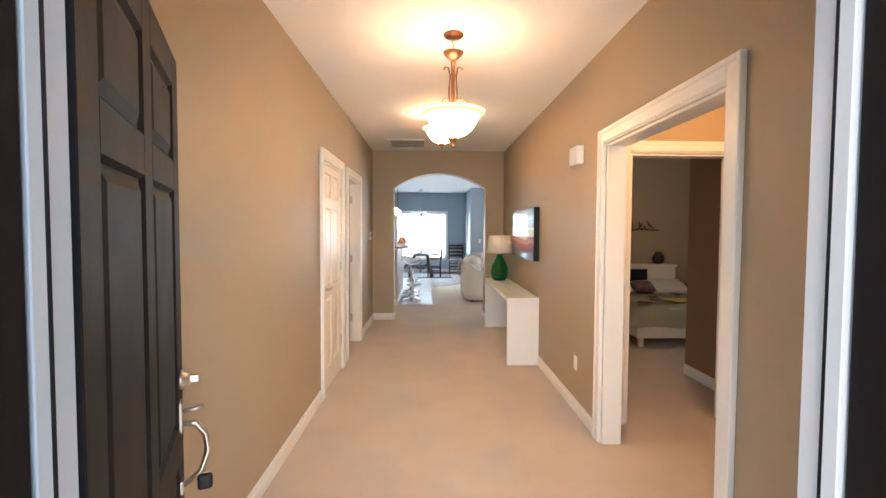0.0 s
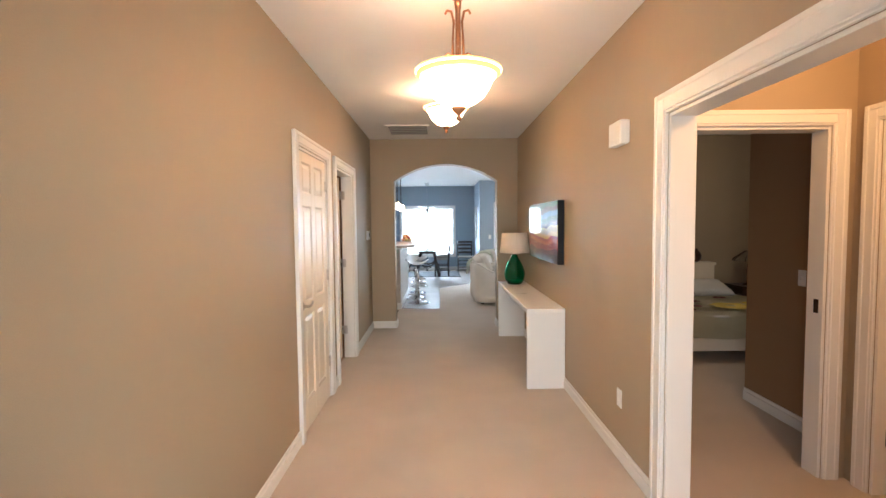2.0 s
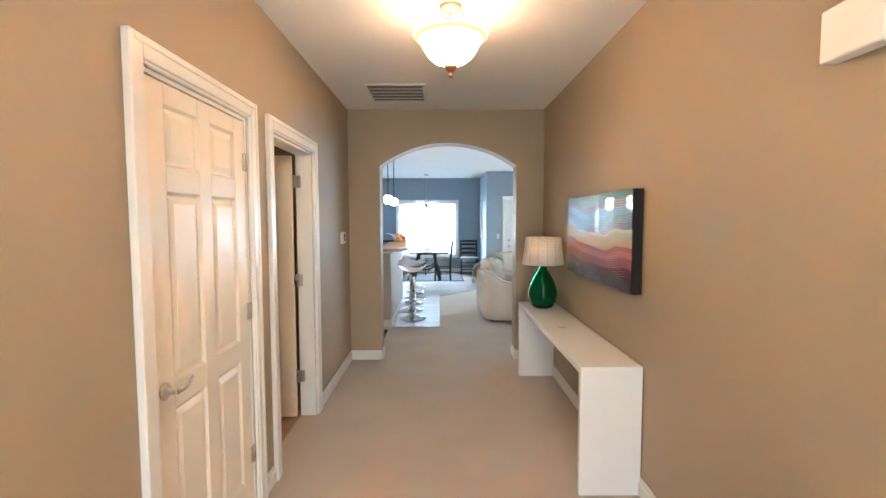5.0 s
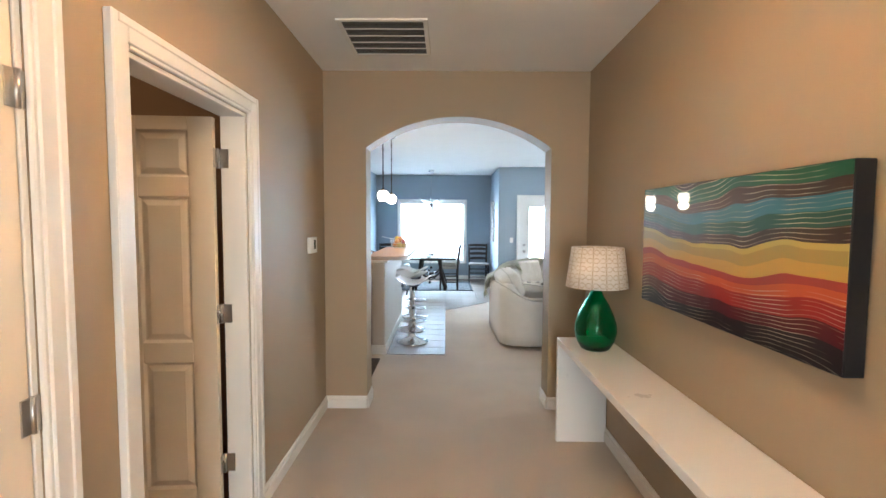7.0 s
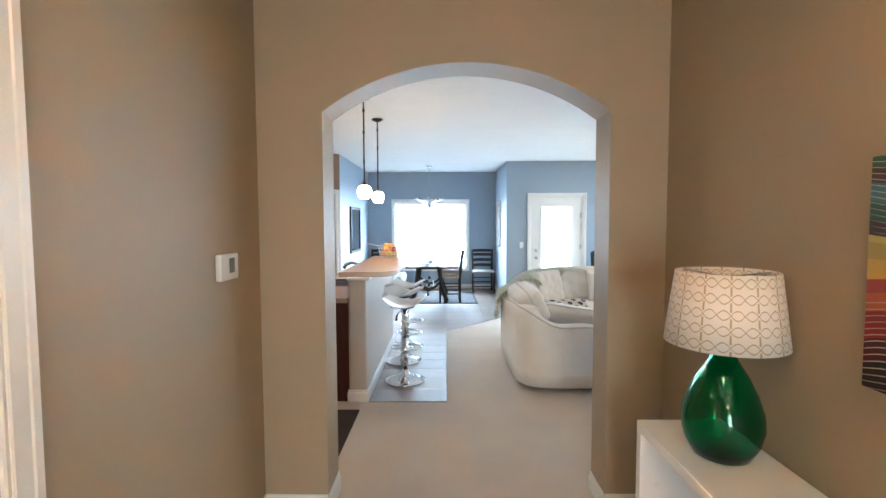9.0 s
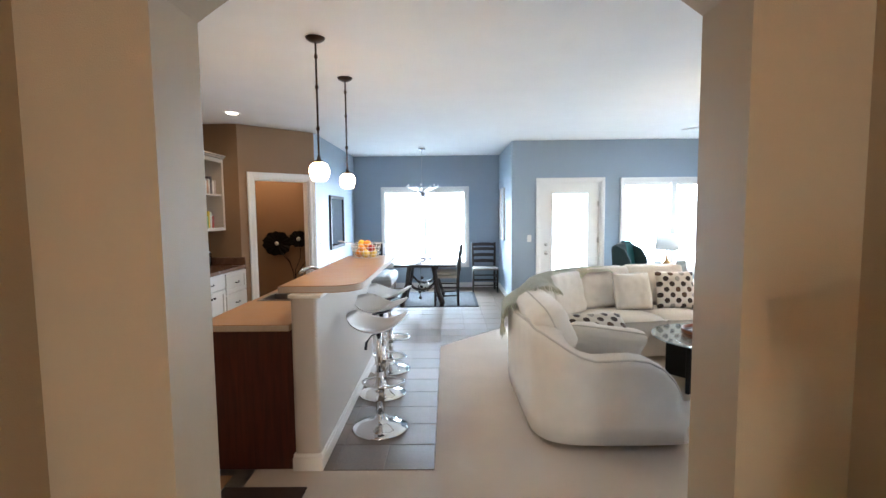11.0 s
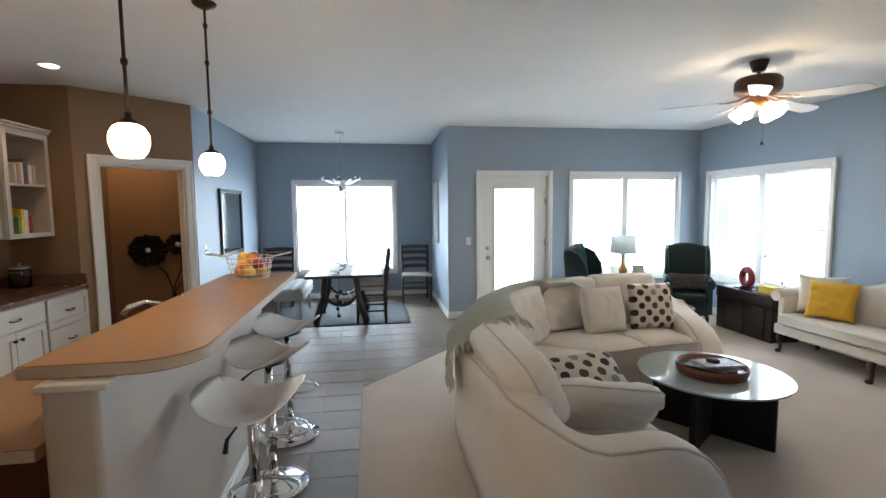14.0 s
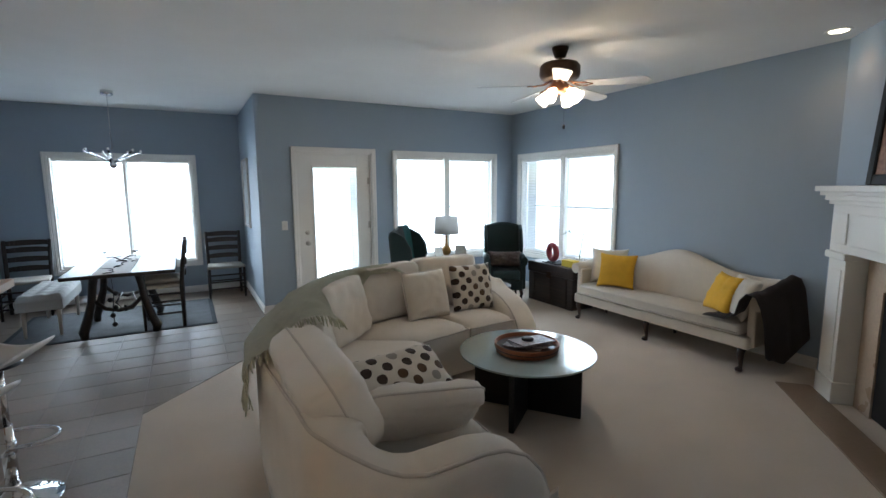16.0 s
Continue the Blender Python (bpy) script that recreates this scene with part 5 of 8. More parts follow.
for _r, _z in ((0.115, 0.004), (0.123, 0.035), (0.131, 0.07), (0.139, 0.105), (0.147, 0.14)):
    tube(bm, ring(_r, _z), 0.0028, 6, closed=True)
for _k in range(20):
    _a = 2 * math.pi * _k / 20
    tube(bm, [(0.0, 0.0, 0.004), (0.115 * math.cos(_a), 0.115 * math.sin(_a), 0.004), (0.147 * math.cos(_a), 0.147 * math.sin(_a), 0.14)], 0.002, 5)
part("wire_body", bm, PLASTIC, d)
for _s in (-1, 1):
    bm = bmesh.new()
    tube(bm, [(_s * 0.14, -0.05, 0.14), (_s * 0.26, -0.055, 0.165), (_s * 0.27, 0.0, 0.167), (_s * 0.26, 0.055, 0.165), (_s * 0.14, 0.05, 0.14)], 0.003, 6)
    for _k in (-0.025, 0.0, 0.025):
        tube(bm, [(_s * 0.145, _k, 0.14), (_s * 0.265, _k, 0.166)], 0.002, 5)
    part("handle", bm, PLASTIC, d)
random.seed(2)
_fr = (((0.72, 0.50, 0.06), "lemon"), ((0.80, 0.30, 0.03), "orange"), ((0.40, 0.03, 0.02), "apple"))
_fm = [mat("fruit_skin", c, 0.4, vary=0.12, scale=30, fine=200, bump=0.03) for c, _ in _fr]
for _k in range(13):
    _i = (0, 1, 0, 2, 1, 2, 0, 1, 2, 0, 1, 2, 0)[_k]
    _a = _k * 2.4
    _rad = 0.065 if _k < 8 else 0.04
    _z = 0.045 if _k < 5 else 0.095 if _k < 10 else 0.130
    f = tagged(new(_fr[_i][1]), {"lemon": "ripe yellow lemon in the wire basket", "orange": "ripe orange in the wire basket", "apple": "dark red apple in the wire basket"}[_fr[_i][1]], "fruit")
    f.matrix_basis = Matrix.Translation((-0.56 + _rad * math.cos(_a), 10.80 + _rad * math.sin(_a), 1.1275 + _z))
    bm = bmesh.new()
    _s = 0.040
    _pr = [(0.0, -_s * 1.0)] + [(_s * math.cos(q) * (1 + 0.05 * math.sin(3 * q)), _s * math.sin(q) * (1.25 if _i == 0 else 0.92)) for q in [radians(-80 + 16 * j) for j in range(11)]] + [(0.0, _s * (1.25 if _i == 0 else 0.86))]
    lathe(bm, _pr, 14, Matrix.Rotation(_a, 4, "X"))
    part("skin", bm, _fm[_i], f)


# bar stools
def bar_stool():
    d = thing("bar_stool", "white moulded bar stool on a chrome gas-lift pedestal", "bar stool", group="bar stools at the peninsula")
    bm = bmesh.new()
    lathe(bm, [(0.0, 0.0), (0.200, 0.0), (0.203, 0.005), (0.195, 0.014), (0.14, 0.030), (0.08, 0.048), (0.045, 0.068), (0.032, 0.095), (0.030, 0.11)], 40)
    part("base", bm, CHROME, d, "domed chrome base")
    bm = bmesh.new()
    tube(bm, [(0, 0, 0.09), (0, 0, 0.42)], 0.029, 20)
    tube(bm, [(0, 0, 0.42), (0, 0, 0.72)], 0.021, 20)
    part("column", bm, CHROME, d)
    bm = bmesh.new()
    tube(bm, [(0.11 + 0.115 * math.cos(a) * 0.95, 0.155 * math.sin(a), 0.30) for a in [i * 2 * math.pi / 28 for i in range(28)]], 0.010, 8, closed=True)
    tube(bm, [(0.0, 0, 0.27), (0.0, 0, 0.34)], 0.034, 18)
    part("footrest", bm, CHROME, d)
    bm = bmesh.new()
    tube(bm, [(0, 0, 0.705), (-0.08, 0.03, 0.70), (-0.14, 0.05, 0.67), (-0.15, 0.055, 0.62)], 0.006, 8, [0.006, 0.005, 0.008, 0.011])
    part("lift_lever", bm, BLACK, d)
    bm = bmesh.new()
    nx, ny, t = 18, 14, 0.012
    top, low = [], []
    for j in range(ny + 1):
        r1, r2 = [], []
        for i in range(nx + 1):
            u, v = 2 * i / nx - 1, 2 * j / ny - 1
            k = max(1, (abs(u) ** 2.5 + abs(v) ** 2.5) ** (1 / 2.5))
            u2, v2 = u / k, v / k
            rim = max(abs(u2), abs(v2))
            x, y = u2 * (0.178 + 0.05 * v2 * v2), v2 * 0.215
            z = 0.740 + 0.108 * abs(v2) ** 2.2 + 0.012 * u2 * u2 + 0.024 * max(0.0, u2) ** 2
            r1.append(bm.verts.new((x, y, z)))
            r2.append(bm.verts.new((x * 0.985, y * 0.985, z - t)))
        top.append(r1)
        low.append(r2)
    for j in range(ny):
        for i in range(nx):
            for g, fl in ((top, 0), (low, 1)):
                q = (g[j][i], g[j][i + 1], g[j + 1][i + 1], g[j + 1][i])
                bm.faces.new(q[::-1] if fl else q).smooth = True
    loop = [(0, i) for i in range(nx)] + [(j, nx) for j in range(ny)] + [(ny, i) for i in range(nx, 0, -1)] + [(j, 0) for j in range(ny, 0, -1)]
    for (a, b), (c, e) in zip(loop, loop[1:] + loop[:1]):
        bm.faces.new((top[a][b], low[a][b], low[c][e], top[c][e])).smooth = True
    part("seat", bm, SEAT, d, "glossy white saddle-shaped seat")
    bm = bmesh.new()
    lathe(bm, [(0.02, 0.70), (0.09, 0.725), (0.10, 0.733), (0.0, 0.736)], 20)
    part("seat_plate", bm, BLACK, d)
    return d


stool = bar_stool()
for _k, (_x, _y, _a) in enumerate(((-0.262, 9.54, 84), (-0.335, 10.19, 60), (-0.345, 10.81, 70))):
    if _k == 0:
        stool.matrix_basis = pose(_x, _y, 0.004, 0, 0, _a)
    else:
        copy_thing(stool, pose(_x, _y, 0.004, 0, 0, _a))

# pendants over the bar
GLOBE = translucent("frosted_globe_glass", (0.95, 0.88, 0.78), 0.4, (1.0, 0.80, 0.56), 9.0)
for _x, _y in ((-0.625, 9.44), (-0.63, 10.36)):
    d = thing("pendant_lamp", "small frosted globe pendant on a dark bronze rod", "pendant lamp", Matrix.Translation((_x, _y, 0)), "pendants over the bar")
    bm = bmesh.new()
    lathe(bm, [(0.040, 1.782), (0.056, 1.80), (0.067, 1.835), (0.066, 1.865), (0.052, 1.892), (0.030, 1.906), (0.026, 1.906), (0.048, 1.889), (0.061, 1.864), (0.062, 1.836), (0.052, 1.803), (0.037, 1.787)], 28)
    part("globe", bm, GLOBE, d, "glowing frosted glass globe")
    bm = bmesh.new()
    lathe(bm, [(0.036, 1.902), (0.032, 1.915), (0.014, 1.925), (0.012, 1.945), (0.0, 1.946)], 18)
    part("cap", bm, BRONZE, d)
    bm = bmesh.new()
    tube(bm, [(0, 0, 1.94), (0, 0, 2.70)], 0.0065, 10)
    for _z in (2.13, 2.40, 2.60):
        lathe(bm, [(0.006, _z - 0.016), (0.012, _z - 0.008), (0.012, _z + 0.008), (0.006, _z + 0.016)], 12)
    part("rod", bm, BRONZE, d)
    bm = bmesh.new()
    lathe(bm, [(0.006, 2.688), (0.03, 2.692), (0.056, 2.706), (0.065, 2.7195)], 24)
    part("canopy", bm, BRONZE, d)

# recessed downlights
GLOW = mat("downlight_lens", (0.9, 0.9, 0.85), 0.4, emit=(1.0, 0.86, 0.62), strength=12.0)
for _x, _y in ((-2.17, 10.0), (-2.21, 11.68), (4.87, 9.62), (-2.1, 8.4)):
    d = thing("downlight", "lit round recessed downlight in the ceiling", "downlight", Matrix.Translation((_x, _y, CEIL)), "recessed downlights")
    bm = bmesh.new()
    lathe(bm, [(0.062, -0.001), (0.062, -0.004), (0.085, -0.006), (0.09, -0.001)], 32)
    part("trim_ring", bm, WHITE, d)
    bm = bmesh.new()
    lathe(bm, [(0.0, -0.0035), (0.061, -0.0035), (0.061, -0.001), (0.0, -0.001)], 28)
    part("lens", bm, GLOW, d)

# black flower wall art in the pantry
IRON = mat("black_iron", (0.010, 0.009, 0.009), 0.5, 0.4, vary=0.2)
d = thing("flower_wall_art", "black metal poppies with long stems on the brown wall", "wall art", Matrix.Translation((-2.30, 13.935, 0.68)))
for _cx, _cz, _rr, _sd in ((-0.27, 0.40, 0.25, 1), (0.09, 0.47, 0.17, 2)):
    random.seed(_sd)
    bm = bmesh.new()
    for _k in range(5):
        _a = 2 * math.pi * _k / 5 + _sd
        _v = [bm.verts.new((_cx, -0.02, _cz))]
        for _j in range(9):
            _b = _a + (_j - 4) * 0.22
            _q = _rr * (0.94 + 0.06 * math.sin(_j * 1.9 + _k)) * (0.86 if _j in (0, 8) else 1)
            _v.append(bm.verts.new((_cx + _q * math.cos(_b), -0.030 - 0.02 * (_j % 2), _cz + _q * 0.85 * math.sin(_b))))
        for _j in range(1, 9):
            bm.faces.new((_v[0], _v[_j], _v[_j + 1]))
    bmesh.ops.solidify(bm, geom=bm.faces, thickness=0.003)
    f = part("flower", bm, IRON, d)
    bm = bmesh.new()
    lathe(bm, [(0.0, -0.014), (0.03, -0.01), (0.034, 0.0), (0.0, 0.014)], 14, Matrix.Translation((_cx, -0.05, _cz)) @ Matrix.Rotation(radians(90), 4, "X"))
    part("stamen", bm, SILVER, f)
bm = bmesh.new()
tube(bm, [(-0.20, -0.015, 0.22), (-0.08, -0.015, 0.10), (-0.02, -0.015, -0.1), (-0.01, -0.015, -0.35)], 0.007)
tube(bm, [(0.11, -0.015, 0.32), (0.10, -0.015, 0.15), (0.01, -0.015, -0.05), (0.0, -0.015, -0.35)], 0.007)
tube(bm, [(0.22, -0.015, 0.12), (0.13, -0.015, 0.02), (0.02, -0.015, -0.12), (0.01, -0.015, -0.35)], 0.006)
part("stems", bm, IRON, d)

# dark floor mat beside the arch
d = thing("floor_mat", "dark brown floor mat at the kitchen entrance", "mat", Matrix.Translation((0, 0, 0.001)))
part("pile", bm_box(-1.05, 7.72, 0, -0.575, 8.80, 0.010, 0.003), mat("dark_brown_mat", (0.035, 0.018, 0.012), 0.9, vary=0.2, fine=300, bump=0.1), d)

# ---- tiled floor ----
TS = 0.308
bed = structure("floor_kitchen", bm_box(KW, 8.93, 0.0005, -1.20, KN, 0.004), VINYL, "warm brown kitchen vinyl floor", "floor")
structure("floor_kitchen_entry", bm_box(KW, ARCH_B, 0.0005, -1.06, 8.928, 0.0035), VINYL, "warm brown kitchen vinyl floor", "floor")
structure("floor_pantry", bm_box(KW, KN + 0.121, -0.05, NOOK_W - 0.121, 13.95, 0.002), VINYL, "brown pantry floor", "floor")
EDGE = [(-0.71, 8.98), (0.145, 8.98), (0.145, 11.61), (2.42, PATIO), (JOG, PATIO), (JOG, NOOK), (NOOK_W, NOOK), (NOOK_W, 13.02), (-2.44, KN), (-1.205, KN), (-1.205, 10.98), (-0.71, 10.98)]
bm = bmesh.new()
slab(bm, EDGE, -0.05, 0.0012)
tiled = structure("floor_tiled", bm, GROUT, "beige ceramic tile floor with grey joints", "floor")


def inside(x, y):
    hit, n = False, len(EDGE)
    for i in range(n):
        (xa, ya), (xb, yb) = EDGE[i], EDGE[(i + 1) % n]
        if (ya > y) != (yb > y) and x < (xb - xa) * (y - ya) / (yb - ya) + xa:
            hit = not hit
    return hit


def tile_mesh(w, h):
    bm = bmesh.new()
    box(bm, -w / 2, -h / 2, 0, w / 2, h / 2, 0.0035, 0.0014)
    return mesh_of("tile", bm, TILE)


def cut_tile(x0, y0, x1, y1):
    """A tile cut to the room's edge."""
    poly = [(x0, y0), (x1, y0), (x1, y1), (x0, y1)]
    n = len(EDGE)
    for a in ((0.145, 11.61, 2.42, PATIO), (-2.44, KN, NOOK_W, 13.02)):
        nx, ny = -(a[3] - a[1]), a[2] - a[0]
        if a[0] < -1:
            nx, ny = -nx, -ny
        out = []
        for i in range(len(poly)):
            p, q = poly[i], poly[(i + 1) % len(poly)]
            dp, dq = (p[0] - a[0]) * nx + (p[1] - a[1]) * ny, (q[0] - a[0]) * nx + (q[1] - a[1]) * ny
            near = x0 > 0.13 if a[0] > 0 else x0 < NOOK_W + 0.3
            if not near:
                dp = dq = 1
            if dp >= 0:
                out.append(p)
            if dp * dq < 0:
                k = dp / (dp - dq)
                out.append((p[0] + (q[0] - p[0]) * k, p[1] + (q[1] - p[1]) * k))
        poly = out
        if len(poly) < 3:
            return None
    return poly


GAP = 0.006
_full = tile_mesh(TS - GAP, TS - GAP)
_ix0 = 0.145 - 12 * TS
for _i in range(24):
    for _j in range(24):
        _x0, _y0 = _ix0 + _i * TS + GAP / 2, 8.98 + _j * TS + GAP / 2
        _x1, _y1 = _x0 + TS - GAP, _y0 + TS - GAP
        _in = [inside(x, y) for x, y in ((_x0, _y0), (_x1, _y0), (_x1, _y1), (_x0, _y1))]
        if all(_in):
            o = new("tile", _full)
            o.parent, o.location = tiled, ((_x0 + _x1) / 2, (_y0 + _y1) / 2, 0.0005)
        elif any(_in) or inside((_x0 + _x1) / 2, (_y0 + _y1) / 2):
            _a, _b = max(_x0, NOOK_W), min(_x1, JOG if _y0 > PATIO - 0.1 else 2.4)
            _c, _e = max(_y0, 8.98), min(_y1, NOOK)
            if _y0 < 10.98:
                _a = max(_a, -0.705 if _y1 < 11.0 else _a)
            if _b - _a < 0.02 or _e - _c < 0.02:
                continue
            _p = cut_tile(_a, _c, _b, _e)
            if _p:
                bm = bmesh.new()
                slab(bm, _p, 0.0, 0.0035)
                o = new("tile", mesh_of("tile", bm, TILE))
                o.parent, o.location = tiled, (0, 0, 0.0005)

# ---- living room ----
UPH = mat("cream_chenille", (0.80, 0.735, 0.655), 0.9, vary=0.07, scale=7, fine=350, bump=0.07, spec=0.15, sheen=0.3)
PIPING = mat("cream_piping", (0.64, 0.58, 0.52), 0.85, vary=0.06, fine=300, bump=0.05)
SAGE = mat("sage_knit_throw", (0.54, 0.52, 0.38), 0.95, vary=0.16, scale=18, fine=220, bump=0.18, sheen=0.3)
IVORY = mat("ivory_damask", (0.64, 0.58, 0.50), 0.8, vary=0.06, scale=12, fine=300, bump=0.04)
TEAL = mat("dark_green_velvet", (0.003, 0.020, 0.022), 0.7, vary=0.15, scale=8, fine=260, bump=0.04, sheen=0.08)
YELLOW = mat("mustard_cotton", (0.70, 0.40, 0.03), 0.85, vary=0.10, scale=12, fine=300, bump=0.05)
MAHOGANY = wood("dark_mahogany", (0.022, 0.009, 0.006), (0.05, 0.02, 0.012), 0.3)
FUR = mat("dark_brown_plush", (0.022, 0.011, 0.008), 0.95, vary=0.3, scale=20, fine=180, bump=0.2, sheen=0.2)


def dotted(name, base, dots, size):
    """Cloth printed with rows of large spots in several colours."""
    m = bpy.data.materials.new(name)
    m.use_nodes = True
    n, l = m.node_tree.nodes, m.node_tree.links
    b = n["Principled BSDF"]
    b.inputs["Roughness"].default_value, b.inputs["Sheen Weight"].default_value = 0.85, 0.2
    tc, mp, vo = n.new("ShaderNodeTexCoord"), n.new("ShaderNodeMapping"), n.new("ShaderNodeTexVoronoi")
    mp.inputs["Scale"].default_value = (1 / size, 1 / size, 0)
    mp.inputs["Rotation"].default_value = (0, 0, radians(45))
    vo.inputs["Randomness"].default_value, vo.inputs["Scale"].default_value = 0.0, 1.0
    l.new(tc.outputs["Object"], mp.inputs[0])
    l.new(mp.outputs[0], vo.inputs["Vector"])
    lt = n.new("ShaderNodeMath")
    lt.operation = "LESS_THAN"
    lt.inputs[1].default_value = 0.33
    l.new(vo.outputs["Distance"], lt.inputs[0])
    wn, cr, mx = n.new("ShaderNodeTexWhiteNoise"), n.new("ShaderNodeValToRGB"), n.new("ShaderNodeMix")
    l.new(vo.outputs["Position"], wn.inputs["Vector"])
    cr.color_ramp.interpolation = "CONSTANT"
    e = cr.color_ramp.elements
    e[0].position, e[0].color = 0.0, (*dots[0], 1)
    e[1].position, e[1].color = 0.45, (*dots[1], 1)
    q = e.new(0.75)
    q.color = (*dots[2], 1)
    l.new(wn.outputs["Value"], cr.inputs[0])
    mx.data_type = "RGBA"
    mx.inputs[6].default_value = (*base, 1)
    l.new(lt.outputs[0], mx.inputs[0])
    l.new(cr.outputs[0], mx.inputs[7])
    l.new(mx.outputs[2], b.inputs["Base Color"])
    ns, bp = n.new("ShaderNodeTexNoise"), n.new("ShaderNodeBump")
    ns.inputs["Scale"].default_value = 300
    bp.inputs["Strength"].default_value, bp.inputs["Distance"].default_value = 0.3, 0.002
    l.new(tc.outputs["Object"], ns.inputs["Vector"])
    l.new(ns.outputs[0], bp.inputs["Height"])
    l.new(bp.outputs[0], b.inputs["Normal"])
    return m


DOTS = dotted("spotted_cotton", (0.66, 0.60, 0.52), ((0.035, 0.018, 0.012), (0.09, 0.045, 0.02), (0.30, 0.27, 0.24)), 0.085)


def stuffed(name, label, w, d, h, material, m, parent=None, piping=None, seed=0, puff=0.35, pinch=0.10, corner=0.0):
    """A cushion, as a thing of its own or as a part; w and d across, h thick."""
    bm = bmesh.new()
    rim = cushion(bm, w, d, h, puff, 18, 18, pinch, seed=seed, wrinkle=0.014, corner=corner)
    if parent is None:
        t = thing(name, label, "pillow", m)
        o = part("cover", bm, material, t)
    else:
        t = o = part(name, bm, material, parent, label, m)
    if piping:
        bm = bmesh.new()
        tube(bm, [tuple(p) for p in rim], 0.006, 6, closed=True)
        part("piping", bm, piping, o)
    return t


def path_points(pts, n):
    """Evenly spaced points and headings along a smooth line through pts."""
    P = [Vector((*p, 0)) for p in pts]
    fine = []
    for i in range(len(P) - 1):
        a, b, c, e = P[max(i - 1, 0)], P[i], P[i + 1], P[min(i + 2, len(P) - 1)]
        for k in range(20):
            t = k / 20
            fine.append(0.5 * ((2 * b) + (c - a) * t + (2 * a - 5 * b + 4 * c - e) * t * t + (3 * b - a - 3 * c + e) * t ** 3))
    fine.append(P[-1])
    cum = [0]
    for a, b in zip(fine, fine[1:]):
        cum.append(cum[-1] + (b - a).length)
    out = []
    for i in range(n + 1):
        s = cum[-1] * i / n
        j = max(k for k in range(len(cum)) if cum[k] <= s + 1e-9)
        j = min(j, len(fine) - 2)
        t = (s - cum[j]) / max(cum[j + 1] - cum[j], 1e-9)
        p = fine[j].lerp(fine[j + 1], t)
        h = (fine[j + 1] - fine[j]).normalized()
        out.append((p, Vector((h.y, -h.x, 0))))   # point and the normal to the right of travel
    return out


def sweep(bm, line, section, smooth=True):
    """Sweep a closed (offset, height) section along (point, right normal) pairs; section may be a function of i."""
    rings = []
    for i, (p, nr) in enumerate(line):
        sec = section(i / (len(line) - 1)) if callable(section) else section
        rings.append([bm.verts.new((p.x + nr.x * o, p.y + nr.y * o, z)) for o, z in sec])
    n = len(rings[0])
    for a, b in zip(rings, rings[1:]):
        for k in range(n):
            bm.faces.new((a[k], a[(k + 1) % n], b[(k + 1) % n], b[k])).smooth = smooth
    bm.faces.new(rings[0][::-1])
    bm.faces.new(rings[-1])


# sectional sofa: the line of its outer back, from the hall end round the corner
OUT = [(0.80, 9.42), (0.79, 9.9), (0.79, 10.45), (0.86, 10.85), (1.10, 11.35), (1.50, 11.72), (2.0, 11.88), (2.6, 11.93), (3.08, 11.95)]
sofa = thing("sectional_sofa", "large cream upholstered corner sofa with loose back cushions", "sofa")
line = path_points(OUT, 48)
# the arm by the hall runs round a soft corner into the back as one shell
SHELL = [(1.80, 9.20), (1.76, 9.18), (1.6, 9.165), (1.3, 9.16), (1.08, 9.17), (0.96, 9.195), (0.87, 9.255), (0.815, 9.36), (0.80, 9.50)] + OUT[1:]
shell = path_points(SHELL, 280)
SWOOP = ((0.78, 0.765), (0.84, 0.760), (0.92, 0.72), (1.0, 0.672), (1.09, 0.625), (1.18, 0.602), (1.30, 0.606), (1.42, 0.610), (1.52, 0.595), (1.62, 0.545), (1.70, 0.455), (1.745, 0.36), (1.775, 0.25), (1.792, 0.15), (1.802, 0.05))


def shell_top(p):
    if p.y < 9.5:
        for (a, za), (b, zb) in zip(SWOOP, SWOOP[1:]):
            if a <= p.x <= b:
                return za + (zb - za) * (p.x - a) / (b - a)
    return 0.765 - 0.055 * min(1.0, max(0.0, (p.y - 9.6) / 0.6))


def sofa_back(t):
    p = shell[round(t * 280)][0]
    top = shell_top(p)
    b = 0.012 * math.sin(min(1.0, max(0.0, (p.x - 0.8) / 1.0)) * math.pi) if p.y < 9.3 else 0.0
    return [(o, max(0.05, z)) for o, z in ((0.004, 0.05), (-b, 0.18), (-b, 0.34), (0.0, top - 0.11), (0.004, top - 0.05), (0.018, top - 0.018), (0.045, top), (0.10, top + 0.008), (0.16, top + 0.004), (0.205, top - 0.02), (0.235, top - 0.07), (0.245, min(0.25, top - 0.09)), (0.245, 0.05))]


bm = bmesh.new()
sweep(bm, shell, sofa_back)
part("back_frame", bm, UPH, sofa)
bm = bmesh.new()
tube(bm, [tuple(p + n * 0.026 + Vector((0, 0, max(0.05, shell_top(p) - 0.006)))) for p, n in shell], 0.0075, 6)
tube(bm, [tuple(p + n * 0.225 + Vector((0, 0, max(0.05, shell_top(p) - 0.045)))) for p, n in shell if p.y < 9.3 and p.x > 1.1], 0.006, 6)
part("piping", bm, PIPING, sofa)
bm = bmesh.new()
_in = path_points([(1.66, 9.50), (1.68, 10.2), (1.76, 10.62), (1.98, 10.90), (2.35, 11.03), (3.0, 11.08)], 20)
_o = [(p.x + n.x * 0.1, p.y + n.y * 0.1) for p, n in line] + [(p.x, p.y) for p, n in _in[::-1]]
slab(bm, _o, 0.045, 0.30, 0.02)
part("base", bm, UPH, sofa)


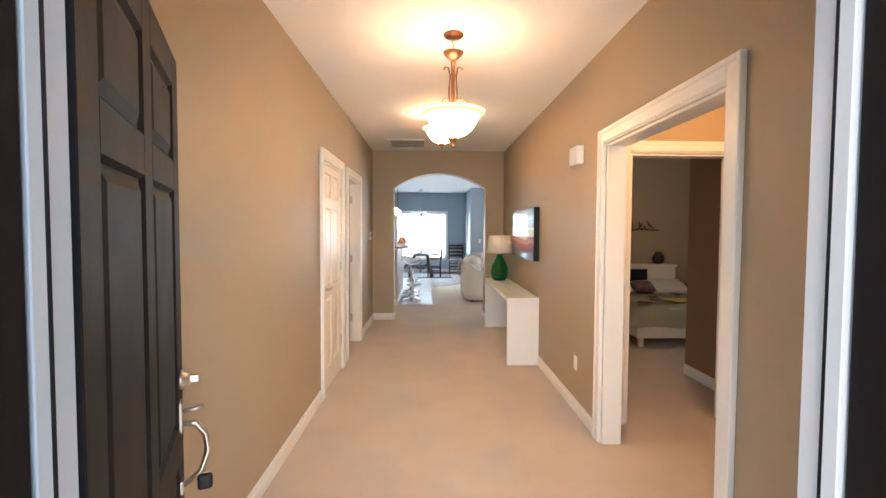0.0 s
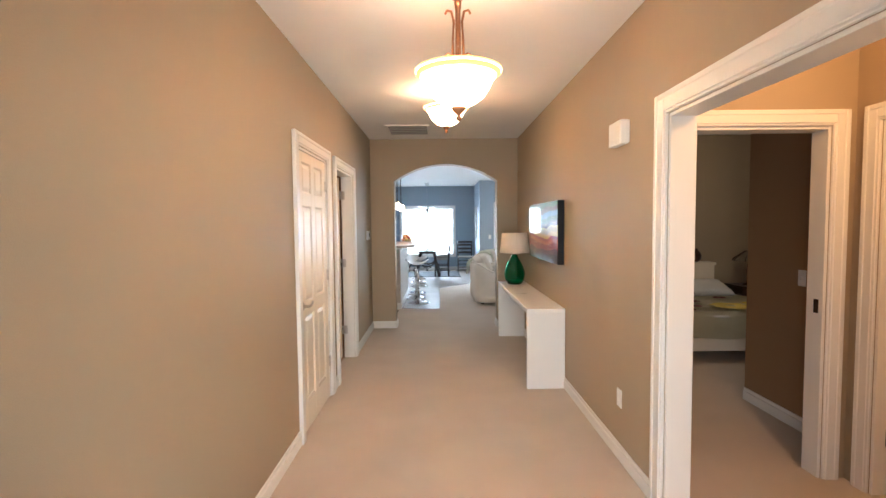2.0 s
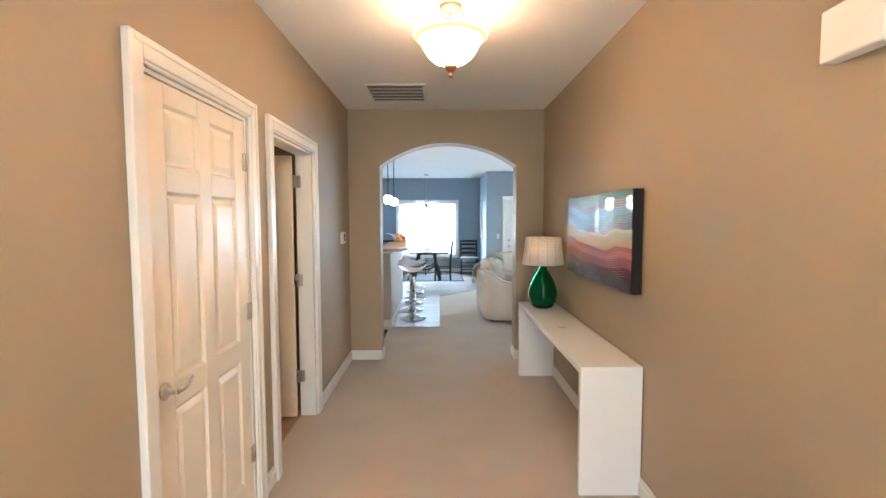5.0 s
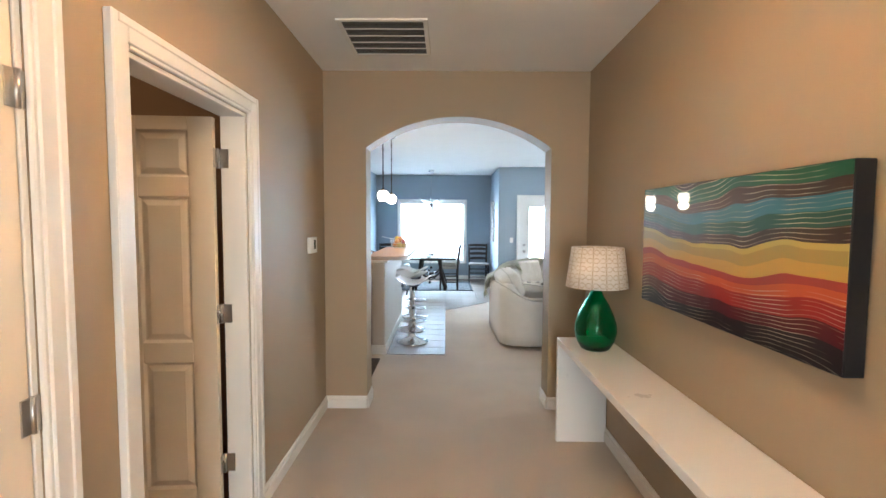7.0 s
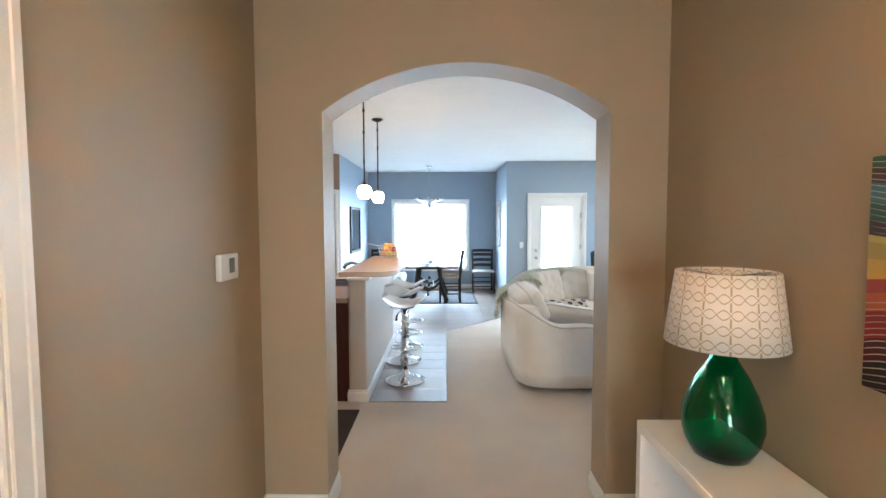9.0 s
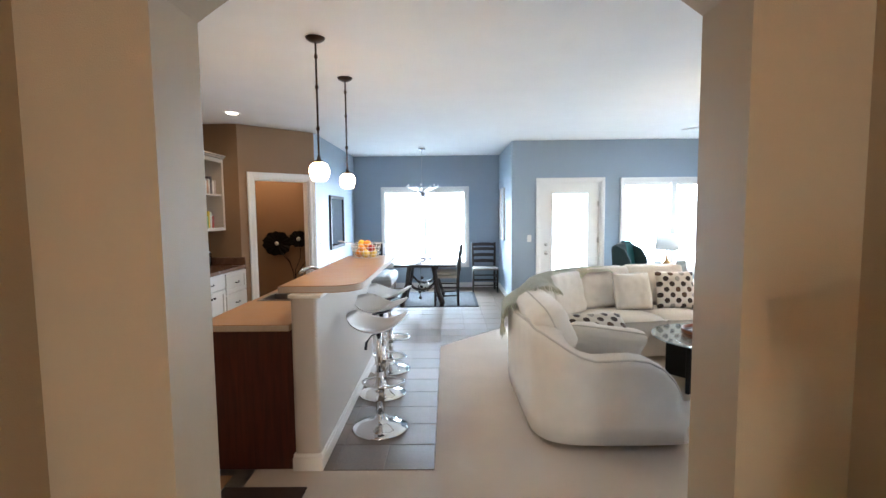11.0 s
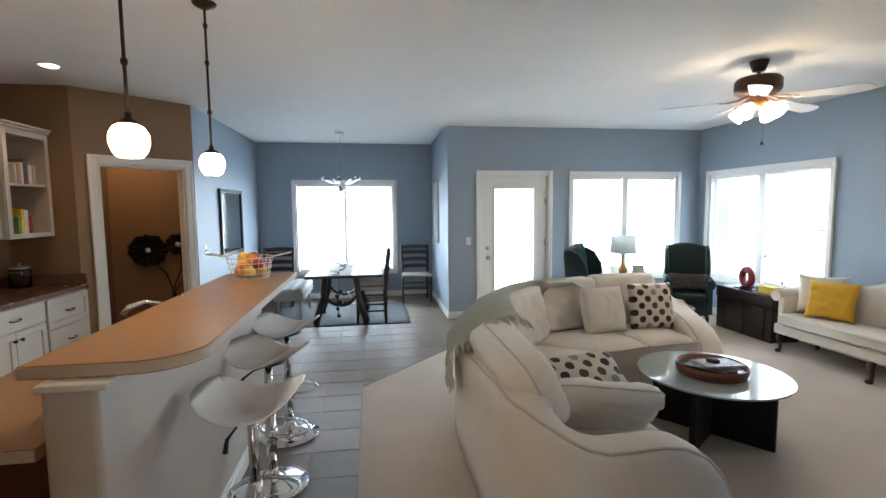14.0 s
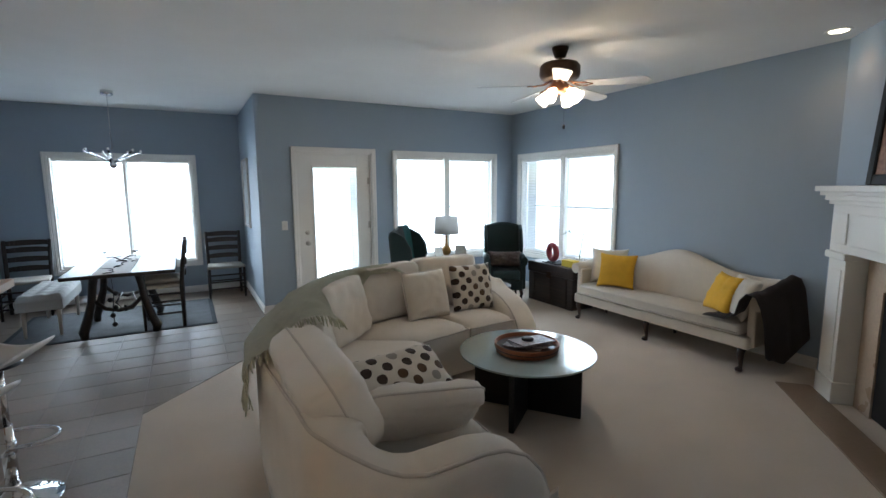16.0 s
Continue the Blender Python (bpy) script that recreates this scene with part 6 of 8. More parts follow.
def seat_cushion(corners, z0=0.30, z1=0.465, seed=0):
    """A boxed seat cushion over four plan corners, crowned on top."""
    bm = bmesh.new()
    n = 12
    top, low = [], []
    a, b, c, e = [Vector((*p, 0)) for p in corners]
    for j in range(n + 1):
        r1, r2 = [], []
        for i in range(n + 1):
            u, v = i / n, j / n
            p = a.lerp(b, u).lerp(e.lerp(c, u), v)
            d = min(u, 1 - u, v, 1 - v)
            k = min(1, d / 0.12)
            z = z1 - 0.035 * (1 - k) ** 2 + 0.030 * math.sin(math.pi * u) * math.sin(math.pi * v) + 0.006 * noise.noise(Vector((u * 3 + seed, v * 3, 0)))
            r1.append(bm.verts.new((p.x, p.y, z)))
            r2.append(bm.verts.new((p.x, p.y, z0)))
        top.append(r1)
        low.append(r2)
    for j in range(n):
        for i in range(n):
            bm.faces.new((top[j][i], top[j][i + 1], top[j + 1][i + 1], top[j + 1][i])).smooth = True
            bm.faces.new((low[j][i], low[j + 1][i], low[j + 1][i + 1], low[j][i + 1]))
    loop = [(0, i) for i in range(n)] + [(j, n) for j in range(n)] + [(n, i) for i in range(n, 0, -1)] + [(j, 0) for j in range(n, 0, -1)]
    for (p, q), (r, s) in zip(loop, loop[1:] + loop[:1]):
        bm.faces.new((top[p][q], low[p][q], low[r][s], top[r][s]))
    rim = [tuple(top[p][q].co + Vector((0, 0, 0.002))) for p, q in loop]
    o = part("seat_cushion", bm, UPH, sofa)
    bm = bmesh.new()
    tube(bm, rim, 0.006, 6, closed=True)
    part("piping", bm, PIPING, o)


seat_cushion([(1.00, 9.56), (1.70, 9.56), (1.73, 10.33), (1.00, 10.33)], seed=1)
seat_cushion([(1.01, 10.345), (1.735, 10.345), (1.99, 10.86), (1.32, 11.28)], seed=2)
seat_cushion([(2.00, 10.875), (2.48, 10.98), (2.36, 11.66), (1.36, 11.32)], seed=3)
seat_cushion([(2.495, 10.98), (2.96, 11.01), (2.93, 11.70), (2.38, 11.665)], seed=4)


def arm(name, prof, m, thick):
    """An arm: a side profile (across, height) given thickness, with rounded edges and a welt."""
    bm = bmesh.new()
    a = [bm.verts.new((x, 0, z)) for x, z in prof]
    b = [bm.verts.new((x, thick, z)) for x, z in prof]
    f1, f2 = bm.faces.new(a), bm.faces.new(b[::-1])
    for i in range(len(prof)):
        j = (i + 1) % len(prof)
        bm.faces.new((a[j], a[i], b[i], b[j])).smooth = True
    bmesh.ops.bevel(bm, geom=list(set(f1.edges) | set(f2.edges)), offset=0.045, segments=4, profile=0.5, affect="EDGES")
    for f in bm.faces:
        f.smooth = True
    o = part(name, bm, UPH, sofa, "", m)
    bm = bmesh.new()
    tube(bm, [(x, 0.045, z + 0.003) for x, z in prof[1:-1]], 0.007, 6)
    part("piping", bm, PIPING, o)
    return o


_prof = [(0.02, 0.05), (0.0, 0.62), (0.02, 0.70), (0.08, 0.73), (0.15, 0.715), (0.24, 0.665), (0.34, 0.628), (0.46, 0.612), (0.58, 0.60), (0.70, 0.565), (0.82, 0.50), (0.91, 0.41), (0.965, 0.30), (0.99, 0.18), (1.0, 0.05)]
arm("arm", [(x, z) for x, z in _prof], Matrix.Translation((3.24, 11.95, 0)) @ Matrix.Rotation(radians(-91), 4, "Z") @ Matrix.Translation((0, -0.27, 0)), 0.27)
for _x, _y in ((0.95, 9.40), (1.60, 9.42), (0.90, 10.6), (2.1, 11.7), (3.1, 11.8), (3.08, 11.15)):
    bm = bmesh.new()
    lathe(bm, [(0.0, 0.0), (0.026, 0.0), (0.03, 0.05), (0.0, 0.051)], 12, Matrix.Translation((_x, _y, 0.001)))
    part("foot", bm, MAHOGANY, sofa)


def standing(x, y, z, face, lean=12):
    """Pose of a cushion on its edge whose front looks towards the heading face (degrees), leaning back."""
    return Matrix.Translation((x, y, z)) @ Matrix.Rotation(radians(face + 90), 4, "Z") @ Matrix.Rotation(radians(90 - lean), 4, "X")


for _x, _y, _z, _f, _w, _h, _s in ((0.995, 9.90, 0.715, 0, 1.0, 0.36, 1), (1.11, 10.62, 0.655, -16, 0.58, 0.46, 2), (1.42, 11.14, 0.675, -45, 0.66, 0.48, 3), (1.98, 11.56, 0.685, -75, 0.70, 0.49, 4), (2.64, 11.70, 0.69, -88, 0.70, 0.49, 5)):
    stuffed("back_cushion", "", _w, _h, 0.27, UPH, standing(_x, _y, _z, _f, 24 if _s == 1 else 14), sofa, PIPING, _s, 0.34, 0.02, 5.0 if _s == 1 else 9.0)

stuffed("throw_pillow", "plain beige square pillow on the cream sofa", 0.43, 0.41, 0.18, UPH, standing(2.26, 11.33, 0.675, -80, 16), piping=PIPING, seed=7, pinch=0.04)
stuffed("throw_pillow", "white pillow with brown and grey spots on the sofa", 0.42, 0.42, 0.16, DOTS, standing(2.75, 11.38, 0.68, -92, 14), seed=8, pinch=0.05)
stuffed("throw_pillow", "white spotted pillow lying behind the sofa arm", 0.62, 0.36, 0.17, DOTS, standing(1.41, 9.97, 0.585, -80, 55), seed=9, pinch=0.05)
stuffed("throw_pillow", "plain beige lumbar pillow against the sofa arm", 0.60, 0.28, 0.13, UPH, standing(1.37, 9.62, 0.60, 86, 32) @ Matrix.Rotation(radians(10), 4, "Z"), piping=PIPING, seed=10, pinch=0.02, corner=7.0)

# throw over the corner of the sofa
d = thing("throw_blanket", "sage green knitted throw with fringe over the sofa corner", "blanket")
_tl = path_points([(0.79, 10.24), (0.80, 10.5), (0.88, 10.85), (1.11, 11.33), (1.50, 11.70), (1.90, 11.84)], 40)
bm = bmesh.new()
_grid = []
for _i, (_p, _nr) in enumerate(_tl):
    _t = _i / 40
    _hang = 0.10 * max(0, 1 - _t / 0.6) ** 0.7 + 0.09
    _in2 = math.sin(math.pi * min(1.0, max(0.0, (_t - 0.12) / 0.75)))
    _out2 = 0.02 * max(0.0, 1 - _t / 0.7)
    _sec = [(-0.045 - _out2, 0.745 - _hang), (-0.055 - _out2, 0.745 - _hang * 0.66), (-0.050 - _out2, 0.745 - _hang * 0.33), (-0.030 - _out2 * 0.6, 0.745), (0.03, 0.775), (0.11, 0.84 + 0.05 * _t), (0.19, 0.91), (0.27, 0.925), (0.34, 0.915), (0.375, 0.90 - 0.05 * _in2), (0.40, 0.89 - 0.11 * _in2), (0.415, 0.875 - 0.17 * _in2)]
    _row = []
    for _k, (_o2, _z) in enumerate(_sec):
        _w = 0.022 * noise.noise(Vector((_i * 0.22, _k * 0.35, 3.0))) + 0.008 * math.sin(_i * 0.9 + _k * 0.3)
        _row.append(bm.verts.new((_p.x + _nr.x * (_o2 + _w * (1 if _k > 4 else -1) * 0.7), _p.y + _nr.y * (_o2 + _w * 0.5), _z + abs(_w) * 0.8)))
    _grid.append(_row)
for _a, _b in zip(_grid, _grid[1:]):
    for _k in range(len(_a) - 1):
        bm.faces.new((_a[_k], _a[_k + 1], _b[_k + 1], _b[_k])).smooth = True
_ends = [[v.co.copy() for v in _grid[0]], [v.co.copy() for v in _grid[-1]], [r[0].co.copy() for r in _grid[:24]]]
bmesh.ops.solidify(bm, geom=bm.faces, thickness=-0.012)
_cl = part("cloth", bm, SAGE, d)
bm = bmesh.new()
random.seed(6)
for _pts, _out in ((_ends[0], Vector((0, -0.06, -0.02))), (_ends[1], Vector((0.07, -0.01, -0.02))), (_ends[2], Vector((-0.008, 0, -0.07)))):
    for _a, _b in zip(_pts, _pts[1:]):
        for _k in range(6):
            _q = _a.lerp(_b, _k / 6)
            _e = _q + _out * random.uniform(0.8, 1.3) + Vector((random.uniform(-.012, .012), random.uniform(-.012, .012), random.uniform(-.02, .0)))
            tube(bm, [_q, _q.lerp(_e, 0.5) + Vector((0, 0, 0.006)), _e], 0.004, 4, [0.004, 0.005, 0.003])
o = part("fringe", bm, SAGE, d)
o["kind"] = "stuff"

# glass coffee table
TABLE_GLASS = mat("pale_tinted_glass", (0.50, 0.60, 0.60), 0.06, vary=0.01, bump=0, spec=0.9, coat=1.0)
TABLE_GLASS.node_tree.nodes["Principled BSDF"].inputs["Transmission Weight"].default_value = 0.35
CTX, CTY = 2.56, 10.35
d = thing("coffee_table", "round glass coffee table on crossed black panels", "coffee table", Matrix.Translation((CTX, CTY, 0)))
for _a in (-53, 37):
    bm = bmesh.new()
    box(bm, -0.385 if _a < 0 else 0.02, -0.018, 0.001, 0.385, 0.018, 0.425, 0.004, m=Matrix.Rotation(radians(_a), 4, "Z"))
    part("base_panel", bm, BLACK, d)
    if _a > 0:
        bm = bmesh.new()
        box(bm, -0.385, -0.018, 0.001, -0.02, 0.018, 0.425, 0.004, m=Matrix.Rotation(radians(_a), 4, "Z"))
        part("base_panel", bm, BLACK, d)
bm = bmesh.new()
slab(bm, [(0.474 * math.cos(a), 0.474 * math.sin(a)) for a in [i * math.pi / 48 for i in range(96)]], 0.427, 0.439, 0.003)
part("glass_top", bm, TABLE_GLASS, d, "round clear glass top")
TRAYW = wood("orange_brown_wood", (0.17, 0.045, 0.015), (0.30, 0.09, 0.03), 0.3, (2, 2, 30))
d = thing("tray", "round orange-brown wooden tray on the glass table", "tray", Matrix.Translation((CTX - 0.01, CTY - 0.01, 0.4395)))
bm = bmesh.new()
lathe(bm, [(0.0, 0.0), (0.205, 0.0), (0.215, 0.004), (0.225, 0.06), (0.222, 0.064), (0.214, 0.060), (0.205, 0.012), (0.0, 0.010)], 48)
part("bowl", bm, TRAYW, d)
bm = bmesh.new()
lathe(bm, [(0.216, 0.026), (0.224, 0.028), (0.225, 0.034), (0.218, 0.036)], 48)
part("band", bm, MAHOGANY, d)
PAPER = mat("magazine_print", (0.30, 0.28, 0.30), 0.35, vary=0.8, scale=14, fine=60, bump=0)
for _k in range(4):
    b = thing("magazine", "glossy magazine lying in the wooden tray", "magazine", pose(CTX - 0.01 + 0.012 * _k, CTY + 0.01 - 0.01 * _k, 0.4505 + 0.0075 * _k + (0.03 if _k == 3 else 0.02), 0, 4, 35 + 17 * _k))
    part("magazine_body", bm_box(-0.10, -0.135, 0, 0.10, 0.135, 0.007, 0.001), PAPER, b)
b = thing("coaster", "small dark round coaster on the magazines", "coaster", Matrix.Translation((CTX, CTY - 0.01, 0.514)))
bm = bmesh.new()
lathe(bm, [(0.0, 0.0), (0.042, 0.0), (0.044, 0.012), (0.03, 0.02), (0.0, 0.02)], 20)
part("disc", bm, BLACK, b)


def cabriole(x, y, h, dx, dy, m=None, name="leg", parent=None):
    """A dark curved leg with a ball foot, bowing towards (dx, dy)."""
    bm = bmesh.new()
    tube(bm, [(x, y, h), (x + dx * 0.03, y + dy * 0.03, h * 0.75), (x + dx * 0.012, y + dy * 0.012, h * 0.4), (x + dx * 0.01, y + dy * 0.01, h * 0.18), (x + dx * 0.035, y + dy * 0.035, 0.02)], 0.02, 10, [0.034, 0.030, 0.019, 0.016, 0.026])
    lathe(bm, [(0.0, 0.0), (0.026, 0.004), (0.032, 0.016), (0.026, 0.03), (0.0, 0.034)], 12, Matrix.Translation((x + dx * 0.035, y + dy * 0.035, 0.0)))
    return part(name, bm, MAHOGANY, parent)


# camelback sofa along the east wall
d = thing("camelback_sofa", "ivory camelback sofa on dark carved legs against the wall", "sofa")
SX0, SX1, SY0, SY1 = 4.56, 5.10, 9.92, 11.92
bm = bmesh.new()
box(bm, SX0, SY0, 0.20, SX1, SY1, 0.31, 0.02, seg=3)
part("seat_frame", bm, IVORY, d)
bm = bmesh.new()
box(bm, SX0 - 0.02, SY0 + 0.06, 0.312, SX1 - 0.13, SY1 - 0.06, 0.43, 0.035, seg=4)
for _f in bm.faces:
    _f.smooth = True
o = part("seat_cushion", bm, IVORY, d)
bm = bmesh.new()
tube(bm, [(SX0 - 0.022, SY0 + 0.08, 0.335), (SX0 - 0.022, SY1 - 0.08, 0.335)], 0.006)
tube(bm, [(SX0 - 0.022, SY0 + 0.08, 0.41), (SX0 - 0.022, SY1 - 0.08, 0.41)], 0.006)
part("piping", bm, PIPING, o)
bm = bmesh.new()
_N = 40
_top = []
for _k in range(_N + 1):
    _t = _k / _N
    _h = 0.735 + 0.175 * math.exp(-((_t - 0.5) / 0.20) ** 2) + 0.02 * (abs(2 * _t - 1) ** 6)
    _y = SY0 - 0.03 + (SY1 - SY0 + 0.06) * _t
    _top.append((_y, _h))
_fr, _bk = [], []
for _y, _h in _top:
    _fr.append([bm.verts.new((5.00, _y, 0.30)), bm.verts.new((5.00, _y, 0.45)), bm.verts.new((5.055, _y, _h - 0.05)), bm.verts.new((5.075, _y, _h - 0.012)), bm.verts.new((5.11, _y, _h)), bm.verts.new((5.145, _y, _h - 0.015)), bm.verts.new((5.15, _y, _h - 0.06)), bm.verts.new((5.12, _y, 0.25))])
for _a, _b in zip(_fr, _fr[1:]):
    for _k in range(8):
        bm.faces.new((_a[_k], _a[(_k + 1) % 8], _b[(_k + 1) % 8], _b[_k])).smooth = True
bm.faces.new(_fr[0][::-1]), bm.faces.new(_fr[-1])
part("back", bm, IVORY, d)
for _y, _s in ((SY0, -1), (SY1, 1)):
    bm = bmesh.new()
    box(bm, SX0 + 0.06, min(_y - _s * 0.05, _y + _s * 0.02), 0.21, 5.05, max(_y - _s * 0.05, _y + _s * 0.02), 0.60, 0.02, seg=3)
    tube(bm, [(SX0 + 0.04, _y + _s * 0.03, 0.60), (4.8, _y + _s * 0.03, 0.615), (5.08, _y + _s * 0.02, 0.66)], 0.065, 14, [0.060, 0.065, 0.06])
    part("arm", bm, IVORY, d)
for _y in (SY0 + 0.06, (SY0 + SY1) / 2, SY1 - 0.06):
    cabriole(SX0 + 0.05, _y, 0.21, -1, 0, parent=d)
    bm = bmesh.new()
    tube(bm, [(5.05, _y, 0.21), (5.07, _y, 0.0)], 0.02, 8, [0.025, 0.018])
    part("leg", bm, MAHOGANY, d)
stuffed("throw_pillow", "plain beige pillow at the end of the ivory sofa", 0.42, 0.42, 0.15, UPH, standing(4.90, 11.70, 0.64, 215, 14), seed=21)
stuffed("throw_pillow", "mustard yellow square pillow on the ivory sofa", 0.42, 0.40, 0.14, YELLOW, standing(4.80, 11.50, 0.62, 205, 20), seed=22)
stuffed("throw_pillow", "mustard yellow pillow tilted on the ivory sofa", 0.38, 0.38, 0.13, YELLOW, standing(4.80, 10.28, 0.60, 150, 24), seed=23)
stuffed("throw_pillow", "white ruffled pillow beside a brown throw", 0.40, 0.38, 0.13, IVORY, standing(4.76, 10.10, 0.61, 140, 20), seed=24)
d = thing("plush_throw", "dark brown plush throw draped over the sofa arm", "blanket")
bm = bmesh.new()
_g = []
for _i in range(19):
    _t = _i / 18
    _row = []
    _x = 4.45 + 0.71 * _t
    _sec = [(10.26 - 0.08 * _t, 0.452), (10.06, 0.458), (9.985, 0.52), (9.955, 0.64), (9.90, 0.705), (9.83, 0.685), (9.79, 0.60), (9.755, 0.45), (9.735, 0.30), (9.725, 0.11 + 0.26 * abs(_t - 0.42))]
    for _k, (_y, _z) in enumerate(_sec):
        _n2 = noise.noise(Vector((_t * 4, _k * 0.6, 9)))
        _lift = 0.14 * max(0, _t - 0.35) if 2 <= _k <= 6 else 0
        _row.append(bm.verts.new((_x + 0.02 * _n2, _y - 0.02 * abs(_n2) * (1 if _k > 5 else -0.4), _z + _lift + 0.018 * abs(_n2))))
    _g.append(_row)
for _a, _b in zip(_g, _g[1:]):
    for _k in range(len(_a) - 1):
        bm.faces.new((_a[_k], _a[_k + 1], _b[_k + 1], _b[_k])).smooth = True
bmesh.ops.solidify(bm, geom=bm.faces, thickness=-0.02)
part("cloth", bm, FUR, d)

# trunk and what stands on it
TRUNK = wood("black_brown_trunk_wood", (0.014, 0.008, 0.006), (0.04, 0.02, 0.014), 0.45, (20, 1.5, 20))
d = thing("trunk", "old dark wooden trunk under the window", "trunk", Matrix.Translation((4.74, 12.13, 0)))
part("body", bm_box(0, 0, 0.0, 0.38, 0.86, 0.40, 0.006), TRUNK, d)
part("lid", bm_box(-0.012, -0.012, 0.405, 0.39, 0.872, 0.55, 0.012, seg=2), TRUNK, d)
for _y in (0.10, 0.40, 0.72):
    part("slat", bm_box(-0.014, _y, 0.01, 0.0, _y + 0.05, 0.395, 0.003), TRUNK, d)
part("latch", bm_box(-0.022, 0.39, 0.36, -0.012, 0.47, 0.45, 0.003), BRONZE, d)
d = thing("ring_sculpture", "dark red ring sculpture standing on the trunk", "sculpture", Matrix.Translation((4.86, 12.64, 0.562)))
bm = bmesh.new()
tube(bm, [(0.02 * math.cos(a), 0.095 * math.cos(a), 0.136 + 0.095 * math.sin(a)) for a in [i * 2 * math.pi / 36 for i in range(36)]], 0.040, 14, closed=True)
part("ring", bm, mat("red_ceramic", (0.23, 0.018, 0.028), 0.35, vary=0.15, scale=15), d)
part("foot", bm_box(-0.05, -0.06, 0.0, 0.05, 0.06, 0.012, 0.003), BLACK, d)
d = thing("book", "flat dark book under the red ring", "book", Matrix.Translation((4.78, 12.46, 0.5505)))
part("cover", bm_box(0, 0, 0, 0.22, 0.30, 0.011, 0.002), BLACK, d)
d = thing("box", "small yellow box on the trunk", "box", Matrix.Translation((4.78, 12.18, 0.5505)))
part("carton", bm_box(0, 0, 0, 0.12, 0.20, 0.085, 0.003), mat("yellow_card", (0.62, 0.45, 0.03), 0.6), d)
d = thing("orchid", "thin arching orchid stem in a small white pot", "plant", Matrix.Translation((5.02, 12.30, 0.5505)))
bm = bmesh.new()
lathe(bm, [(0.0, 0.0), (0.045, 0.0), (0.06, 0.10), (0.055, 0.10), (0.0, 0.09)], 18)
part("pot", bm, PLASTIC, d)
bm = bmesh.new()
tube(bm, [(0, 0, 0.08), (0.0, 0.02, 0.25), (0.0, 0.08, 0.38), (0.0, 0.20, 0.43), (0.0, 0.33, 0.38)], 0.004, 6)
tube(bm, [(0, 0, 0.08), (0.0, -0.02, 0.22), (0.0, -0.05, 0.40)], 0.004, 6)
part("stem", bm, mat("stem_green", (0.12, 0.16, 0.05), 0.6), d)
bm = bmesh.new()
for _p in ((0, 0.33, 0.38), (0, 0.27, 0.42), (0, -0.05, 0.41), (0, 0.20, 0.44)):
    for _k in range(5):
        _a = _k * 1.2566
        _v = [bm.verts.new((_p[0] + q[0], _p[1] + q[1], _p[2] + q[2])) for q in ((0, 0, 0), (0.006, 0.020 * math.cos(_a - .4), 0.020 * math.sin(_a - .4)), (0.004, 0.028 * math.cos(_a), 0.028 * math.sin(_a)), (0.006, 0.020 * math.cos(_a + .4), 0.020 * math.sin(_a + .4)))]
        bm.faces.new(_v)
part("blossoms", bm, PLASTIC, d)


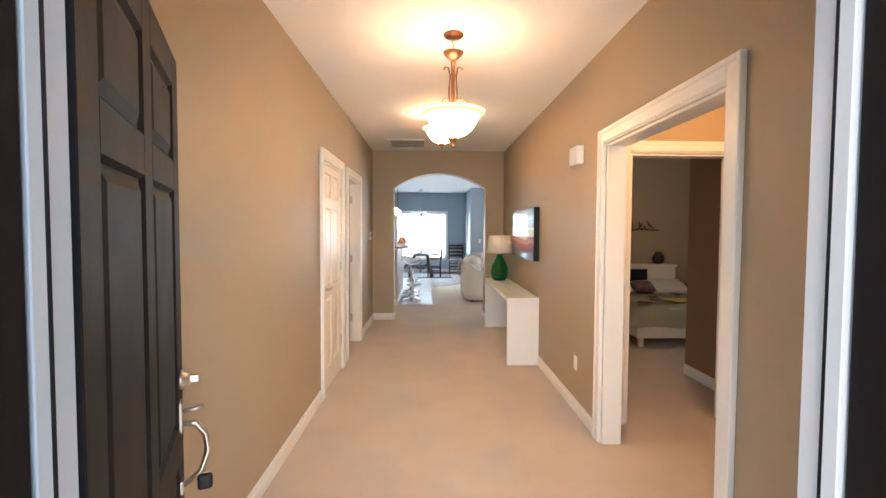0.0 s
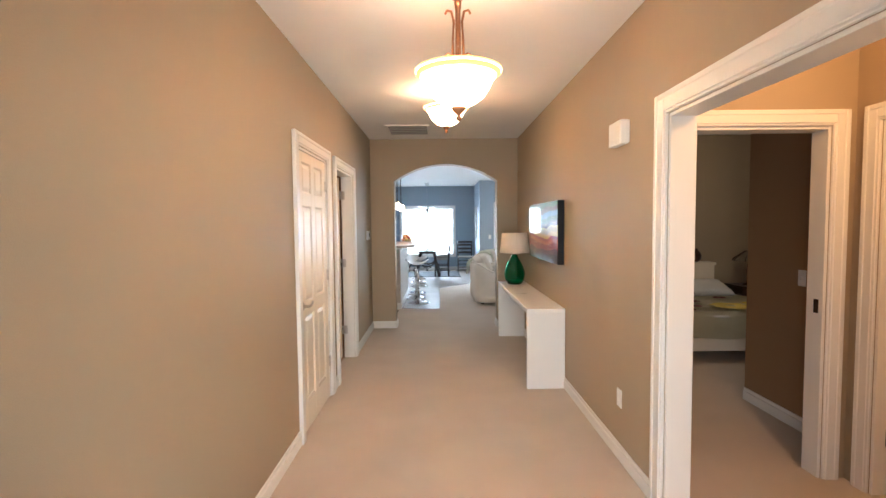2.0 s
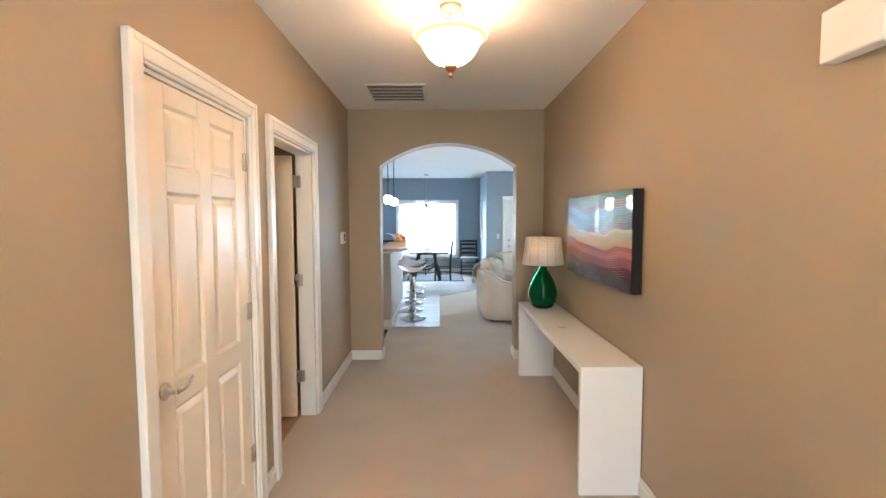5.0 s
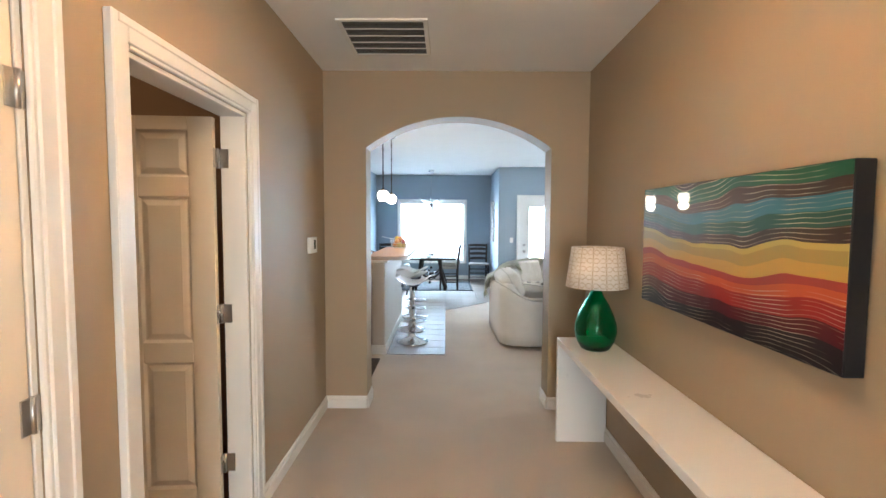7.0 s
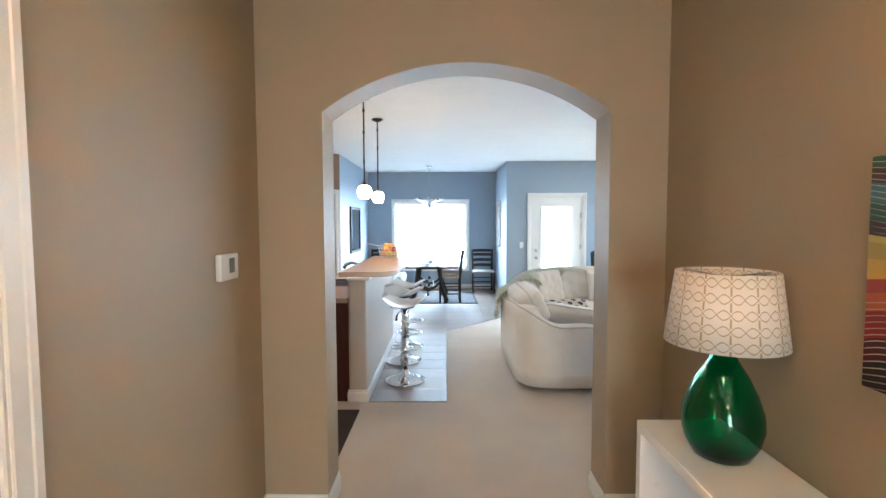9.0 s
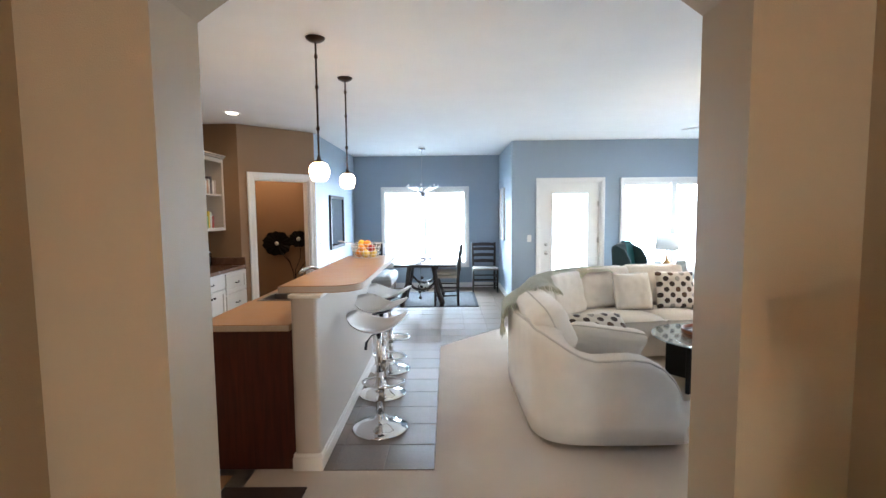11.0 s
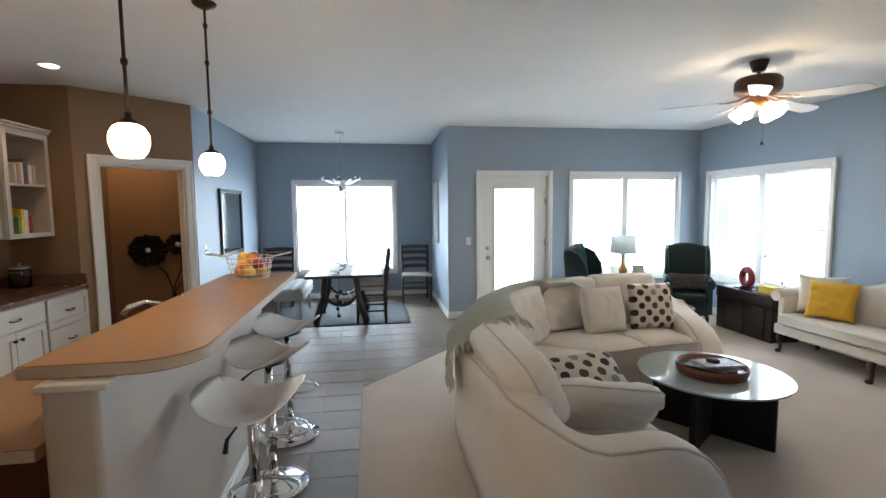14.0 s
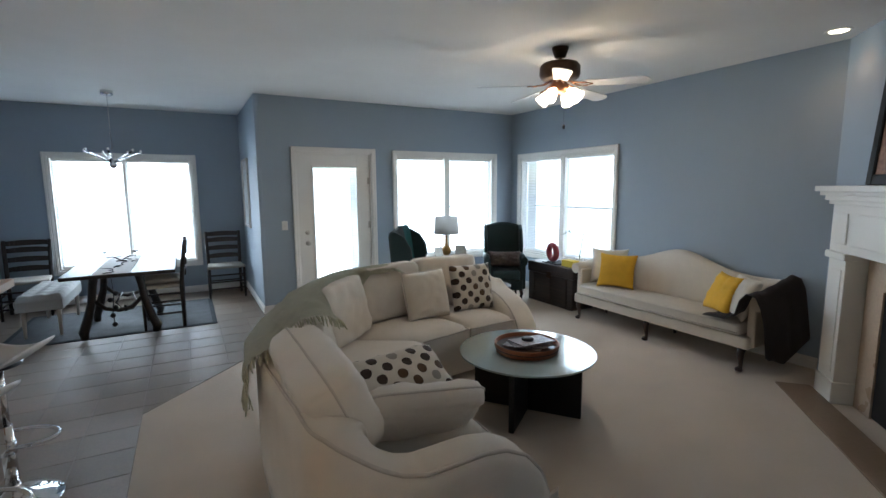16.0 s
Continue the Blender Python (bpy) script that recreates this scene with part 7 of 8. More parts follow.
def wing_chair(label):
    """An upholstered wing chair facing -y, its base at the origin."""
    d = thing("wing_chair", label, "armchair", group="green wing chairs")
    bm = bmesh.new()
    box(bm, -0.32, -0.32, 0.20, 0.32, 0.30, 0.34, 0.02, seg=3)
    part("seat_frame", bm, TEAL, d)
    bm = bmesh.new()
    box(bm, -0.27, -0.35, 0.342, 0.27, 0.22, 0.47, 0.04, seg=4)
    for f in bm.faces:
        f.smooth = True
    part("seat_cushion", bm, TEAL, d)
    bm = bmesh.new()
    n, rows = 20, []
    for i in range(n + 1):
        u = 2 * i / n - 1
        top = 1.05 + 0.045 * math.cos(u * math.pi / 2)
        x = u * 0.335
        rows.append([bm.verts.new((x, 0.20 + 0.0 * u, 0.30)), bm.verts.new((x, 0.24, 0.60)), bm.verts.new((x, 0.32, top - 0.04)), bm.verts.new((x, 0.345, top)), bm.verts.new((x, 0.39, top - 0.01)), bm.verts.new((x, 0.40, top - 0.06)), bm.verts.new((x * 0.92, 0.34, 0.25))])
    for a, b in zip(rows, rows[1:]):
        for k in range(7):
            bm.faces.new((a[k], a[(k + 1) % 7], b[(k + 1) % 7], b[k])).smooth = True
    bm.faces.new(rows[0][::-1]), bm.faces.new(rows[-1])
    part("backrest", bm, TEAL, d)
    for s in (-1, 1):
        bm = bmesh.new()
        prof = [(0.36, 0.55), (0.38, 1.03), (0.30, 1.06), (0.16, 1.0), (0.06, 0.86), (0.04, 0.74), (0.10, 0.64), (0.16, 0.60)]
        a = [bm.verts.new((s * 0.315, y, z)) for y, z in prof]
        b = [bm.verts.new((s * 0.375, y - 0.01, z)) for y, z in prof]
        f1, f2 = bm.faces.new(a), bm.faces.new(b[::-1])
        for i in range(8):
            j = (i + 1) % 8
            bm.faces.new((a[i], a[j], b[j], b[i])).smooth = True
        bmesh.ops.bevel(bm, geom=list(set(f1.edges) | set(f2.edges)), offset=0.018, segments=3, profile=0.5, affect="EDGES")
        part("wing", bm, TEAL, d)
        bm = bmesh.new()
        box(bm, s * 0.375 if s < 0 else 0.275, -0.28, 0.21, -0.275 if s < 0 else 0.375, 0.30, 0.60, 0.02, seg=3)
        tube(bm, [(s * 0.345, -0.33, 0.60), (s * 0.345, 0.0, 0.615), (s * 0.345, 0.30, 0.63)], 0.058, 14, [0.060, 0.062, 0.05])
        part("arm", bm, TEAL, d)
        cabriole(s * 0.28, -0.28, 0.21, s * 0.7, -0.7, parent=d)
        bm = bmesh.new()
        tube(bm, [(s * 0.27, 0.28, 0.22), (s * 0.28, 0.33, 0.0)], 0.02, 8, [0.025, 0.018])
        part("leg", bm, MAHOGANY, d)
    return d


chair = wing_chair("dark green velvet wing chair with curved legs by the window")
chair.matrix_basis = pose(4.36, 13.07, 0, 0, 0, -31) @ Matrix.Diagonal((0.72, 0.88, 0.99, 1))
c2 = copy_thing(chair, pose(3.08, 13.05, 0, 0, 0, 42))
c2["label"] = "dark green wing chair turned sideways with a teal throw"
stuffed("lumbar_pillow", "dark patterned lumbar pillow on the green wing chair", 0.46, 0.22, 0.13, mat("dark_woven_print", (0.06, 0.04, 0.035), 0.8, vary=0.9, scale=25, fine=90, bump=0.06), standing(4.32, 13.0, 0.60, 239, 22), seed=31)
d = thing("teal_throw", "teal cloth hanging over the wing chair back", "blanket")
bm = bmesh.new()
_m = pose(3.08, 13.05, 0, 0, 0, 42) @ Matrix.Diagonal((0.72, 0.88, 0.99, 1))
_g = []
for _i in range(9):
    _u = 0.02 + 0.28 * _i / 8
    _row = []
    for _y, _z in ((0.425, 0.50), (0.43, 0.70), (0.43, 0.90), (0.415, 1.06), (0.37, 1.115), (0.32, 1.11), (0.285, 1.02), (0.255, 0.85), (0.225, 0.62)):
        _n2 = noise.noise(Vector((_i * 0.5, _z * 4, 4)))
        _row.append(bm.verts.new(_m @ Vector((_u + 0.015 * _n2, _y + 0.012 * abs(_n2) * (1 if _y > 0.37 else -1), _z))))
    _g.append(_row)
for _a, _b in zip(_g, _g[1:]):
    for _k in range(8):
        bm.faces.new((_a[_k], _a[_k + 1], _b[_k + 1], _b[_k])).smooth = True
bmesh.ops.solidify(bm, geom=bm.faces, thickness=0.006)
part("cloth", bm, mat("teal_cloth", (0.02, 0.13, 0.13), 0.9, vary=0.15, fine=240, bump=0.06), d)


def round_table(name, label, x, y, h, r):
    d = thing(name, label, "side table", Matrix.Translation((x, y, 0)))
    bm = bmesh.new()
    lathe(bm, [(0.0, h - 0.03), (r - 0.02, h - 0.03), (r, h - 0.022), (r, h - 0.008), (r - 0.012, h), (0.0, h)], 36)
    part("tabletop", bm, MAHOGANY, d)
    bm = bmesh.new()
    lathe(bm, [(0.02, 0.12), (0.035, 0.16), (0.045, 0.24), (0.025, 0.32), (0.02, h - 0.08), (0.05, h - 0.031)], 18)
    part("pedestal", bm, MAHOGANY, d)
    for k in range(3):
        a = k * 2.0944 + 0.4
        bm = bmesh.new()
        tube(bm, [(0.02 * math.cos(a), 0.02 * math.sin(a), 0.18), (0.10 * math.cos(a), 0.10 * math.sin(a), 0.14), (0.18 * math.cos(a), 0.18 * math.sin(a), 0.05), (0.23 * math.cos(a), 0.23 * math.sin(a), 0.016)], 0.018, 8, [0.022, 0.018, 0.014, 0.016])
        part("leg", bm, MAHOGANY, d)
    return d


round_table("side_table", "small round dark wooden pedestal table beside the sofa", 3.40, 12.02, 0.52, 0.23)
round_table("lamp_table", "round dark pedestal table between the wing chairs", 3.52, 13.2, 0.62, 0.28)
GOLD = mat("aged_gold", (0.42, 0.25, 0.09), 0.35, 0.8, vary=0.15, scale=20)
d = thing("table_lamp", "gold table lamp with pale grey drum shade", "table lamp", Matrix.Translation((3.50, 13.18, 0.6205)))
bm = bmesh.new()
lathe(bm, [(0.0, 0.0), (0.06, 0.0), (0.062, 0.015), (0.025, 0.03), (0.02, 0.06), (0.045, 0.09), (0.065, 0.13), (0.055, 0.17), (0.025, 0.20), (0.015, 0.24), (0.012, 0.42), (0.0, 0.42)], 24)
part("base", bm, GOLD, d)
bm = bmesh.new()
lathe(bm, [(0.165, 0.36), (0.150, 0.585), (0.147, 0.585), (0.162, 0.36)], 32)
part("shade", bm, translucent("grey_linen_shade", (0.82, 0.82, 0.81), 0.5), d, "pale grey cloth drum shade")
for _x, _y, _a in ((3.36, 13.10, 20), (3.68, 13.10, -15)):
    f = thing("photo_frame", "silver photo frame standing on the lamp table", "photo frame", pose(_x, _y, 0.6205, -12, 0, _a))
    bm = bmesh.new()
    for _b in ((-0.075, -0.06, 0, 0.20), (0.06, 0.075, 0, 0.20), (-0.06, 0.06, 0, 0.015), (-0.06, 0.06, 0.185, 0.20)):
        box(bm, _b[0], -0.008, _b[2], _b[1], 0.004, _b[3], 0.002)
    part("frame", bm, NICKEL, f)
    part("picture", bm_box(-0.06, -0.003, 0.015, 0.06, 0.0, 0.185), mat("faded_photo", (0.5, 0.52, 0.48), 0.3, vary=0.4, scale=20), f)

# ceiling fan
d = thing("ceiling_fan", "bronze ceiling fan with pale blades and four lit glass shades", "ceiling fan", Matrix.Translation((3.31, 10.90, 0)))
bm = bmesh.new()
lathe(bm, [(0.02, CEIL - 0.085), (0.045, CEIL - 0.08), (0.065, CEIL - 0.02), (0.068, CEIL - 0.001)], 24)
part("canopy", bm, BRONZE, d)
bm = bmesh.new()
tube(bm, [(0, 0, 2.595), (0, 0, 2.65)], 0.013, 12)
part("rod", bm, BRONZE, d)
bm = bmesh.new()
lathe(bm, [(0.0, 2.455), (0.13, 2.46), (0.155, 2.475), (0.165, 2.50), (0.165, 2.565), (0.145, 2.59), (0.05, 2.60), (0.0, 2.60)], 36)
part("motor", bm, BRONZE, d)
bm = bmesh.new()
lathe(bm, [(0.0, 2.345), (0.05, 2.35), (0.075, 2.37), (0.08, 2.40), (0.06, 2.43), (0.06, 2.456), (0.0, 2.456)], 28)
part("light_fitter", bm, COPPER, d)
BLADE = mat("bleached_blade_veneer", (0.74, 0.72, 0.71), 0.35, vary=0.06, scale=4)
for _k in range(5):
    _m = Matrix.Rotation(radians(13 + 72 * _k), 4, "Z") @ Matrix.Translation((0, 0, 2.425)) @ Matrix.Rotation(radians(3), 4, "Y") @ Matrix.Rotation(radians(-11), 4, "X")
    bm = bmesh.new()
    _o = [(0.22, -0.055), (0.63, -0.072)] + arc(0.63, 0.0, 0.072, -80, 80, 8) + [(0.63, 0.072), (0.22, 0.055)]
    slab(bm, _o, -0.003, 0.003)
    bl = part("blade", bm, BLADE, d, "", _m)
    bm = bmesh.new()
    tube(bm, [(0.07, 0, 0.03), (0.14, 0.03, 0.0), (0.22, 0.03, -0.008), (0.27, 0.0, -0.006), (0.22, -0.03, -0.008), (0.14, -0.03, 0.0), (0.07, 0, 0.03)], 0.007, 6)
    part("blade_iron", bm, COPPER, bl)
LIT = translucent("lit_tulip_glass", (0.95, 0.90, 0.82), 0.4, (1.0, 0.82, 0.60), 9.0)
for _k in range(4):
    _m = Matrix.Rotation(radians(20 + 90 * _k), 4, "Z") @ Matrix.Translation((0.085, 0, 2.375)) @ Matrix.Rotation(radians(-48), 4, "Y") @ Matrix.Scale(0.86, 4)
    bm = bmesh.new()
    lathe(bm, [(0.022, 0.0), (0.030, -0.02), (0.052, -0.06), (0.058, -0.10), (0.068, -0.135), (0.064, -0.135), (0.054, -0.10), (0.048, -0.06), (0.026, -0.02), (0.018, 0.0)], 20)
    part("glass_shade", bm, LIT, d, "glowing tulip glass shade", _m)
bm = bmesh.new()
tube(bm, [(0.03, -0.03, 2.36), (0.03, -0.03, 2.10)], 0.0015, 4)
lathe(bm, [(0.0, 2.06), (0.009, 2.065), (0.012, 2.08), (0.006, 2.098), (0.0, 2.10)], 10, Matrix.Translation((0.03, -0.03, 0)))
part("pull_chain", bm, BLACK, d)

# fireplace on the slanted wall
MARBLE = mat("tan_fireplace_tile", (0.46, 0.36, 0.27), 0.3, vary=0.14, scale=6, fine=60)
d = thing("fireplace", "white panelled mantelpiece around a black firebox", "fireplace", CHIM, kind="structure")
F0, F1, FD = 0.45, 2.25, -0.20
for _a in (F0, F1 - 0.26):
    bm = bmesh.new()
    box(bm, _a, FD, 0.0, _a + 0.26, -0.002, 0.16, 0.004)
    box(bm, _a + 0.012, FD + 0.012, 0.16, _a + 0.248, -0.002, 1.05, 0.003)
    box(bm, _a + 0.05, FD + 0.004, 0.22, _a + 0.21, FD + 0.014, 0.98, 0.004)
    box(bm, _a - 0.01, FD - 0.012, 1.05, _a + 0.27, -0.002, 1.10, 0.006)
    part("pilaster", bm, WHITE, d)
bm = bmesh.new()
box(bm, F0, FD + 0.012, 1.101, F1, -0.002, 1.44, 0.003)
box(bm, F0 + 0.30, FD + 0.002, 1.16, F1 - 0.30, FD + 0.014, 1.38, 0.004)
for _a in (F0, F1 - 0.26):
    box(bm, _a + 0.03, FD + 0.002, 1.16, _a + 0.23, FD + 0.014, 1.38, 0.004)
part("frieze", bm, WHITE, d)
for _k, (_g2, _z0, _z1) in enumerate(((0.015, 1.441, 1.47), (0.035, 1.47, 1.505), (0.06, 1.505, 1.535), (0.085, 1.535, 1.575))):
    part("mantel_moulding" if _k < 3 else "mantel_shelf", bm_box(F0 - _g2, FD - _g2, _z0, F1 + _g2, -0.002, _z1, 0.006, seg=2), WHITE, d)
bm = bmesh.new()
box(bm, F0 + 0.262, -0.06, 0.0, F0 + 0.46, -0.004, 1.10)
box(bm, F1 - 0.46, -0.06, 0.0, F1 - 0.262, -0.004, 1.10)
box(bm, F0 + 0.46, -0.06, 0.88, F1 - 0.46, -0.004, 1.10)
part("tile_surround", bm, MARBLE, d)
part("firebox", bm_box(F0 + 0.462, -0.05, 0.01, F1 - 0.462, -0.004, 0.878, 0.004), BLACK, d)
part("hearth", bm_box(F0 - 0.05, -0.44, 0.001, F1 + 0.05, FD - 0.002, 0.012, 0.003), mat("brown_hearth_tile", (0.24, 0.16, 0.105), 0.4, vary=0.1, scale=5, fine=50), d)
d = thing("framed_picture", "large dark framed picture on the mantelpiece", "picture", CHIM @ Matrix.Translation((0.72, -0.12, 1.577)) @ Matrix.Rotation(radians(-4), 4, "X"))
bm = bmesh.new()
for _b in ((0, 0.07, 0, 1.1), (0.88, 0.95, 0, 1.1), (0.07, 0.88, 0, 0.07), (0.07, 0.88, 1.03, 1.1)):
    box(bm, _b[0], -0.02, _b[2], _b[1], 0.015, _b[3], 0.006)
part("frame", bm, BLACK, d)
part("print", bm_box(0.07, -0.004, 0.07, 0.88, 0.004, 1.03), mat("muted_print", (0.25, 0.14, 0.10), 0.3, vary=0.7, scale=6, fine=30), d)

# ---- dining nook ----
DARKWOOD = wood("black_brown_dining_wood", (0.010, 0.007, 0.005), (0.022, 0.012, 0.008), 0.42, (18, 1.5, 18), 0.05)
RUSH = mat("cream_seat_cloth", (0.42, 0.38, 0.33), 0.9, vary=0.1, fine=250, bump=0.08)
d = thing("area_rug", "dark grey patterned rug under the dining table", "rug", Matrix.Translation((-1.25, 13.84, 0.005)))
_rug = mat("grey_woven_rug", (0.050, 0.057, 0.065), 0.95, vary=0.45, scale=7, fine=160, bump=0.15, spec=0.1)
part("rug_body", bm_box(0, 0, 0, 2.0, 1.42, 0.010, 0.003), _rug, d)
part("border", bm_box(0.05, 0.05, 0.0101, 1.95, 1.37, 0.0112), mat("rug_border_grey", (0.075, 0.083, 0.092), 0.95, vary=0.4, scale=9, fine=160, bump=0.15), d)

d = thing("dining_table", "dark polished trestle table with curved legs", "dining table")
TX0, TX1, TY0, TY1 = -0.60, 0.37, 13.42, 15.0
part("tabletop", bm_box(TX0, TY0, 0.715, TX1, TY1, 0.752, 0.006, seg=2), DARKWOOD, d)
for _y in (13.80, 14.62):
    for _s in (-1, 1):
        bm = bmesh.new()
        _c = -0.185
        _pts = [(_c + _s * 0.32, _y, 0.03), (_c + _s * 0.33, _y, 0.09), (_c + _s * 0.285, _y, 0.22), (_c + _s * 0.235, _y, 0.40), (_c + _s * 0.215, _y, 0.58), (_c + _s * 0.19, _y, 0.714)]
        tube(bm, _pts, 0.03, 8, [0.040, 0.048, 0.044, 0.038, 0.038, 0.044])
        part("leg", bm, DARKWOOD, d)
    bm = bmesh.new()
    tube(bm, [(_c - 0.21, _y, 0.42), (_c - 0.12, _y, 0.33), (_c, _y, 0.30), (_c + 0.12, _y, 0.33), (_c + 0.21, _y, 0.42)], 0.022, 8)
    part("curved_rail", bm, DARKWOOD, d)
    bm = bmesh.new()
    tube(bm, [(_c - 0.22, _y, 0.69), (_c + 0.22, _y, 0.69)], 0.024, 8)
    part("trestle_rail", bm, DARKWOOD, d)
    for _s in (-1, 1):
        bm = bmesh.new()
        lathe(bm, [(0.0, 0.016), (0.03, 0.018), (0.036, 0.03), (0.02, 0.045), (0.0, 0.046)], 12, Matrix.Translation((_c + _s * 0.32, _y, 0.0)))
        part("foot", bm, DARKWOOD, d)
bm = bmesh.new()
for _s in (-1, 1):
    tube(bm, [(_c + _s * 0.05, 13.80, 0.34), (_c + _s * 0.10, 14.0, 0.26), (_c, 14.21, 0.20), (_c - _s * 0.10, 14.42, 0.26), (_c - _s * 0.05, 14.62, 0.34)], 0.010, 8)
part("iron_stretcher", bm, IRON, d)

d = thing("table_runner", "white runner with black branch print along the table", "table runner")
LINEN = mat("white_linen", (0.68, 0.66, 0.63), 0.9, vary=0.06, fine=300, bump=0.06)
bm = bmesh.new()
box(bm, _c - 0.16, TY0 - 0.004, 0.753, _c + 0.16, 14.95, 0.757)
part("cloth", bm, LINEN, d)
random.seed(8)
bm = bmesh.new()
for _k in range(7):
    _p = Vector((_c + random.uniform(-0.12, 0.12), 13.45 + _k * 0.2, 0.7585))
    _pts = [tuple(_p)]
    for _j in range(4):
        _p = _p + Vector((random.uniform(-0.06, 0.06), random.uniform(0.03, 0.09), 0))
        _p.x = min(max(_p.x, _c - 0.15), _c + 0.15)
        _pts.append(tuple(_p))
    tube(bm, _pts, 0.006, 4, [0.008, 0.007, 0.006, 0.004, 0.003])
part("branch_print", bm, BLACK, d)
bm = bmesh.new()
tube(bm, [(_c, TY0 - 0.016, 0.74), (_c + 0.01, TY0 - 0.016, 0.55), (_c - 0.01, TY0 - 0.016, 0.36), (_c, TY0 - 0.016, 0.24)], 0.004, 5)
for _z, _x in ((0.56, 0.03), (0.50, -0.02), (0.42, 0.02), (0.34, -0.01), (0.25, 0.0)):
    lathe(bm, [(0.0, -0.026), (0.018, -0.018), (0.026, 0.0), (0.018, 0.018), (0.0, 0.026)], 12, Matrix.Translation((_c + _x, TY0 - 0.028, _z)))
part("bead_trim", bm, BLACK, d)
d = thing("centrepiece", "black wire candle centrepiece on the dining table", "ornament", Matrix.Translation((_c, 14.35, 0.7575)))
bm = bmesh.new()
for _s in (-1, 1):
    tube(bm, [(0, 0, 0.01), (_s * 0.08, 0, 0.06), (_s * 0.14, 0, 0.05), (_s * 0.15, 0, 0.10)], 0.005, 6)
    lathe(bm, [(0.0, 0.0), (0.03, 0.004), (0.032, 0.02), (0.0, 0.016)], 14, Matrix.Translation((_s * 0.15, 0, 0.10)))
tube(bm, [(-0.05, 0, 0.005), (0.05, 0, 0.005)], 0.008, 6)
part("wire_arms", bm, IRON, d)


def ladder_chair(label):
    """A ladder-back chair facing -y."""
    d = thing("ladderback_chair", label, "chair", group="dark ladderback chairs")
    for s in (-1, 1):
        bm = bmesh.new()
        tube(bm, [(s * 0.215, 0.19, 0.0), (s * 0.215, 0.19, 0.45), (s * 0.225, 0.23, 0.80), (s * 0.228, 0.255, 0.945)], 0.018, 10, [0.020, 0.024, 0.023, 0.020])
        part("back_post", bm, DARKWOOD, d)
        bm = bmesh.new()
        tube(bm, [(s * 0.235, -0.19, 0.0), (s * 0.235, -0.19, 0.465)], 0.018, 10, [0.015, 0.020])
        part("leg", bm, DARKWOOD, d)
        for z in (0.16, 0.29):
            bm = bmesh.new()
            tube(bm, [(s * 0.232, -0.18, z), (s * 0.217, 0.18, z)], 0.012, 8)
            part("side_stretcher", bm, DARKWOOD, d)
    for k, z in enumerate((0.57, 0.69, 0.81, 0.90)):
        bm = bmesh.new()
        y = 0.20 + (z - 0.45) * 0.115
        n = 10
        for i in range(n):
            u0, u1 = -1 + 2 * i / n, -1 + 2 * (i + 1) / n
            yy = y + 0.025 * (1 - ((u0 + u1) / 2) ** 2)
            hh = 0.034 + 0.012 * (1 - ((u0 + u1) / 2) ** 2)
            box(bm, u0 * 0.21, yy - 0.006, z - 0.024, u1 * 0.21, yy + 0.006, z + hh)
        part("ladder_slat", bm, DARKWOOD, d)
    bm = bmesh.new()
    tube(bm, [(-0.215, 0.19, 0.2), (0.215, 0.19, 0.2)], 0.010, 8)
    part("back_stretcher", bm, DARKWOOD, d)
    for z in (0.14, 0.24, 0.34):
        bm = bmesh.new()
        tube(bm, [(-0.23, -0.19, z), (0.23, -0.19, z)], 0.012, 8)
        part("front_stretcher", bm, DARKWOOD, d)
    bm = bmesh.new()
    slab(bm, [(-0.25, -0.215), (0.25, -0.215), (0.225, 0.20), (-0.225, 0.20)], 0.435, 0.475, 0.014)
    part("seat", bm, RUSH, d, "cream woven seat")
    return d


ch = ladder_chair("black ladderback chair with cream seat against the nook wall")
ch.matrix_basis = pose(0.97, 15.40, 0.004)
copy_thing(ch, pose(-1.30, 15.42, 0.004, 0, 0, 4))
c3 = copy_thing(ch, pose(0.22, 14.10, 0.016, 0, 0, -90) @ Matrix.Diagonal((1, 1, 1.06, 1)))
c3["label"] = "dark ladderback chair with striped cushion at the table"
stuffed("seat_pad", "pale seat pad on the dining chair", 0.40, 0.40, 0.07, RUSH, pose(0.21, 14.10, 0.555, 0, 0, 0), seed=41)

# tufted bench
d = thing("tufted_bench", "pale grey tufted bench beside the dining table", "bench", Matrix.Translation((-1.12, 14.12, -0.02)))
GREYCLOTH = mat("pale_grey_cloth", (0.40, 0.40, 0.39), 0.9, vary=0.08, fine=260, bump=0.06)
bm = bmesh.new()
n, mrow = 16, 36
_W, _D = 0.40, 1.05
_top = [[bm.verts.new((_W * i / n, _D * j / mrow, 0.48 + 0.028 * abs(math.sin(math.pi * 3 * i / n)) ** 0.6 * abs(math.sin(math.pi * 6 * j / mrow)) ** 0.6 - (0.04 if i in (0, n) or j in (0, mrow) else 0))) for i in range(n + 1)] for j in range(mrow + 1)]
for j in range(mrow):
    for i in range(n):
        bm.faces.new((_top[j][i], _top[j][i + 1], _top[j + 1][i + 1], _top[j + 1][i])).smooth = True
part("tufted_top", bm, GREYCLOTH, d)
part("seat_box", bm_box(0, 0, 0.33, _W, _D, 0.445, 0.01, seg=2), GREYCLOTH, d)
for _x in (0.05, 0.35):
    for _y in (0.06, 0.99):
        bm = bmesh.new()
        tube(bm, [(_x, _y, 0.036), (_x, _y, 0.33)], 0.02, 10, [0.014, 0.024])
        part("leg", bm, mat("pale_wood_leg", (0.45, 0.40, 0.34), 0.5) if "pale_wood_leg" not in bpy.data.materials else bpy.data.materials["pale_wood_leg"], d)

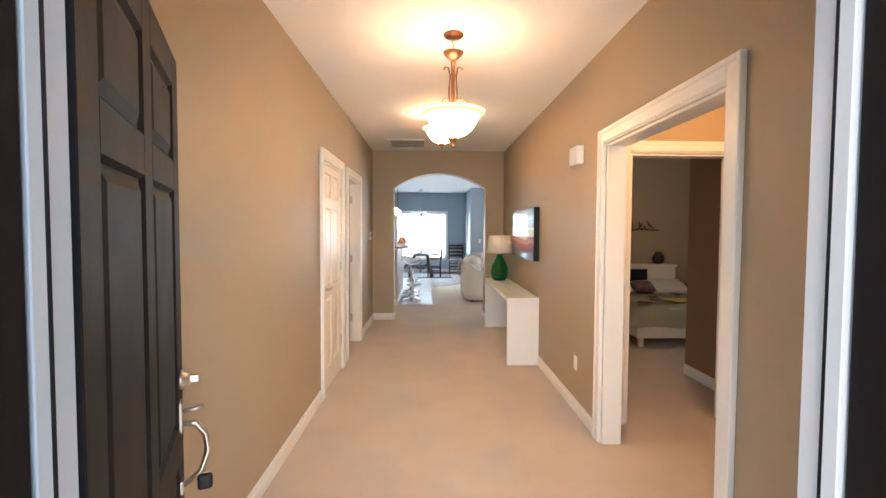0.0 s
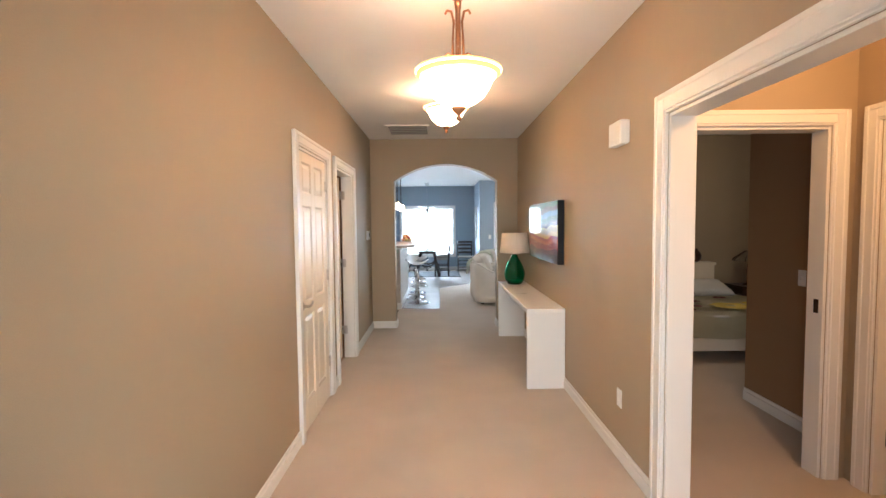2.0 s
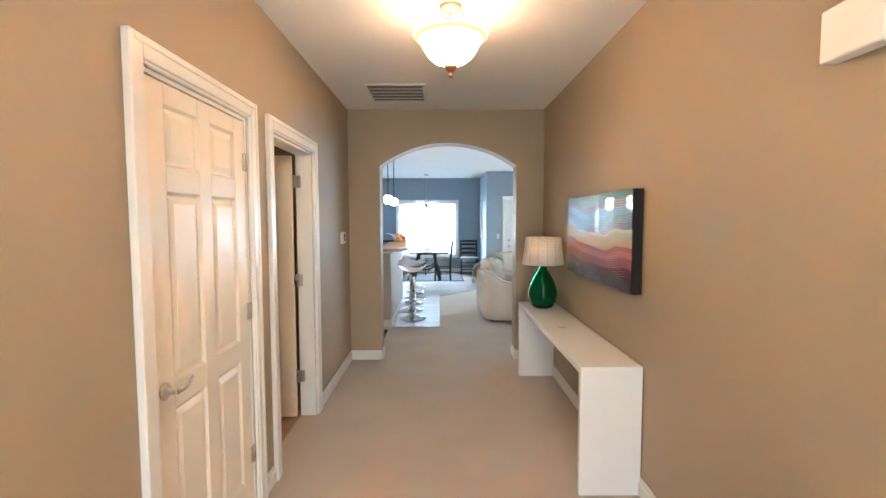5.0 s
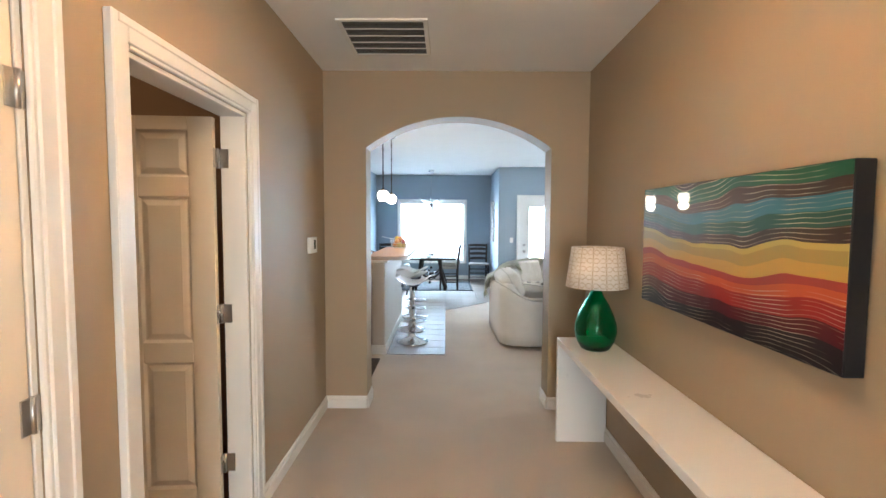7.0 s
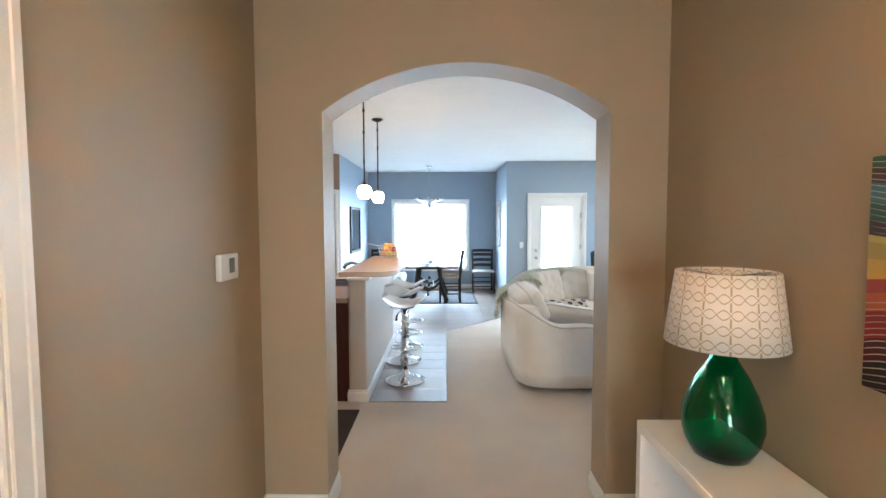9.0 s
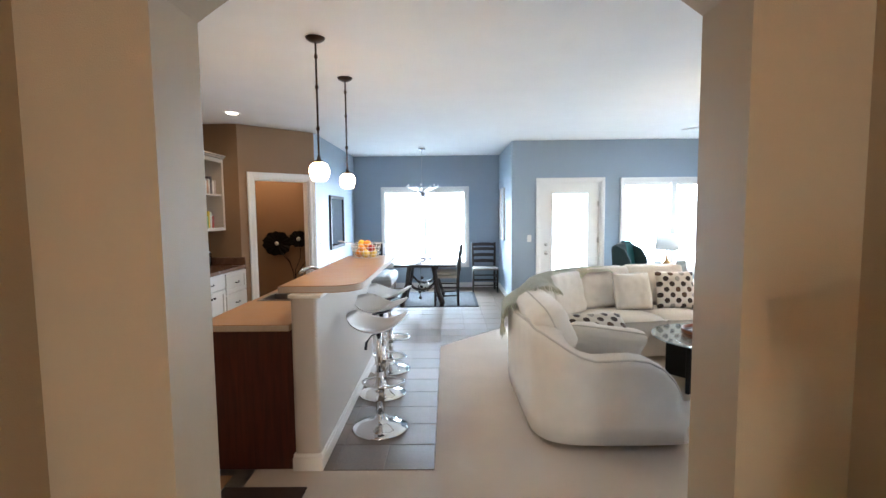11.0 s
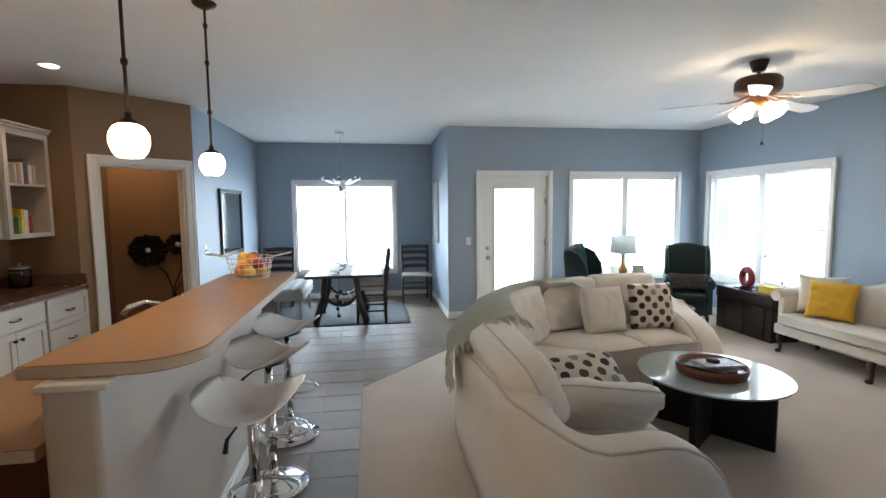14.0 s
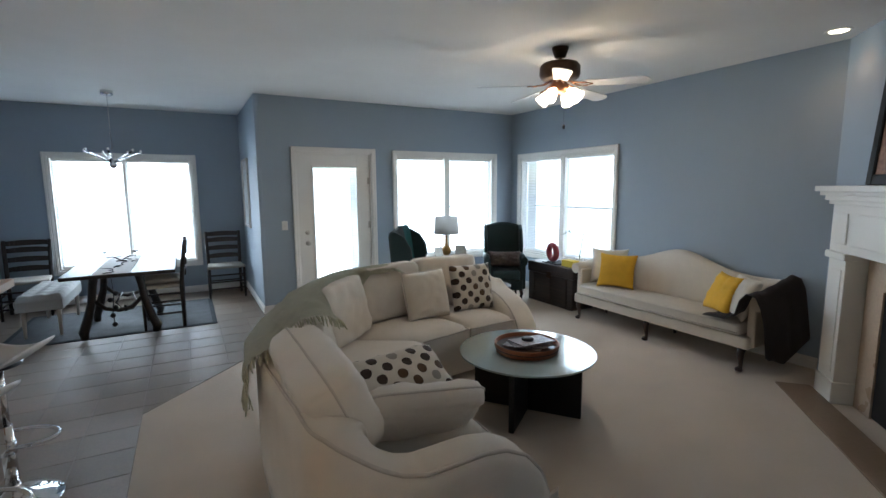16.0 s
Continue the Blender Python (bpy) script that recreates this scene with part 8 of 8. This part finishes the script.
# chandelier of curved clear arms
d = thing("chandelier", "small clear glass and chrome starburst chandelier", "chandelier", Matrix.Translation((-0.20, 14.60, 0)))
bm = bmesh.new()
lathe(bm, [(0.0, CEIL - 0.05), (0.05, CEIL - 0.05), (0.062, CEIL - 0.04), (0.062, CEIL - 0.001)], 24)
part("canopy", bm, CHROME, d)
bm = bmesh.new()
tube(bm, [(0, 0, 1.90), (0, 0, 2.68)], 0.003, 6)
part("cable", bm, CHROME, d)
bm = bmesh.new()
lathe(bm, [(0.0, 1.83), (0.03, 1.84), (0.042, 1.87), (0.03, 1.90), (0.012, 1.92), (0.0, 1.93)], 18)
part("hub", bm, CHROME, d)
CLEAR = glass("clear_acrylic", (0.95, 0.97, 0.98), 0.02)
for _k in range(7):
    _a = 2 * math.pi * _k / 7 + 0.2
    c, s = math.cos(_a), math.sin(_a)
    bm = bmesh.new()
    tube(bm, [(0.02 * c, 0.02 * s, 1.90), (0.10 * c, 0.10 * s, 1.945), (0.20 * c, 0.20 * s, 1.99), (0.28 * c, 0.28 * s, 2.03)], 0.008, 8, [0.010, 0.009, 0.008, 0.006])
    ar = part("arm", bm, CLEAR, d)
    bm = bmesh.new()
    lathe(bm, [(0.0, -0.012), (0.012, -0.006), (0.014, 0.01), (0.0, 0.022)], 10, Matrix.Translation((0.285 * c, 0.285 * s, 2.035)))
    part("lamp_tip", bm, mat("bright_tip", (0.9, 0.9, 0.9), 0.3, emit=(1, 0.97, 0.9), strength=0.05) if "bright_tip" not in bpy.data.materials else bpy.data.materials["bright_tip"], ar)


# framed pieces on the nook walls
def framed(name, label, m, w, h, face, rim=0.045, rim_mat=BLACK):
    d = thing(name, label, "picture", m)
    bm = bmesh.new()
    for b in ((0, rim, 0, h), (w - rim, w, 0, h), (rim, w - rim, 0, rim), (rim, w - rim, h - rim, h)):
        box(bm, b[0], -0.03, b[2], b[1], -0.001, b[3], 0.004)
    part("frame", bm, rim_mat, d)
    part("face", bm_box(rim, -0.014, rim, w - rim, -0.006, h - rim), face, d)
    return d


framed("framed_mirror", "dark framed mirror on the pale blue wall", Matrix.Translation((NOOK_W, 13.80, 0.97)) @ Matrix.Rotation(radians(90), 4, "Z"), 0.98, 0.89, mat("mirror_silver", (0.80, 0.82, 0.82), 0.03, 1.0, vary=0.01, bump=0), 0.05)
framed("framed_picture", "narrow framed pale print on the nook wall", Matrix.Translation((JOG, 15.50, 1.03)) @ Matrix.Rotation(radians(-90), 4, "Z"), 0.60, 0.98, mat("pale_print", (0.40, 0.43, 0.44), 0.3, vary=0.5, scale=5), 0.03, NICKEL)

# ---- bedroom ----
QUILT = mat("white_yellow_quilt", (0.60, 0.56, 0.42), 0.9, vary=0.15, scale=3, fine=200, bump=0.08)
d = thing("bed", "bed with pale quilt and white pillows, made up", "bed", Matrix.Translation((2.68, 5.62, 0)))
part("frame", bm_box(0, 0, 0.12, 1.5, 1.58, 0.30, 0.01, seg=2), CREAM, d)
for _x in (0.05, 1.40):
    for _y in (0.05, 1.5):
        part("leg", bm_box(_x, _y, 0.0, _x + 0.06, _y + 0.06, 0.12, 0.004), CREAM, d)
bm = bmesh.new()
box(bm, 0.0, 0.01, 0.30, 1.5, 1.57, 0.50, 0.06, seg=4)
part("mattress", bm, LINEN, d)
bm = bmesh.new()
_g = []
for _i in range(25):
    _row = []
    for _j in range(21):
        _x, _y = -0.06 + 1.62 * _i / 24, -0.05 + 1.35 * _j / 20
        _e = min(_x + 0.06, 1.56 - _x, _y + 0.05)
        _z = 0.53 + 0.02 * noise.noise(Vector((_x * 3, _y * 3, 0))) - (0.26 * max(0, 1 - _e / 0.10) ** 1.5 if _e < 0.10 else 0)
        _row.append(bm.verts.new((_x, _y, _z)))
    _g.append(_row)
for _a, _b in zip(_g, _g[1:]):
    for _k in range(20):
        bm.faces.new((_a[_k], _a[_k + 1], _b[_k + 1], _b[_k])).smooth = True
bmesh.ops.solidify(bm, geom=bm.faces, thickness=-0.02)
q = part("quilt", bm, QUILT, d, "white and yellow quilt with dark red flowers")
random.seed(5)
_red, _yel = mat("applique_red", (0.12, 0.012, 0.02), 0.9), mat("applique_yellow", (0.60, 0.48, 0.12), 0.9)
for _cx, _cy, _mm, _r in ((0.15, 0.12, _red, 0.10), (0.35, 0.30, _red, 0.07), (0.75, 0.28, _yel, 0.22), (0.5, 0.62, _red, 0.08), (0.95, 0.85, _red, 0.08), (1.1, 0.4, _yel, 0.14)):
    bm = bmesh.new()
    for _k in range(7):
        _a = _k * 0.9
        _px, _py = _cx + _r * 0.6 * math.cos(_a), _cy + _r * 0.6 * math.sin(_a)
        bm.faces.new([bm.verts.new((_px + _r * 0.42 * math.cos(t) * (1 + .3 * math.sin(3 * t)), _py + _r * 0.42 * math.sin(t), 0.556 + 0.0005 * _k)) for t in [i * math.pi / 5 for i in range(10)]])
    part("applique_flower", bm, _mm, q)
stuffed("bed_pillow", "white pillow propped on the bed", 0.62, 0.40, 0.18, LINEN, standing(3.70, 6.92, 0.61, 270, 72), seed=51)
stuffed("bed_pillow", "dark brown and white striped pillow on the bed", 0.34, 0.26, 0.12, mat("brown_striped_cloth", (0.16, 0.09, 0.08), 0.9, vary=0.9, scale=18), standing(3.28, 6.80, 0.63, 270, 65), seed=52)
d = thing("headboard_shelf", "white bookcase headboard behind the bed", "headboard", Matrix.Translation((2.80, 7.10, 0)))
part("body", bm_box(0, 0.02, 0.0, 1.15, 0.22, 0.90, 0.003), CREAM, d)
part("top", bm_box(-0.015, 0, 0.901, 1.165, 0.225, 0.94, 0.004), CREAM, d)
# flat black sheet on the front stands for the shade in an open recess
part("niche_shade", bm_box(0.06, 0.012, 0.62, 0.70, 0.021, 0.86), BLACK, d)
d = thing("vase", "round dark brown vase on the headboard", "vase", Matrix.Translation((3.72, 7.22, 0.9405)))
bm = bmesh.new()
lathe(bm, [(0.0, 0.0), (0.05, 0.0), (0.085, 0.04), (0.095, 0.09), (0.075, 0.14), (0.045, 0.165), (0.05, 0.185), (0.04, 0.185), (0.03, 0.165), (0.0, 0.15)], 22)
part("body", bm, MAHOGANY, d)
d = thing("branch_wall_art", "dark metal branch ornament above the headboard", "wall art", Matrix.Translation((3.46, 7.322, 1.49)))
random.seed(9)
bm = bmesh.new()
for _k in range(14):
    _p = Vector((-0.30 + 0.04 * _k, -0.010, random.uniform(-0.04, 0.02)))
    _q = _p + Vector((random.uniform(-0.06, 0.10), -0.004, random.uniform(0.03, 0.12)))
    tube(bm, [_p, _p.lerp(_q, 0.5) + Vector((0.012, 0, 0)), _q], 0.005, 5)
    lathe(bm, [(0.0, -0.012), (0.012, -0.006), (0.012, 0.006), (0.0, 0.012)], 8, Matrix.Translation(_q))
tube(bm, [(-0.32, -0.010, -0.05), (0.0, -0.012, 0.0), (0.30, -0.010, -0.02)], 0.007, 6)
part("branches", bm, IRON, d)
d = thing("nightstand", "dark wooden nightstand beside the bed", "nightstand", Matrix.Translation((4.22, 6.92, 0)))
part("body", bm_box(0, 0, 0.08, 0.45, 0.38, 0.60, 0.004), MAHOGANY, d)
part("top", bm_box(-0.012, -0.012, 0.601, 0.462, 0.385, 0.625, 0.004), MAHOGANY, d)
part("drawer", bm_box(0.02, -0.012, 0.36, 0.43, -0.001, 0.57, 0.003), MAHOGANY, d)
for _x in (0.01, 0.40):
    for _y in (0.01, 0.33):
        part("leg", bm_box(_x, _y, 0.0, _x + 0.04, _y + 0.04, 0.08, 0.002), MAHOGANY, d)
d = thing("stained_glass_lamp", "table lamp with a leaded stained glass shade", "table lamp", Matrix.Translation((4.40, 7.08, 0.6255)))
bm = bmesh.new()
lathe(bm, [(0.0, 0.0), (0.075, 0.0), (0.07, 0.015), (0.03, 0.03), (0.022, 0.10), (0.03, 0.2), (0.015, 0.34), (0.0, 0.34)], 18)
part("base", bm, BRONZE, d)
bm = bmesh.new()
lathe(bm, [(0.20, 0.33), (0.19, 0.36), (0.04, 0.47), (0.035, 0.47), (0.185, 0.355), (0.195, 0.33)], 8)
sh = part("shade", bm, mat("amber_leaded_glass", (0.25, 0.20, 0.14), 0.25, vary=0.4, scale=12), d)
bm = bmesh.new()
for _k in range(8):
    _a = _k * math.pi / 4
    tube(bm, [(0.203 * math.cos(_a), 0.203 * math.sin(_a), 0.33), (0.193 * math.cos(_a), 0.193 * math.sin(_a), 0.36), (0.042 * math.cos(_a), 0.042 * math.sin(_a), 0.473)], 0.005, 5)
part("lead_came", bm, BRONZE, sh)
d = thing("bedroom_ceiling_lamp", "white dome ceiling lamp in the bedroom", "ceiling lamp", Matrix.Translation((3.2, 5.6, CEIL)))
bm = bmesh.new()
lathe(bm, [(0.0, -0.09), (0.08, -0.08), (0.14, -0.04), (0.155, -0.001)], 28)
part("dome", bm, GLOBE, d)
